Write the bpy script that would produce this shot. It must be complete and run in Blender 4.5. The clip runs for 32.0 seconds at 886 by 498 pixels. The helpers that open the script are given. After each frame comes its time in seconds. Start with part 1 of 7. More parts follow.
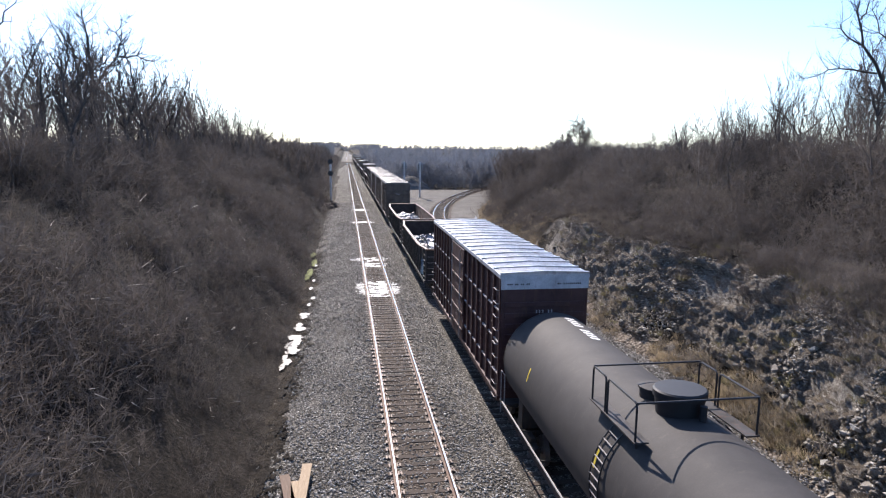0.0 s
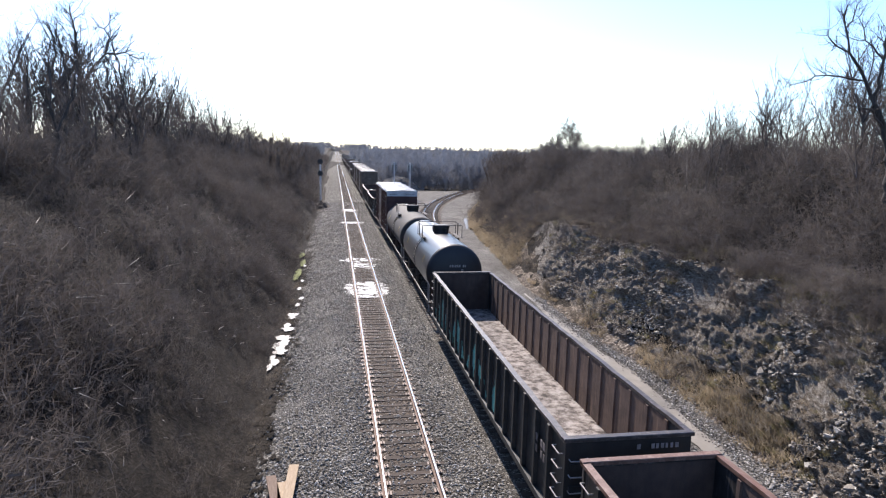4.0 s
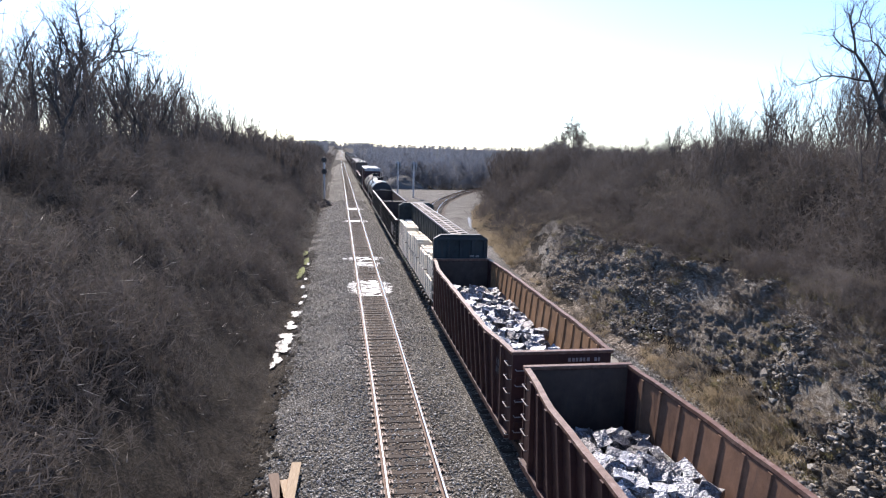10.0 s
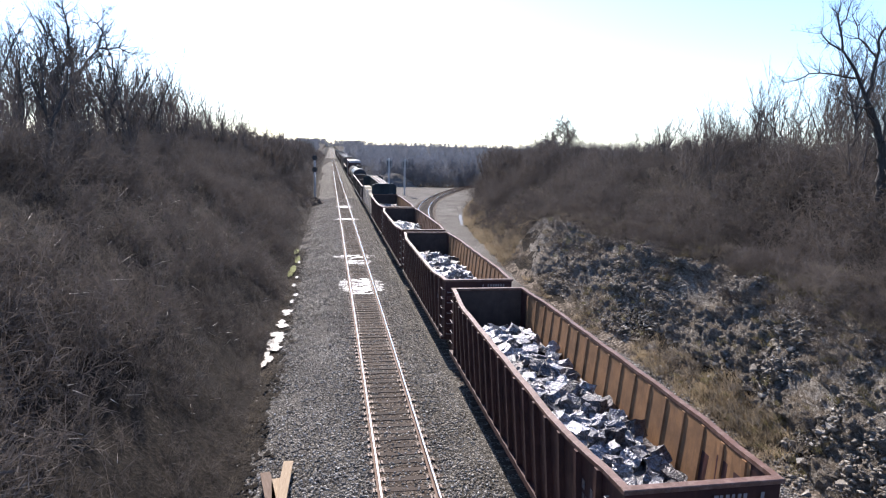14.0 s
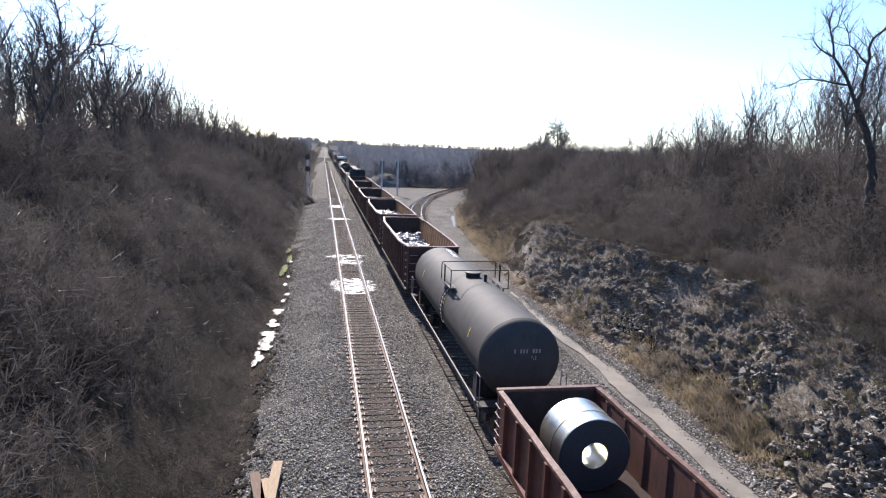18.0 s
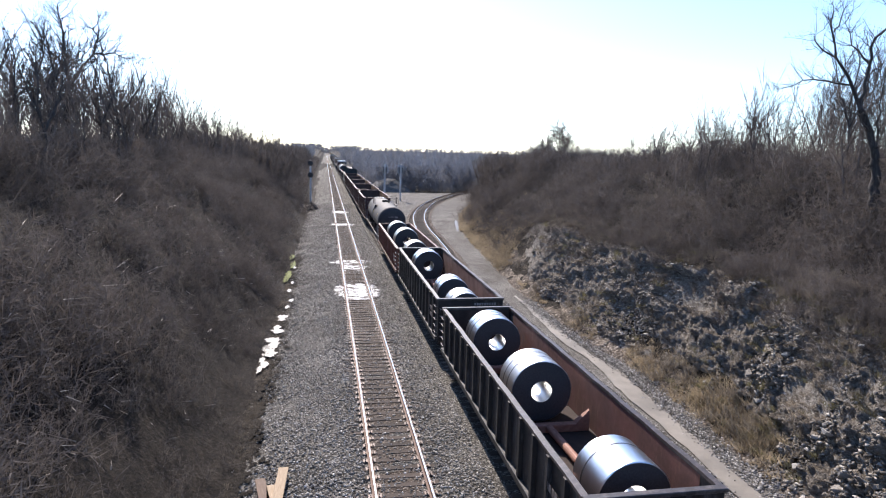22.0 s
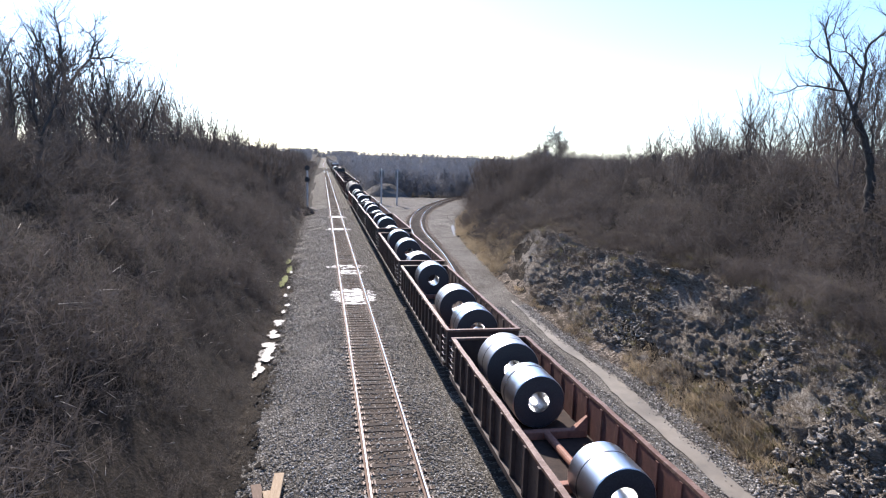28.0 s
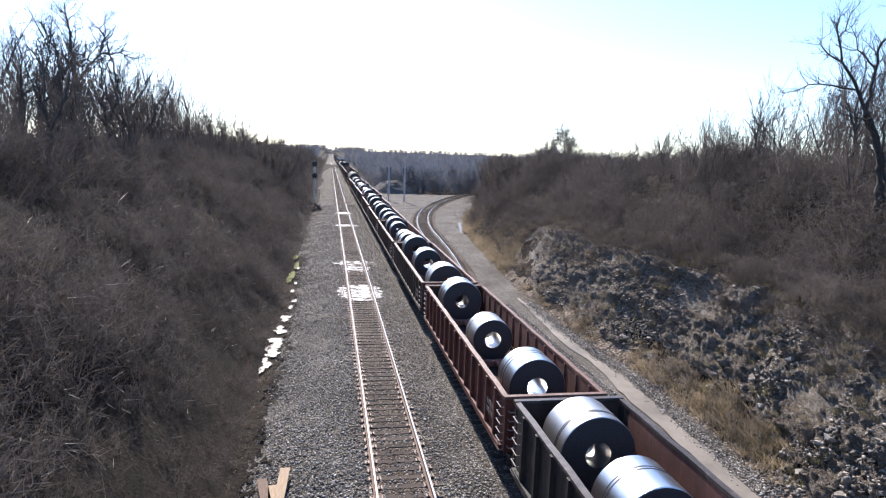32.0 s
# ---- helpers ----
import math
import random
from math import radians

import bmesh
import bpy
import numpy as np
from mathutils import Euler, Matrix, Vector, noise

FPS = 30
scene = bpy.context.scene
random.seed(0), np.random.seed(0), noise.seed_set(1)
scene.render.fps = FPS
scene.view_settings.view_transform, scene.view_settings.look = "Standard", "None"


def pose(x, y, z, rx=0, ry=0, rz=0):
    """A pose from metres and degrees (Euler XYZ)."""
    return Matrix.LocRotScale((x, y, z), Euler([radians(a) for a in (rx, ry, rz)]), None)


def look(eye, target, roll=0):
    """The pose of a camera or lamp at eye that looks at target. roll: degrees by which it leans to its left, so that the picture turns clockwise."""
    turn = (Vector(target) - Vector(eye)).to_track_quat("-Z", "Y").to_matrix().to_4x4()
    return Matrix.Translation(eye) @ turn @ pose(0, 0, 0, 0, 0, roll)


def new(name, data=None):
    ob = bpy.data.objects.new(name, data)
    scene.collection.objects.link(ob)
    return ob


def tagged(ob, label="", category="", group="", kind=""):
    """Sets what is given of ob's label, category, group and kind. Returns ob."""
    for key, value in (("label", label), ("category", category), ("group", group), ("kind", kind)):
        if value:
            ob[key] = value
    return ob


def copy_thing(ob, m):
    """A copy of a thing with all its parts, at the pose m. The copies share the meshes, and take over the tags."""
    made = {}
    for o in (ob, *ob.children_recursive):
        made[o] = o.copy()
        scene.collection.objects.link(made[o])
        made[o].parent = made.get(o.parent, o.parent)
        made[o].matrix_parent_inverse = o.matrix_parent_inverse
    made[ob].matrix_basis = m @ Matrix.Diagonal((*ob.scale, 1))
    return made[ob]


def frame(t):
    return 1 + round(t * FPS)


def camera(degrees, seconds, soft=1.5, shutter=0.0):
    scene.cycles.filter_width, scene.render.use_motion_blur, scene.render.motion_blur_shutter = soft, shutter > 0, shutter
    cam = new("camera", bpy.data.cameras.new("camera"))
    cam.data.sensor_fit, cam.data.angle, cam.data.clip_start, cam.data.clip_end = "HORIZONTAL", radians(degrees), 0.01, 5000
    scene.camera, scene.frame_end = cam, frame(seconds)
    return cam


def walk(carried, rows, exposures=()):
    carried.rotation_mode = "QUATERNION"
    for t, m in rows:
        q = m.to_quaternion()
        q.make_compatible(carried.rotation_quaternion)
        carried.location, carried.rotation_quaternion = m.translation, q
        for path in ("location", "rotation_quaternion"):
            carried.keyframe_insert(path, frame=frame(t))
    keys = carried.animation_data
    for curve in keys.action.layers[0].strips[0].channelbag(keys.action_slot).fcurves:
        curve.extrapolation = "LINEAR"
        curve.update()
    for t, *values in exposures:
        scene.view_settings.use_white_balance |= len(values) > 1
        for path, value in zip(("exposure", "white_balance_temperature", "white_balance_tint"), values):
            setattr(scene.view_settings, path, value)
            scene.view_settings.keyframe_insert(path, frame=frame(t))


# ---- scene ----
# Camera: held by hand on an overbridge, it only turns a little.
CX, CZ = -2.062, 9.099
cam = camera(70, 32.0, soft=1.15)
walk(cam, [
    (0, pose(CX, 0, CZ, 81.063, -0.692, -8.706)),
    (0.5, pose(CX, 0, CZ, 81.163, -0.518, -8.977)),
    (1, pose(CX, 0, CZ, 81.238, -0.586, -9.122)),
    (1.5, pose(CX, 0, CZ, 81.282, -0.678, -9.203)),
    (2, pose(CX, 0, CZ, 81.316, -0.964, -9.149)),
    (2.5, pose(CX, 0, CZ, 81.292, -0.996, -9.205)),
    (3, pose(CX, 0, CZ, 81.220, -1.270, -9.316)),
    (3.5, pose(CX, 0, CZ, 81.191, -1.228, -9.524)),
    (5.5, pose(CX, 0, CZ, 80.986, -1.775, -9.722)),
    (6, pose(CX, 0, CZ, 80.826, -1.510, -9.710)),
    (6.5, pose(CX, 0, CZ, 80.837, -1.388, -9.580)),
    (7, pose(CX, 0, CZ, 80.867, -1.366, -9.466)),
    (7.5, pose(CX, 0, CZ, 80.870, -1.541, -9.307)),
    (8, pose(CX, 0, CZ, 80.830, -1.426, -9.193)),
    (8.5, pose(CX, 0, CZ, 80.820, -1.293, -9.235)),
    (9, pose(CX, 0, CZ, 80.865, -1.165, -9.249)),
    (9.5, pose(CX, 0, CZ, 80.971, -1.335, -9.231)),
    (10, pose(CX, 0, CZ, 81.090, -1.611, -9.229)),
    (10.5, pose(CX, 0, CZ, 81.165, -1.590, -9.188)),
    (11, pose(CX, 0, CZ, 81.140, -1.453, -9.155)),
    (11.5, pose(CX, 0, CZ, 81.057, -1.471, -9.122)),
    (12, pose(CX, 0, CZ, 81.017, -1.828, -9.165)),
    (12.5, pose(CX, 0, CZ, 80.998, -1.890, -9.190)),
    (13, pose(CX, 0, CZ, 80.915, -1.443, -9.339)),
    (13.5, pose(CX, 0, CZ, 80.891, -1.365, -9.684)),
    (14, pose(CX, 0, CZ, 80.896, -1.494, -10.041)),
    (14.5, pose(CX, 0, CZ, 80.963, -1.411, -10.360)),
    (16.5, pose(CX, 0, CZ, 81.106, -1.861, -10.582)),
    (17, pose(CX, 0, CZ, 81.062, -2.054, -10.519)),
    (17.5, pose(CX, 0, CZ, 81.016, -2.162, -10.583)),
    (18, pose(CX, 0, CZ, 80.994, -2.208, -10.636)),
    (18.5, pose(CX, 0, CZ, 81.008, -2.228, -10.725)),
    (19, pose(CX, 0, CZ, 81.017, -1.901, -10.829)),
    (19.5, pose(CX, 0, CZ, 81.082, -1.671, -10.802)),
    (20, pose(CX, 0, CZ, 81.175, -1.685, -10.748)),
    (20.5, pose(CX, 0, CZ, 81.248, -1.634, -10.646)),
    (21, pose(CX, 0, CZ, 81.293, -1.620, -10.574)),
    (21.5, pose(CX, 0, CZ, 81.367, -1.566, -10.510)),
    (22, pose(CX, 0, CZ, 81.396, -1.555, -10.419)),
    (22.5, pose(CX, 0, CZ, 81.390, -1.686, -10.331)),
    (23, pose(CX, 0, CZ, 81.332, -1.848, -10.211)),
    (23.5, pose(CX, 0, CZ, 81.260, -1.710, -10.147)),
    (24, pose(CX, 0, CZ, 81.208, -1.751, -10.055)),
    (24.5, pose(CX, 0, CZ, 81.162, -1.646, -10.039)),
    (25, pose(CX, 0, CZ, 81.208, -2.065, -9.953)),
    (25.5, pose(CX, 0, CZ, 81.255, -1.894, -10.080)),
    (27.5, pose(CX, 0, CZ, 81.826, -1.590, -10.748)),
    (28, pose(CX, 0, CZ, 81.840, -1.662, -10.710)),
    (28.5, pose(CX, 0, CZ, 81.873, -1.678, -10.756)),
    (29, pose(CX, 0, CZ, 81.908, -1.646, -10.688)),
    (29.5, pose(CX, 0, CZ, 81.912, -1.469, -10.667)),
    (30, pose(CX, 0, CZ, 81.908, -1.346, -10.520)),
    (30.5, pose(CX, 0, CZ, 81.897, -1.547, -10.392)),
    (31, pose(CX, 0, CZ, 81.836, -1.600, -10.172)),
    (31.5, pose(CX, 0, CZ, 81.725, -2.199, -10.019)),
    (32, pose(CX, 0, CZ, 81.545, -1.976, -10.042)),
], exposures=[(0, 0.95, 6250, 16), (32, 0.95, 6250, 16)])

# World, sun, exposure
SUN_EL, SUN_AZ = 40.0, -8.0        # degrees; azimuth from +y towards +x
world = bpy.data.worlds.new("world")
scene.world = world
world.use_nodes = True
wn = world.node_tree
sky = wn.nodes.new("ShaderNodeTexSky")
sky.sky_type = "NISHITA"
sky.sun_disc = False
sky.sun_elevation = radians(SUN_EL)
sky.sun_rotation = radians(SUN_AZ)
sky.air_density, sky.dust_density, sky.ozone_density = 0.9, 0.55, 1.0
wn.nodes["Background"].inputs["Strength"].default_value = 0.122
sky_tint = wn.nodes.new("ShaderNodeMix")          # tints the whole sky cooler
sky_tint.data_type, sky_tint.blend_type = "RGBA", "MULTIPLY"
sky_tint.inputs[0].default_value, sky_tint.inputs[7].default_value = 1.0, (0.85, 1.0, 1.15, 1)
wn.links.new(sky.outputs[0], sky_tint.inputs[6])
wn.links.new(sky_tint.outputs[2], wn.nodes["Background"].inputs["Color"])
sun_data = bpy.data.lights.new("sun", "SUN")
sun_data.energy, sun_data.angle, sun_data.color = 5.0, radians(0.6), (1.0, 0.905, 0.78)
sun = new("sun", sun_data)
_el, _az = radians(SUN_EL), radians(SUN_AZ)
sun.matrix_world = look((0, 0, 60), (-60 * math.sin(_az) * math.cos(_el), -60 * math.cos(_az) * math.cos(_el), 60 - 60 * math.sin(_el)))

# ---- materials ----
def node(nt, kind, **inp):
    n = nt.nodes.new(kind)
    for k, v in inp.items():
        n.inputs[k.replace("_", " ")].default_value = v
    return n


def ramp(nt, fac, stops):
    r = nt.nodes.new("ShaderNodeValToRGB")
    while len(r.color_ramp.elements) < len(stops):
        r.color_ramp.elements.new(0.5)
    for e, (p, c) in zip(r.color_ramp.elements, stops):
        e.position, e.color = p, (*c, 1)
    nt.links.new(fac, r.inputs[0])
    return r.outputs[0]


def mixc(nt, fac, a, b, mode="MIX"):
    m = nt.nodes.new("ShaderNodeMix")
    m.data_type, m.blend_type = "RGBA", mode
    for sock, v in ((m.inputs[0], fac), (m.inputs[6], a), (m.inputs[7], b)):
        if hasattr(v, "is_linked"):
            nt.links.new(v, sock)
        else:
            sock.default_value = v if isinstance(v, (int, float)) else (*v, 1)
    return m.outputs[2]


def base_mat(name, rough=0.8, metal=0.0, spec=0.5):
    m = bpy.data.materials.new(name)
    m.use_nodes = True
    nt = m.node_tree
    b = nt.nodes["Principled BSDF"]
    b.inputs["Roughness"].default_value = rough
    b.inputs["Metallic"].default_value = metal
    b.inputs["Specular IOR Level"].default_value = spec
    return m, nt, b


def coords(nt, which="Object"):
    return nt.nodes.new("ShaderNodeTexCoord").outputs[which]


def noise_tex(nt, vec, scale, detail=4, rough=0.6, stretch=None):
    if stretch:
        mp = nt.nodes.new("ShaderNodeMapping")
        mp.inputs["Scale"].default_value = stretch
        nt.links.new(vec, mp.inputs["Vector"])
        vec = mp.outputs[0]
    n = node(nt, "ShaderNodeTexNoise", Scale=scale, Detail=detail, Roughness=rough)
    nt.links.new(vec, n.inputs["Vector"])
    return n.outputs["Fac"]


def bump(nt, b, height, strength=0.4, dist=0.02):
    n = nt.nodes.new("ShaderNodeBump")
    n.inputs["Strength"].default_value, n.inputs["Distance"].default_value = strength, dist
    nt.links.new(height, n.inputs["Height"])
    nt.links.new(n.outputs[0], b.inputs["Normal"])


def paint(name, col, rust=(0.10, 0.045, 0.025), wear=0.5, rough=0.55, metal=0.0, streak=True, scale=1.3, dents=0.25):
    """Weathered paint: broad fading, vertical streaks of rust and dirt, fine grain."""
    m, nt, b = base_mat(name, rough, metal)
    v = coords(nt)
    n1 = noise_tex(nt, v, scale, 6, 0.65)
    n2 = noise_tex(nt, v, 5.0, 5, 0.7, (1.0, 1.6, 0.18) if streak else None)
    n3 = noise_tex(nt, v, 40, 3, 0.6)
    dark = tuple(c * 0.55 for c in col)
    c1 = mixc(nt, ramp(nt, n1, [(0.35, (0, 0, 0)), (0.68, (1, 1, 1))]), col, dark)
    c2 = mixc(nt, ramp(nt, n2, [(0.62 - 0.22 * wear, (0, 0, 0)), (0.80 - 0.1 * wear, (1, 1, 1))]), c1, rust)
    mul = mixc(nt, 1.0, c2, ramp(nt, n3, [(0.3, (0.72, 0.72, 0.72)), (0.7, (1.0, 1.0, 1.0))]), "MULTIPLY")
    nt.links.new(mul, b.inputs["Base Color"])
    if dents > 0.1:
        rr = ramp(nt, n1, [(0.3, (rough * 0.8,) * 3), (0.7, (min(1, rough * 1.25),) * 3)])
        nt.links.new(rr, b.inputs["Roughness"])
    bump(nt, b, n1, dents, 0.03)
    return m


def grained(name, stops, scale, rough=0.9, stretch=None, bump_s=0.5, bump_d=0.02, big=None, spec=0.3, which="Object", vary=0.0):
    """Natural surface: fine grain through stops, multiplied by a broad mottling, and a random tint per object."""
    m, nt, b = base_mat(name, rough, 0.0, spec)
    v = coords(nt, which)
    n1 = noise_tex(nt, v, scale, 6, 0.7, stretch)
    c = ramp(nt, n1, stops)
    if big:
        n2 = noise_tex(nt, v, big, 4, 0.6)
        c = mixc(nt, 1.0, c, ramp(nt, n2, [(0.3, (0.6, 0.6, 0.6)), (0.7, (1.1, 1.08, 1.05))]), "MULTIPLY")
    if vary:
        oi = nt.nodes.new("ShaderNodeObjectInfo")
        c = mixc(nt, 1.0, c, ramp(nt, oi.outputs["Random"], [(0.0, (1 - vary,) * 3), (1.0, (1.0, 1.0, 1.0))]), "MULTIPLY")
    nt.links.new(c, b.inputs["Base Color"])
    if bump_s:
        bump(nt, b, n1, bump_s, bump_d)
    return m


def stones_mat(name, stops, scale, rough=0.9, dist=0.03, strength=0.9, big=0.25, bigcol=((0.7, 0.68, 0.66), (1.1, 1.1, 1.1))):
    """Crushed stone: each cell its own grey, with dark gaps between and relief."""
    m, nt, b = base_mat(name, rough, 0.0, 0.08)
    v = coords(nt)
    wob = node(nt, "ShaderNodeTexVoronoi", Scale=scale)
    nt.links.new(v, wob.inputs["Vector"])
    sep = nt.nodes.new("ShaderNodeSeparateColor")
    nt.links.new(wob.outputs["Color"], sep.inputs[0])
    c = ramp(nt, sep.outputs[0], stops)
    gap = ramp(nt, wob.outputs["Distance"], [(0.25, (1, 1, 1)), (0.75, (0.42, 0.41, 0.40))])
    c = mixc(nt, 1.0, c, gap, "MULTIPLY")
    n2 = noise_tex(nt, v, big, 5, 0.65)
    c = mixc(nt, 1.0, c, ramp(nt, n2, [(0.32, bigcol[0]), (0.68, bigcol[1])]), "MULTIPLY")
    nt.links.new(c, b.inputs["Base Color"])
    inv = nt.nodes.new("ShaderNodeMath")
    inv.operation = "SUBTRACT"
    inv.inputs[0].default_value = 1.0
    nt.links.new(wob.outputs["Distance"], inv.inputs[1])
    bump(nt, b, inv.outputs[0], strength, dist)
    return m


def plain(name, col, rough=0.6, metal=0.0, var=0.25, scale=6.0):
    m, nt, b = base_mat(name, rough, metal)
    n = noise_tex(nt, coords(nt), scale, 5, 0.65)
    nt.links.new(ramp(nt, n, [(0.3, tuple(c * (1 - var) for c in col)), (0.7, tuple(min(1, c * (1 + var)) for c in col))]), b.inputs["Base Color"])
    return m


M_BALLAST = stones_mat("crushed_stone_ballast", [(0.0, (0.057, 0.053, 0.048)), (0.45, (0.142, 0.135, 0.123)), (0.8, (0.258, 0.247, 0.227)), (1.0, (0.47, 0.455, 0.425))], 19, dist=0.06, bigcol=((0.66, 0.64, 0.61), (1.12, 1.11, 1.09)))
M_BALLAST_BROWN = stones_mat("stained_ballast", [(0.0, (0.06, 0.048, 0.039)), (0.6, (0.17, 0.14, 0.115)), (1.0, (0.36, 0.315, 0.27))], 19, dist=0.06)
M_GRAVEL = stones_mat("road_gravel", [(0.0, (0.098, 0.092, 0.085)), (0.5, (0.185, 0.176, 0.164)), (1.0, (0.34, 0.327, 0.306))], 26, dist=0.03, strength=0.6, big=0.30, bigcol=((0.55, 0.53, 0.50), (1.15, 1.14, 1.12)))
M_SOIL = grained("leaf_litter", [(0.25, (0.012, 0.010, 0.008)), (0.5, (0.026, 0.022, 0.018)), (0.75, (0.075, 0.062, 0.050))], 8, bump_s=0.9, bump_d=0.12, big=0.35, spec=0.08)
M_TALUS = stones_mat("talus_gravel", [(0.0, (0.08, 0.068, 0.057)), (0.5, (0.21, 0.183, 0.155)), (1.0, (0.42, 0.385, 0.34))], 9, dist=0.06, strength=0.8, big=0.5, bigcol=((0.6, 0.55, 0.5), (1.1, 1.05, 1.0)))
M_STONE, _nt, _b = base_mat("ballast_stone", 0.85, 0.0, 0.35)
_g = _nt.nodes.new("ShaderNodeNewGeometry")
_nt.links.new(ramp(_nt, _g.outputs["Random Per Island"], [(0.0, (0.105, 0.097, 0.087)), (0.5, (0.217, 0.204, 0.184)), (0.85, (0.355, 0.337, 0.31)), (1.0, (0.57, 0.55, 0.515))]), _b.inputs["Base Color"])
M_MUD = grained("smooth_mud", [(0.3, (0.19, 0.172, 0.145)), (0.7, (0.25, 0.228, 0.195))], 2.5, rough=0.5, bump_s=0.25, bump_d=0.02, big=0.4, spec=0.5)
M_TIE = grained("weathered_tie_wood", [(0.3, (0.042, 0.031, 0.024)), (0.6, (0.078, 0.060, 0.048)), (0.8, (0.14, 0.114, 0.094))], 9, stretch=(0.4, 4, 4), bump_s=0.6, bump_d=0.01, vary=0.5)
M_RAIL_TOP = plain("polished_rail_steel", (0.75, 0.74, 0.72), 0.22, 1.0, 0.08, 30)
M_RAIL = plain("rusty_rail_web", (0.13, 0.075, 0.05), 0.8, 0.0, 0.35, 25)
M_PLATE = plain("rusty_tie_plate", (0.12, 0.09, 0.075), 0.6, 0.3, 0.35, 18)
M_BARK = grained("grey_bark", [(0.3, (0.035, 0.03, 0.028)), (0.6, (0.085, 0.075, 0.068)), (0.8, (0.15, 0.135, 0.12))], 5, stretch=(3, 3, 0.5), bump_s=0.5, bump_d=0.02, vary=0.4)
M_TWIG = grained("bare_twigs", [(0.3, (0.070, 0.060, 0.055)), (0.5, (0.133, 0.116, 0.106)), (0.72, (0.215, 0.189, 0.170))], 0.7, bump_s=0, big=0.16)
# darker than the brush twigs: backlit silhouette put into the colour
M_TWIG_DARK = grained("silhouette_branches", [(0.3, (0.036, 0.032, 0.030)), (0.55, (0.075, 0.066, 0.062)), (0.8, (0.13, 0.113, 0.105))], 0.9, bump_s=0)
M_TWIG_MID = grained("grey_brown_branches", [(0.3, (0.060, 0.053, 0.050)), (0.55, (0.125, 0.110, 0.102)), (0.8, (0.21, 0.187, 0.172))], 0.9, bump_s=0)
# distant haze put into the colour: twigs lightened and turned blue-grey
M_WOODS = grained("haze_tinted_twigs", [(0.3, (0.185, 0.196, 0.222)), (0.7, (0.26, 0.273, 0.305))], 0.15, bump_s=0, big=0.02)
M_TWIG_PALE = plain("bleached_dead_wood", (0.46, 0.42, 0.37), 0.8, 0.0, 0.25, 3)
M_GRASS = grained("dry_grass", [(0.3, (0.22, 0.178, 0.122)), (0.55, (0.42, 0.352, 0.25)), (0.8, (0.58, 0.51, 0.385))], 2.2, bump_s=0, big=0.3)
M_WEED = grained("grey_dead_weeds", [(0.3, (0.10, 0.085, 0.07)), (0.55, (0.22, 0.195, 0.165)), (0.8, (0.40, 0.365, 0.31))], 1.8, bump_s=0, big=0.3)
M_MOSS = grained("bright_moss", [(0.3, (0.08, 0.09, 0.03)), (0.7, (0.18, 0.20, 0.05))], 7, bump_s=0.6, bump_d=0.04)
M_ROCK, _nt, _b = base_mat("weathered_limestone", 0.92, 0.0, 0.2)
_v = coords(_nt)
_n1 = noise_tex(_nt, _v, 7.0, 8, 0.78, (1, 1, 1.7))
_n2 = noise_tex(_nt, _v, 0.55, 5, 0.65)
_n3 = noise_tex(_nt, _v, 26.0, 4, 0.7)
_c = ramp(_nt, _n1, [(0.36, (0.13, 0.114, 0.095)), (0.50, (0.265, 0.24, 0.208)), (0.66, (0.50, 0.475, 0.43))])
_c = mixc(_nt, 1.0, _c, ramp(_nt, _n3, [(0.35, (0.55, 0.53, 0.50)), (0.6, (1.1, 1.1, 1.1))]), "MULTIPLY")
_soil = ramp(_nt, _n3, [(0.3, (0.062, 0.049, 0.037)), (0.55, (0.135, 0.110, 0.084)), (0.75, (0.23, 0.195, 0.152))])
_geo = _nt.nodes.new("ShaderNodeNewGeometry")
_sep = _nt.nodes.new("ShaderNodeSeparateXYZ")
_nt.links.new(_geo.outputs["True Normal"], _sep.inputs[0])
_add = _nt.nodes.new("ShaderNodeMath")
_add.operation = "MULTIPLY_ADD"
_nt.links.new(_n2, _add.inputs[0])
_add.inputs[1].default_value = 1.7
_nt.links.new(_sep.outputs["Z"], _add.inputs[2])
_half = _nt.nodes.new("ShaderNodeMath")
_half.operation = "MULTIPLY"
_half.inputs[1].default_value = 0.5
_nt.links.new(_add.outputs[0], _half.inputs[0])
_c = mixc(_nt, ramp(_nt, _half.outputs[0], [(1.22 / 2, (0, 0, 0)), (1.80 / 2, (1, 1, 1))]), _c, _soil)
_nt.links.new(_c, _b.inputs["Base Color"])
bump(_nt, _b, mixc(_nt, 0.45, _n1, _n3), 1.0, 0.22)
M_RUBBLE, _nt, _b = base_mat("broken_limestone", 0.9, 0.0, 0.2)
_g = _nt.nodes.new("ShaderNodeNewGeometry")
_n1 = noise_tex(_nt, coords(_nt), 14, 5, 0.7)
_c = ramp(_nt, _g.outputs["Random Per Island"], [(0.0, (0.11, 0.096, 0.080)), (0.4, (0.20, 0.18, 0.154)), (0.8, (0.30, 0.278, 0.246)), (1.0, (0.46, 0.44, 0.405))])
_nt.links.new(mixc(_nt, 1.0, _c, ramp(_nt, _n1, [(0.35, (0.6, 0.58, 0.55)), (0.6, (1.05, 1.05, 1.05))]), "MULTIPLY"), _b.inputs["Base Color"])
bump(_nt, _b, _n1, 0.6, 0.04)
M_WATER, _nt, _b = base_mat("standing_water", 0.40, 0.0, 0.5)
_b.inputs["Base Color"].default_value = (0.035, 0.03, 0.025, 1)
bump(_nt, _b, noise_tex(_nt, coords(_nt), 3.0, 3), 0.05, 0.02)
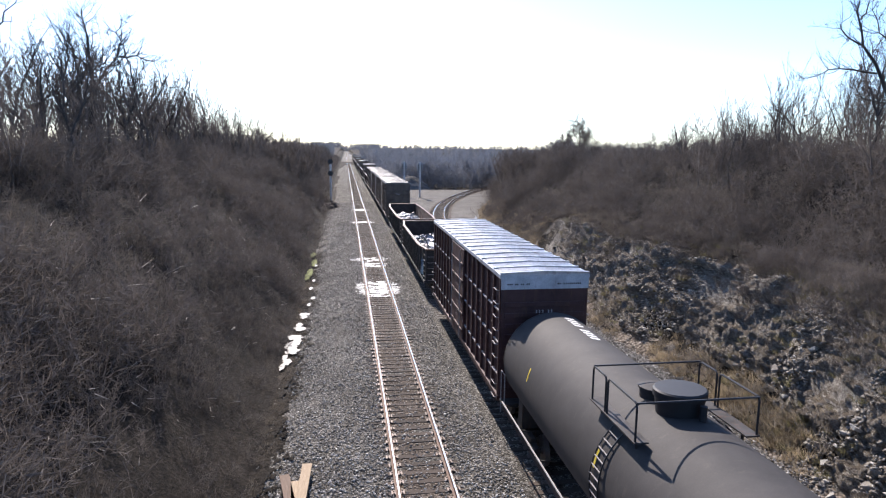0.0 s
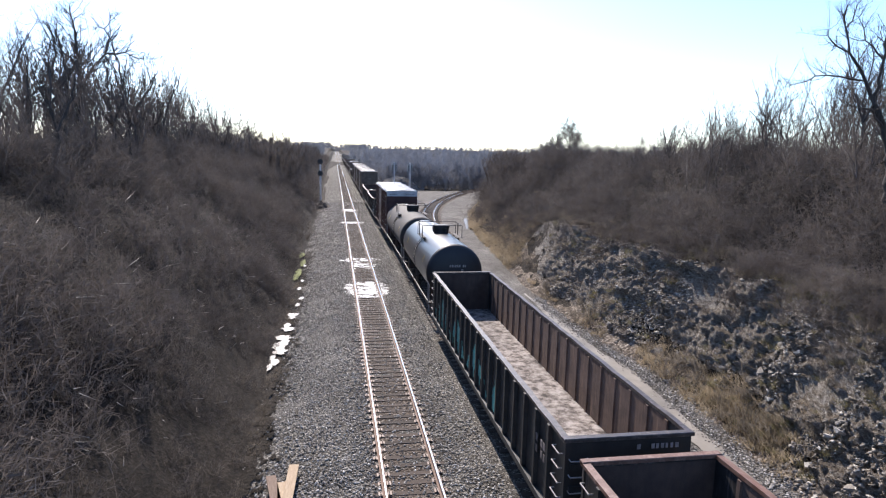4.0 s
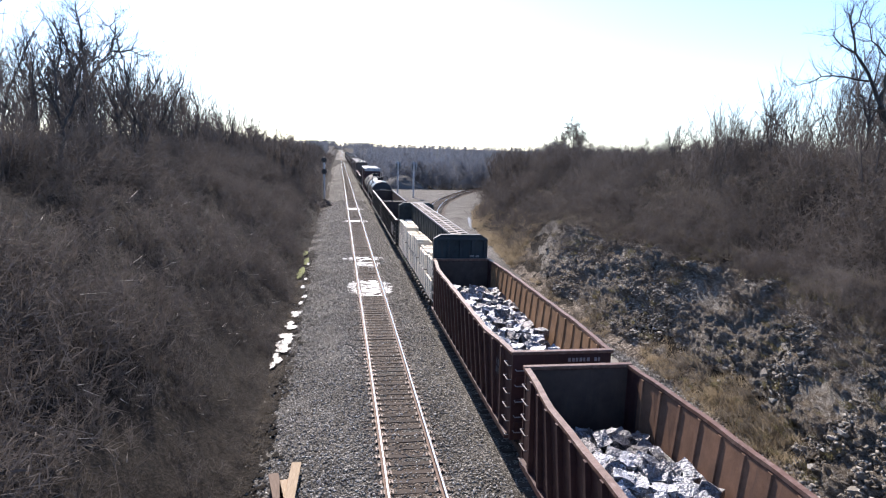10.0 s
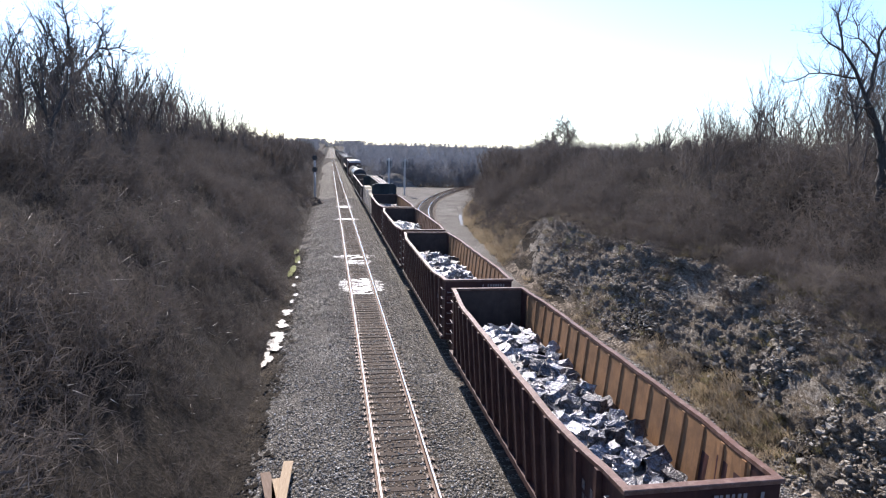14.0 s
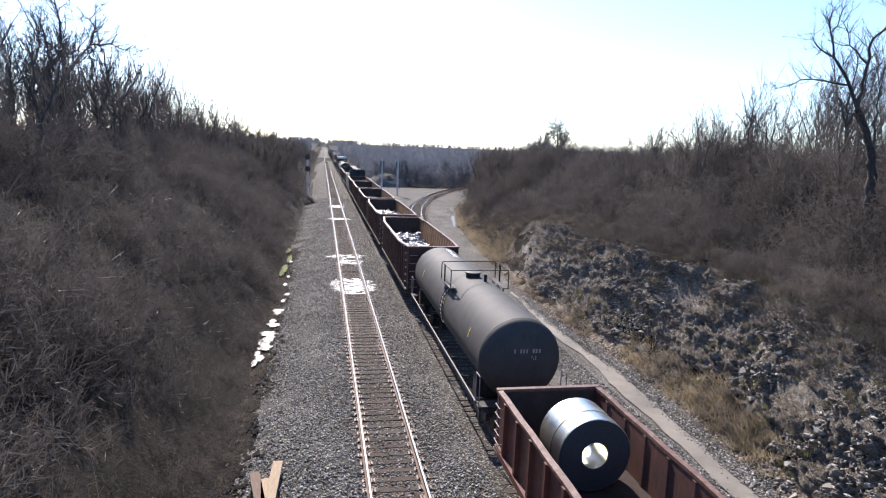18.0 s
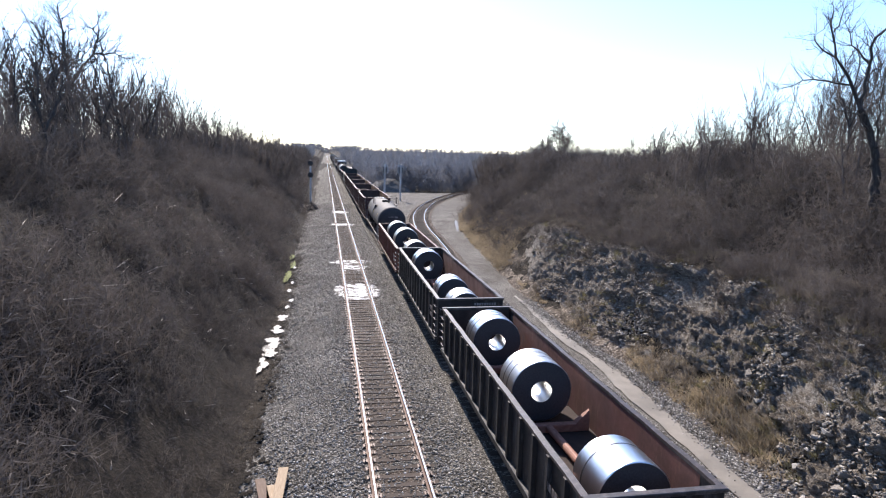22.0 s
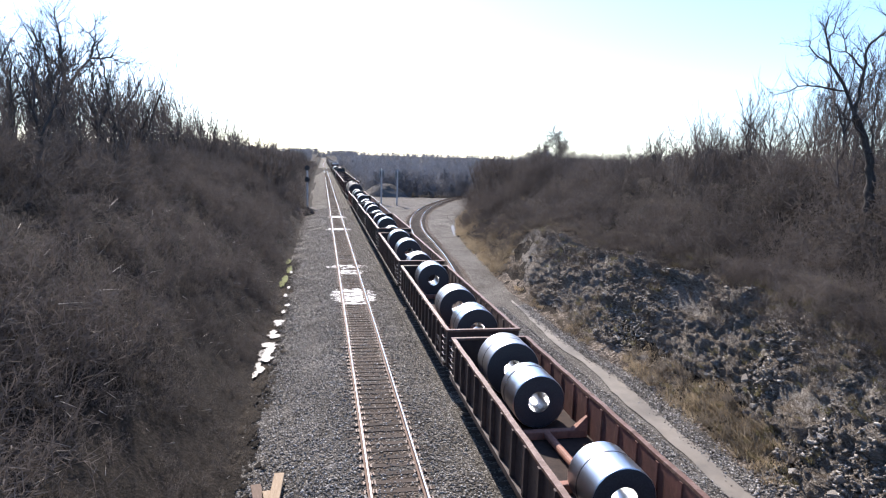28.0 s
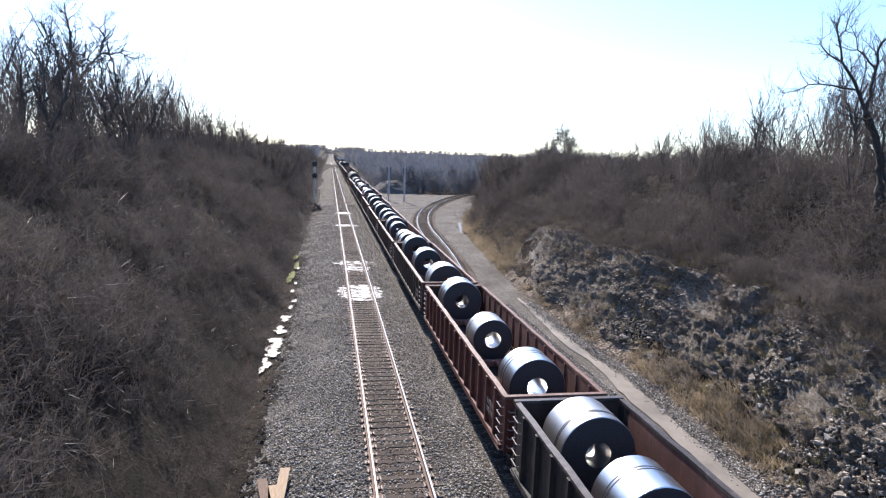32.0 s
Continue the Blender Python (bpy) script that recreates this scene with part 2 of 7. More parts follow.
# part of the glare on the wet mud is painted as a pale colour
M_WET = grained("glare_pale_wet_mud", [(0.35, (0.30, 0.29, 0.27)), (0.65, (0.50, 0.48, 0.45))], 14, rough=0.40, stretch=(0.5, 2.5, 1), bump_s=0.3, bump_d=0.006, spec=0.9)


def thin(m, share):
    """Lets part of the light pass through thin dry blades and twigs."""
    nt = m.node_tree
    b, out = nt.nodes["Principled BSDF"], nt.nodes["Material Output"]
    tr = nt.nodes.new("ShaderNodeBsdfTranslucent")
    mx = nt.nodes.new("ShaderNodeMixShader")
    mx.inputs[0].default_value = share
    nt.links.new(b.inputs["Base Color"].links[0].from_socket, tr.inputs["Color"])
    nt.links.new(b.outputs[0], mx.inputs[1])
    nt.links.new(tr.outputs[0], mx.inputs[2])
    nt.links.new(mx.outputs[0], out.inputs["Surface"])


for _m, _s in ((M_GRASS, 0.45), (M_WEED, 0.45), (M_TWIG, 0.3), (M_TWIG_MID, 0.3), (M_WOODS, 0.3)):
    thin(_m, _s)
M_PLANK = grained("sawn_plank", [(0.3, (0.26, 0.19, 0.12)), (0.7, (0.46, 0.36, 0.25))], 5, stretch=(8, 0.5, 4), bump_s=0.3, bump_d=0.004, vary=0.3)
M_PLANK_DARK = grained("old_plank", [(0.3, (0.10, 0.07, 0.05)), (0.7, (0.22, 0.16, 0.12))], 5, stretch=(8, 0.5, 4), bump_s=0.3, bump_d=0.004)

M_MAROON = paint("maroon_car_paint", (0.066, 0.022, 0.021), wear=0.4, rough=0.6)
M_OXIDE = paint("oxide_red_paint", (0.15, 0.042, 0.030), wear=0.55, rough=0.62)
M_BLACKCAR = paint("black_car_paint", (0.024, 0.022, 0.022), (0.16, 0.145, 0.14), wear=0.36, rough=0.55)
M_DARKBROWN = paint("dark_brown_car_paint", (0.055, 0.034, 0.030), wear=0.4, rough=0.6)
M_GREENCAR = paint("faded_green_black_paint", (0.028, 0.030, 0.030), (0.07, 0.04, 0.03), wear=0.35, rough=0.6)
M_TEAL = paint("teal_blue_car_paint", (0.021, 0.036, 0.045), (0.045, 0.037, 0.033), wear=0.35, rough=0.62)
M_BEAM_TOP = paint("brown_beam_plate", (0.155, 0.108, 0.085), (0.085, 0.055, 0.044), wear=0.5, rough=0.6, streak=False, scale=2)
M_BEAM_EDGE = paint("scuffed_beam_edge", (0.20, 0.185, 0.18), (0.42, 0.41, 0.40), wear=0.7, rough=0.5, streak=False, scale=5)
M_RIM_RUST = paint("rubbed_rusty_rim", (0.19, 0.098, 0.068), (0.28, 0.19, 0.15), wear=0.6, rough=0.55, streak=False, scale=3)
M_RIM_DARK = paint("rubbed_dark_rim", (0.062, 0.051, 0.047), (0.15, 0.125, 0.115), wear=0.6, rough=0.45, streak=False, scale=3)
M_INNER_RUST = paint("rusty_inner_steel", (0.35, 0.185, 0.082), (0.18, 0.098, 0.053), wear=0.55, rough=0.75)
M_INNER_TAN = paint("dull_rusty_inner_steel", (0.235, 0.122, 0.070), (0.12, 0.066, 0.043), wear=0.55, rough=0.75)
M_INNER_BROWN = paint("brown_inner_steel", (0.14, 0.088, 0.066), (0.25, 0.16, 0.11), wear=0.45, rough=0.75)
M_INNER_RED = paint("red_brown_inner_steel", (0.145, 0.060, 0.046), (0.21, 0.115, 0.075), wear=0.3, rough=0.7)
# shade of the car ends put into the lining's colour
M_END_SHADE = paint("shade_dark_end_steel", (0.078, 0.050, 0.040), (0.042, 0.029, 0.025), wear=0.6, rough=0.75)
M_FLOOR = grained("debris_strewn_floor", [(0.38, (0.05, 0.043, 0.04)), (0.47, (0.16, 0.138, 0.125)), (0.55, (0.27, 0.245, 0.228)), (0.72, (0.40, 0.375, 0.355))], 3.2, bump_s=1.0, bump_d=0.08, big=0.6)
M_UNDER = paint("grimy_underframe", (0.035, 0.030, 0.028), wear=0.4, rough=0.75)
M_WHEEL = plain("wheel_steel", (0.10, 0.08, 0.07), 0.5, 0.6, 0.3, 9)
M_TANK = paint("satin_black_tank_paint", (0.042, 0.037, 0.035), (0.062, 0.052, 0.045), wear=0.25, rough=0.78, dents=0.05)
M_TANK_GLOSS = paint("glossy_black_tank_paint", (0.055, 0.056, 0.062), (0.065, 0.065, 0.068), wear=0.1, rough=0.36, dents=0.03)
M_TANK_GREY = paint("dusty_dark_grey_tank_paint", (0.058, 0.055, 0.053), (0.08, 0.075, 0.07), wear=0.3, rough=0.74, dents=0.04)
M_TANK_END = paint("black_tank_head_paint", (0.016, 0.016, 0.019), (0.03, 0.028, 0.028), wear=0.1, rough=0.55, dents=0.03)
M_ROOF = paint("galvanised_roof", (0.66, 0.66, 0.67), (0.26, 0.22, 0.21), wear=0.55, rough=0.34, metal=0.6, streak=False)
M_ROOF_DULL = paint("dull_weathered_roof", (0.36, 0.345, 0.33), (0.20, 0.165, 0.15), wear=0.6, rough=0.55, metal=0.25, streak=False)
M_CAP = paint("pale_roof_edge_paint", (0.55, 0.57, 0.60), (0.24, 0.22, 0.22), wear=0.2, rough=0.5)
M_WHITE = plain("white_lettering", (0.72, 0.71, 0.69), 0.6, 0.0, 0.15, 14)
M_GREYLET = plain("faded_lettering", (0.28, 0.26, 0.25), 0.7, 0.0, 0.25, 14)
M_FADED = plain("worn_lettering", (0.17, 0.145, 0.135), 0.75, 0.0, 0.3, 9)
M_YELLOW = plain("yellow_marking", (0.62, 0.48, 0.05), 0.55, 0.0, 0.15, 10)
M_TAN = paint("tan_brown_car_paint", (0.16, 0.12, 0.09), (0.09, 0.06, 0.05), wear=0.4, rough=0.6)
M_TAG = plain("sprayed_teal_paint", (0.06, 0.28, 0.26), 0.6, 0.0, 0.3, 3)
M_TAG_BLUE = plain("sprayed_blue_paint", (0.05, 0.17, 0.30), 0.6, 0.0, 0.3, 3)
M_TAG_WHITE = plain("sprayed_pale_paint", (0.19, 0.182, 0.182), 0.65, 0.0, 0.3, 4)
M_COIL = plain("cold_rolled_coil_steel", (0.74, 0.74, 0.74), 0.30, 1.0, 0.12, 1.2)
M_COIL_AGED, _nt, _b = base_mat("stained_coil_steel", 0.36, 1.0)
_n1 = noise_tex(_nt, coords(_nt), 1.6, 5, 0.7)
_nt.links.new(ramp(_nt, _n1, [(0.40, (0.70, 0.70, 0.69)), (0.52, (0.66, 0.62, 0.50)), (0.62, (0.50, 0.43, 0.27))]), _b.inputs["Base Color"])
_nt.links.new(ramp(_nt, _n1, [(0.4, (0.30, 0.30, 0.30)), (0.65, (0.50, 0.50, 0.50))]), _b.inputs["Roughness"])
M_COIL_DULL = plain("oiled_coil_steel", (0.58, 0.575, 0.565), 0.40, 1.0, 0.15, 1.2)
M_VINE = grained("olive_weeds", [(0.3, (0.11, 0.10, 0.055)), (0.55, (0.20, 0.185, 0.10)), (0.8, (0.30, 0.28, 0.17))], 1.8, bump_s=0, big=0.5)
thin(M_VINE, 0.45)
# strip edges near black: shade of the end faces is in the colour
M_COIL_END = grained("shade_dark_strip_edges", [(0.3, (0.02, 0.02, 0.022)), (0.7, (0.06, 0.06, 0.065))], 20, rough=0.5, bump_s=0.2, bump_d=0.005, spec=0.5)
M_STRAP = plain("steel_strap", (0.10, 0.10, 0.11), 0.45, 0.7, 0.2, 8)
M_RUSTPIPE = plain("rusty_brace", (0.27, 0.125, 0.085), 0.7, 0.0, 0.3, 7)
M_BALE, _nt, _b = base_mat("crushed_sheet_steel", 0.38, 0.7)
_v = coords(_nt)
_n1 = noise_tex(_nt, _v, 14, 6, 0.75)
_n2 = noise_tex(_nt, _v, 55, 4, 0.7)
_vo = node(_nt, "ShaderNodeTexVoronoi", Scale=17)
_nt.links.new(_v, _vo.inputs["Vector"])
_c = ramp(_nt, _n1, [(0.33, (0.10, 0.102, 0.112)), (0.48, (0.32, 0.327, 0.35)), (0.66, (0.62, 0.63, 0.65))])
_oi = _nt.nodes.new("ShaderNodeObjectInfo")
_c = mixc(_nt, 1.0, _c, ramp(_nt, _oi.outputs["Random"], [(0.0, (0.22, 0.20, 0.19)), (0.35, (0.55, 0.54, 0.54)), (1.0, (1.1, 1.1, 1.1))]), "MULTIPLY")
_c = mixc(_nt, 1.0, _c, ramp(_nt, _n2, [(0.34, (0.5, 0.5, 0.52)), (0.52, (1, 1, 1))]), "MULTIPLY")
_nt.links.new(_c, _b.inputs["Base Color"])
_h = mixc(_nt, 0.5, _vo.outputs["Distance"], _n1)
bump(_nt, _b, _h, 0.9, 0.06)
M_LUMBER = grained("fresh_sawn_lumber", [(0.25, (0.70, 0.60, 0.45)), (0.5, (0.86, 0.79, 0.66)), (0.8, (0.92, 0.88, 0.78))], 4, stretch=(9, 0.7, 9), bump_s=0.3, bump_d=0.005, vary=0.12)
M_LUMBER_END = plain("dunnage_wood", (0.16, 0.12, 0.085), 0.85, 0.0, 0.3, 7)
M_SIGNAL = plain("aluminium_signal_mast", (0.52, 0.53, 0.54), 0.5, 0.2, 0.15, 5)
M_SIGNAL_GREY = plain("grey_signal_backing", (0.30, 0.31, 0.31), 0.6, 0.1, 0.2, 5)
# rusty brown floor, near black with the coils' shadow put into the colour
M_COIL_FLOOR = plain("shadow_dark_floor", (0.030, 0.019, 0.015), 0.95, 0.0, 0.5, 4)
M_SIGNAL_BLACK = plain("black_signal_head", (0.03, 0.03, 0.032), 0.6, 0.0, 0.2, 5)

# ---- mesh helpers ----
def bx(bm, x0, x1, y0, y1, z0, z1):
    v = [bm.verts.new(p) for p in ((x0, y0, z0), (x1, y0, z0), (x1, y1, z0), (x0, y1, z0), (x0, y0, z1), (x1, y0, z1), (x1, y1, z1), (x0, y1, z1))]
    for f in ((3, 2, 1, 0), (4, 5, 6, 7), (0, 1, 5, 4), (1, 2, 6, 5), (2, 3, 7, 6), (3, 0, 4, 7)):
        bm.faces.new([v[i] for i in f])
    return bm


def box(x0, x1, y0, y1, z0, z1, bev=0.0):
    bm = bx(bmesh.new(), x0, x1, y0, y1, z0, z1)
    if bev:
        bmesh.ops.bevel(bm, geom=bm.edges[:], offset=bev, segments=1, affect="EDGES")
    return bm


def rod(bm, p, q, r, n=8, r2=None):
    p, q = Vector(p), Vector(q)
    rot = (q - p).to_track_quat("Z", "Y").to_matrix()
    r2 = r if r2 is None else r2
    rings = []
    for c, rad in ((p, r), (q, r2)):
        rings.append([bm.verts.new(c + rot @ Vector((rad * math.cos(2 * math.pi * i / n), rad * math.sin(2 * math.pi * i / n), 0))) for i in range(n)])
    for i in range(n):
        j = (i + 1) % n
        bm.faces.new((rings[0][i], rings[0][j], rings[1][j], rings[1][i]))
    bm.faces.new(rings[0][::-1])
    bm.faces.new(rings[1])
    return bm


def bars(points, r, n=6):
    """A bent bar through the points."""
    bm = bmesh.new()
    for a, b in zip(points, points[1:]):
        rod(bm, a, b, r, n)
    return bm


def lathe(bm, profile, axis_y=True, n=32, close=True):
    """Turns (radius, along) round the y axis."""
    rings = []
    for r, a in profile:
        if r < 1e-6:
            rings.append([bm.verts.new((0, a, 0))])
        else:
            rings.append([bm.verts.new((r * math.cos(2 * math.pi * i / n), a, r * math.sin(2 * math.pi * i / n))) for i in range(n)])
    for A, B in zip(rings, rings[1:]):
        for i in range(n):
            j = (i + 1) % n
            if len(A) == 1 and len(B) == 1:
                continue
            if len(A) == 1:
                bm.faces.new((A[0], B[i], B[j]))
            elif len(B) == 1:
                bm.faces.new((A[i], B[0], A[j]))
            else:
                bm.faces.new((A[i], B[i], B[j], A[j]))
    return bm


def mesh_of(name, bm, mat, smooth=False):
    me = bpy.data.meshes.new(name)
    bmesh.ops.recalc_face_normals(bm, faces=bm.faces[:])
    bm.to_mesh(me)
    bm.free()
    if smooth:
        for p in me.polygons:
            p.use_smooth = True
        me.set_sharp_from_angle(angle=radians(35))
    me.materials.append(mat)
    return me


def array_mesh(name, verts, tris, mat):
    """A triangle mesh from arrays."""
    me = bpy.data.meshes.new(name)
    verts, tris = np.asarray(verts, dtype=np.float32), np.asarray(tris, dtype=np.int32)
    me.vertices.add(len(verts))
    me.vertices.foreach_set("co", verts.ravel())
    me.loops.add(tris.size)
    me.loops.foreach_set("vertex_index", tris.ravel())
    me.polygons.add(len(tris))
    me.polygons.foreach_set("loop_start", np.arange(0, tris.size, 3, dtype=np.int32))
    me.update(calc_edges=True)
    me.validate()
    me.materials.append(mat)
    return me


def part(name, bm, mat, parent=None, label="", at=None, smooth=False):
    me = bm if isinstance(bm, bpy.types.Mesh) else mesh_of(name, bm, mat, smooth)
    ob = new(name, me)
    if parent is not None:
        ob.parent = parent
    if at is not None:
        ob.matrix_basis = at if isinstance(at, Matrix) else Matrix.Translation(at)
    if label:
        ob["label"] = label
    return ob


def thing(name, label, category, group="", at=None):
    ob = new(name)
    ob.empty_display_size = 0.3
    if at is not None:
        ob.matrix_basis = at
    return tagged(ob, label, category, group)


def smooth01(a, b, x):
    t = min(1.0, max(0.0, (x - a) / (b - a)))
    return t * t * (3 - 2 * t)


def fbm(x, y, s, seed=0.0):
    return noise.fractal(Vector((x * s, y * s, seed)), 0.9, 2.1, 4)


# ---- lie of the land ----
TRACK2 = 4.2                   # the train's track; the empty one is at x = 0
ROAD_Y = (-400, -60, 12, 15, 17, 20, 24, 27, 31, 36, 40, 43.5, 48.5, 63.8, 75.2, 91.8, 112.9, 138.3, 165, 210, 300)
ROAD_X = (9.9, 9.9, 9.9, 10.2, 10.5, 10.85, 11.0, 10.75, 10.55, 10.7, 10.65, 10.95, 11.3, 12.6, 13.8, 17.2, 23.6, 31.0, 45.0, 80.0, 200.0)


def road_right(y):
    return float(np.interp(y, ROAD_Y, ROAD_X)) if y < 300 else 200.0 + (y - 300) * 2


def left_top(y):
    return float(np.interp(y, (-400, 55, 90, 130, 220, 400, 1500), (8.0, 8.0, 6.4, 4.6, 2.4, 1.5, 3.0)))


def right_top(y):
    return float(np.interp(y, (-400, 28, 45, 60, 75, 110, 150, 300, 1500), (9.0, 8.9, 8.0, 7.5, 7.4, 6.5, 5.0, 1.5, 3.0)))


def ground_z(x, y):
    z = -0.42
    d = -5.5 - x + 0.5 * fbm(0, y, 0.12, 3)
    if d > 0:
        top = left_top(y)
        t = min(1.0, d / (top * 1.38))
        z += (top + 0.42) * (t * (1.25 - 0.25 * t))
        z += min(1.0, d) * (0.45 * fbm(x, y, 0.22, 1) + 0.12 * fbm(x, y, 0.9, 2))
        if d > 14:
            z += 0.02 * min(60, d - 14) * 0.5
    elif x < -3.7:
        z -= 0.25 * math.sin(math.pi * (x + 5.5) / 1.8) ** 2
    r = road_right(y)
    e = x - r - 0.1 - 0.2 * fbm(3, y, 0.15, 5)
    if e > 0:
        rock = 1 - smooth01(42, 62, y)
        top = right_top(y)
        a = np.interp(e, (0, 0.8, 1.35, 2.1, 2.95, 4.4, 10.4), (0.12, 0.58, 1.02, 2.70, 4.50, 5.25, top + 0.42))
        b = np.interp(e, (0, 2.0, 11.0), (0, 1.0, top + 0.42))
        z += rock * a + (1 - rock) * b
        z += min(1.0, e) * (0.4 * fbm(x, y, 0.25, 7) + 0.15 * fbm(x, y, 0.9, 8))
    elif x > r - 6 and y > 50:
        z = -0.3
    if y > 160 or abs(x) > 70:
        far = max(smooth01(160, 400, y), smooth01(70, 200, abs(x)))
        z += far * 1.5 * fbm(x, y, 0.004, 9)
        if y > 700 and abs(x) > 12:
            z += (y - 700) * 0.006
    return z


def ground_sheet():
    xs = [-3000, -1500, -800, -400, -200, -120, -80, -60, -50, -42, -36] + list(np.arange(-32, 36, 0.8)) + [38, 42, 48, 56, 66, 80, 100, 140, 200, 400, 800, 1500, 3000]
    ys = [-400, -200, -100, -60, -40] + list(np.arange(-30, 130, 0.9)) + list(np.arange(132, 300, 5)) + [320, 360, 420, 500, 600, 750, 900, 1200, 1600, 2200, 3000]
    nx = len(xs)
    verts = [(x, y, ground_z(x, y)) for y in ys for x in xs]
    faces = [(j * nx + i, j * nx + i + 1, (j + 1) * nx + i + 1, (j + 1) * nx + i) for j in range(len(ys) - 1) for i in range(nx - 1)]
    me = bpy.data.meshes.new("ground")
    me.from_pydata(verts, [], faces)
    for p in me.polygons:
        p.use_smooth = True
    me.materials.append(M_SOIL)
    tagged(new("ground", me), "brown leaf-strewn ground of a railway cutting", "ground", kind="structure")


ground_sheet()


def strip(name, mat, left, right, ys, z, rough=0.0, thick=0.0):
    """A sheet between two edges given as functions of y."""
    bm = bmesh.new()
    prev = None
    n = 10
    for y in ys:
        a, b = left(y), right(y)
        row = []
        for i in range(n + 1):
            x = a + (b - a) * i / n
            zz = z(x, y) if callable(z) else z
            row.append(bm.verts.new((x, y, zz + rough * fbm(x, y, 1.3, 4))))
        if prev:
            for i in range(n):
                bm.faces.new((prev[i], prev[i + 1], row[i + 1], row[i]))
        prev = row
    return part(name, bm, mat, smooth=True)


# Ballast bed of both main tracks, its shoulders sloping to the ditch
def ballast_bed():
    prof = [(-5.0, -0.66), (-4.5, -0.60), (-3.7, -0.36), (-2.35, -0.10), (-1.75, -0.01), (-1.12, -0.004), (-0.9, -0.034), (0.9, -0.034), (1.12, -0.004), (1.75, -0.01), (2.1, -0.08), (2.45, -0.03), (2.9, -0.02), (5.5, -0.02), (6.0, -0.05), (7.3, -0.34), (8.0, -0.42)]
    ys = [-400, -100] + list(np.arange(-20, 120, 0.8)) + list(np.arange(125, 400, 8)) + [450, 600, 900, 1300, 2000, 3000]
    bm = bmesh.new()
    prev = None
    for y in ys:
        row = [bm.verts.new((x + (0.22 if i > 1 else 0.75) * fbm(x, y, 0.45, 11) * (i in (0, 1, 2, 3, 14, 15, 16)), y, z + 0.035 * fbm(x, y, 1.1, 12))) for i, (x, z) in enumerate(prof)]
        if prev:
            for i in range(len(prof) - 1):
                bm.faces.new((prev[i], prev[i + 1], row[i + 1], row[i]))
        prev = row
    tagged(part("ballast", bm, M_BALLAST, smooth=True), "grey crushed stone ballast of a double track", "ballast", kind="structure")


ballast_bed()
# Oil- and dirt-stained stone between the rails
for n_, xc in ((1, 0.0), (2, TRACK2)):
    s = strip("stained_ballast_strip", M_BALLAST_BROWN, lambda y: xc - 0.72 + 0.1 * fbm(1, y, 0.4, n_), lambda y: xc + 0.72 + 0.1 * fbm(2, y, 0.4, n_), list(np.arange(-20, 160, 1.0)) + list(range(170, 1300, 30)), -0.024, 0.012)
    tagged(s, "brown-stained stone between the rails", "ballast", kind="structure")


# ---- tracks ----
def rail_profile(bm, path):
    """Rail swept along points (x, y): foot, web and head below the running surface."""
    sec = [(-0.075, 0.0), (0.075, 0.0), (0.075, 0.015), (0.012, 0.035), (0.012, 0.125), (0.036, 0.14), (0.036, 0.176), (-0.036, 0.176), (-0.036, 0.14), (-0.012, 0.125), (-0.012, 0.035), (-0.075, 0.015)]
    prev = None
    for i, (x, y) in enumerate(path):
        a, b = path[max(0, i - 1)], path[min(len(path) - 1, i + 1)]
        d = Vector((b[0] - a[0], b[1] - a[1])).normalized()
        row = [bm.verts.new((x + sx * d.y, y - sx * d.x, sz)) for sx, sz in sec]
        if prev:
            for k in range(len(sec)):
                l = (k + 1) % len(sec)
                bm.faces.new((prev[k], prev[l], row[l], row[k]))
        prev = row
    return bm


def rail_head(bm, path, w=0.034):
    prev = None
    for i, (x, y) in enumerate(path):
        a, b = path[max(0, i - 1)], path[min(len(path) - 1, i + 1)]
        d = Vector((b[0] - a[0], b[1] - a[1])).normalized()
        row = [bm.verts.new((x + s * d.y, y - s * d.x, z)) for s, z in ((-w, 0.171), (-w * 0.6, 0.180), (w * 0.6, 0.180), (w, 0.171))]
        if prev:
            for k in range(3):
                bm.faces.new((prev[k], prev[k + 1], row[k + 1], row[k]))
        prev = row
    return bm


TIE_MESH = [mesh_of("tie", box(-1.30, 1.30, -0.115, 0.115, -0.17, 0.0, 0.012), M_TIE) for _ in range(1)]


def offset_path(path, off):
    out = []
    for i, (x, y) in enumerate(path):
        a, b = path[max(0, i - 1)], path[min(len(path) - 1, i + 1)]
        d = Vector((b[0] - a[0], b[1] - a[1])).normalized()
        out.append((x + off * d.y, y - off * d.x))
    return out


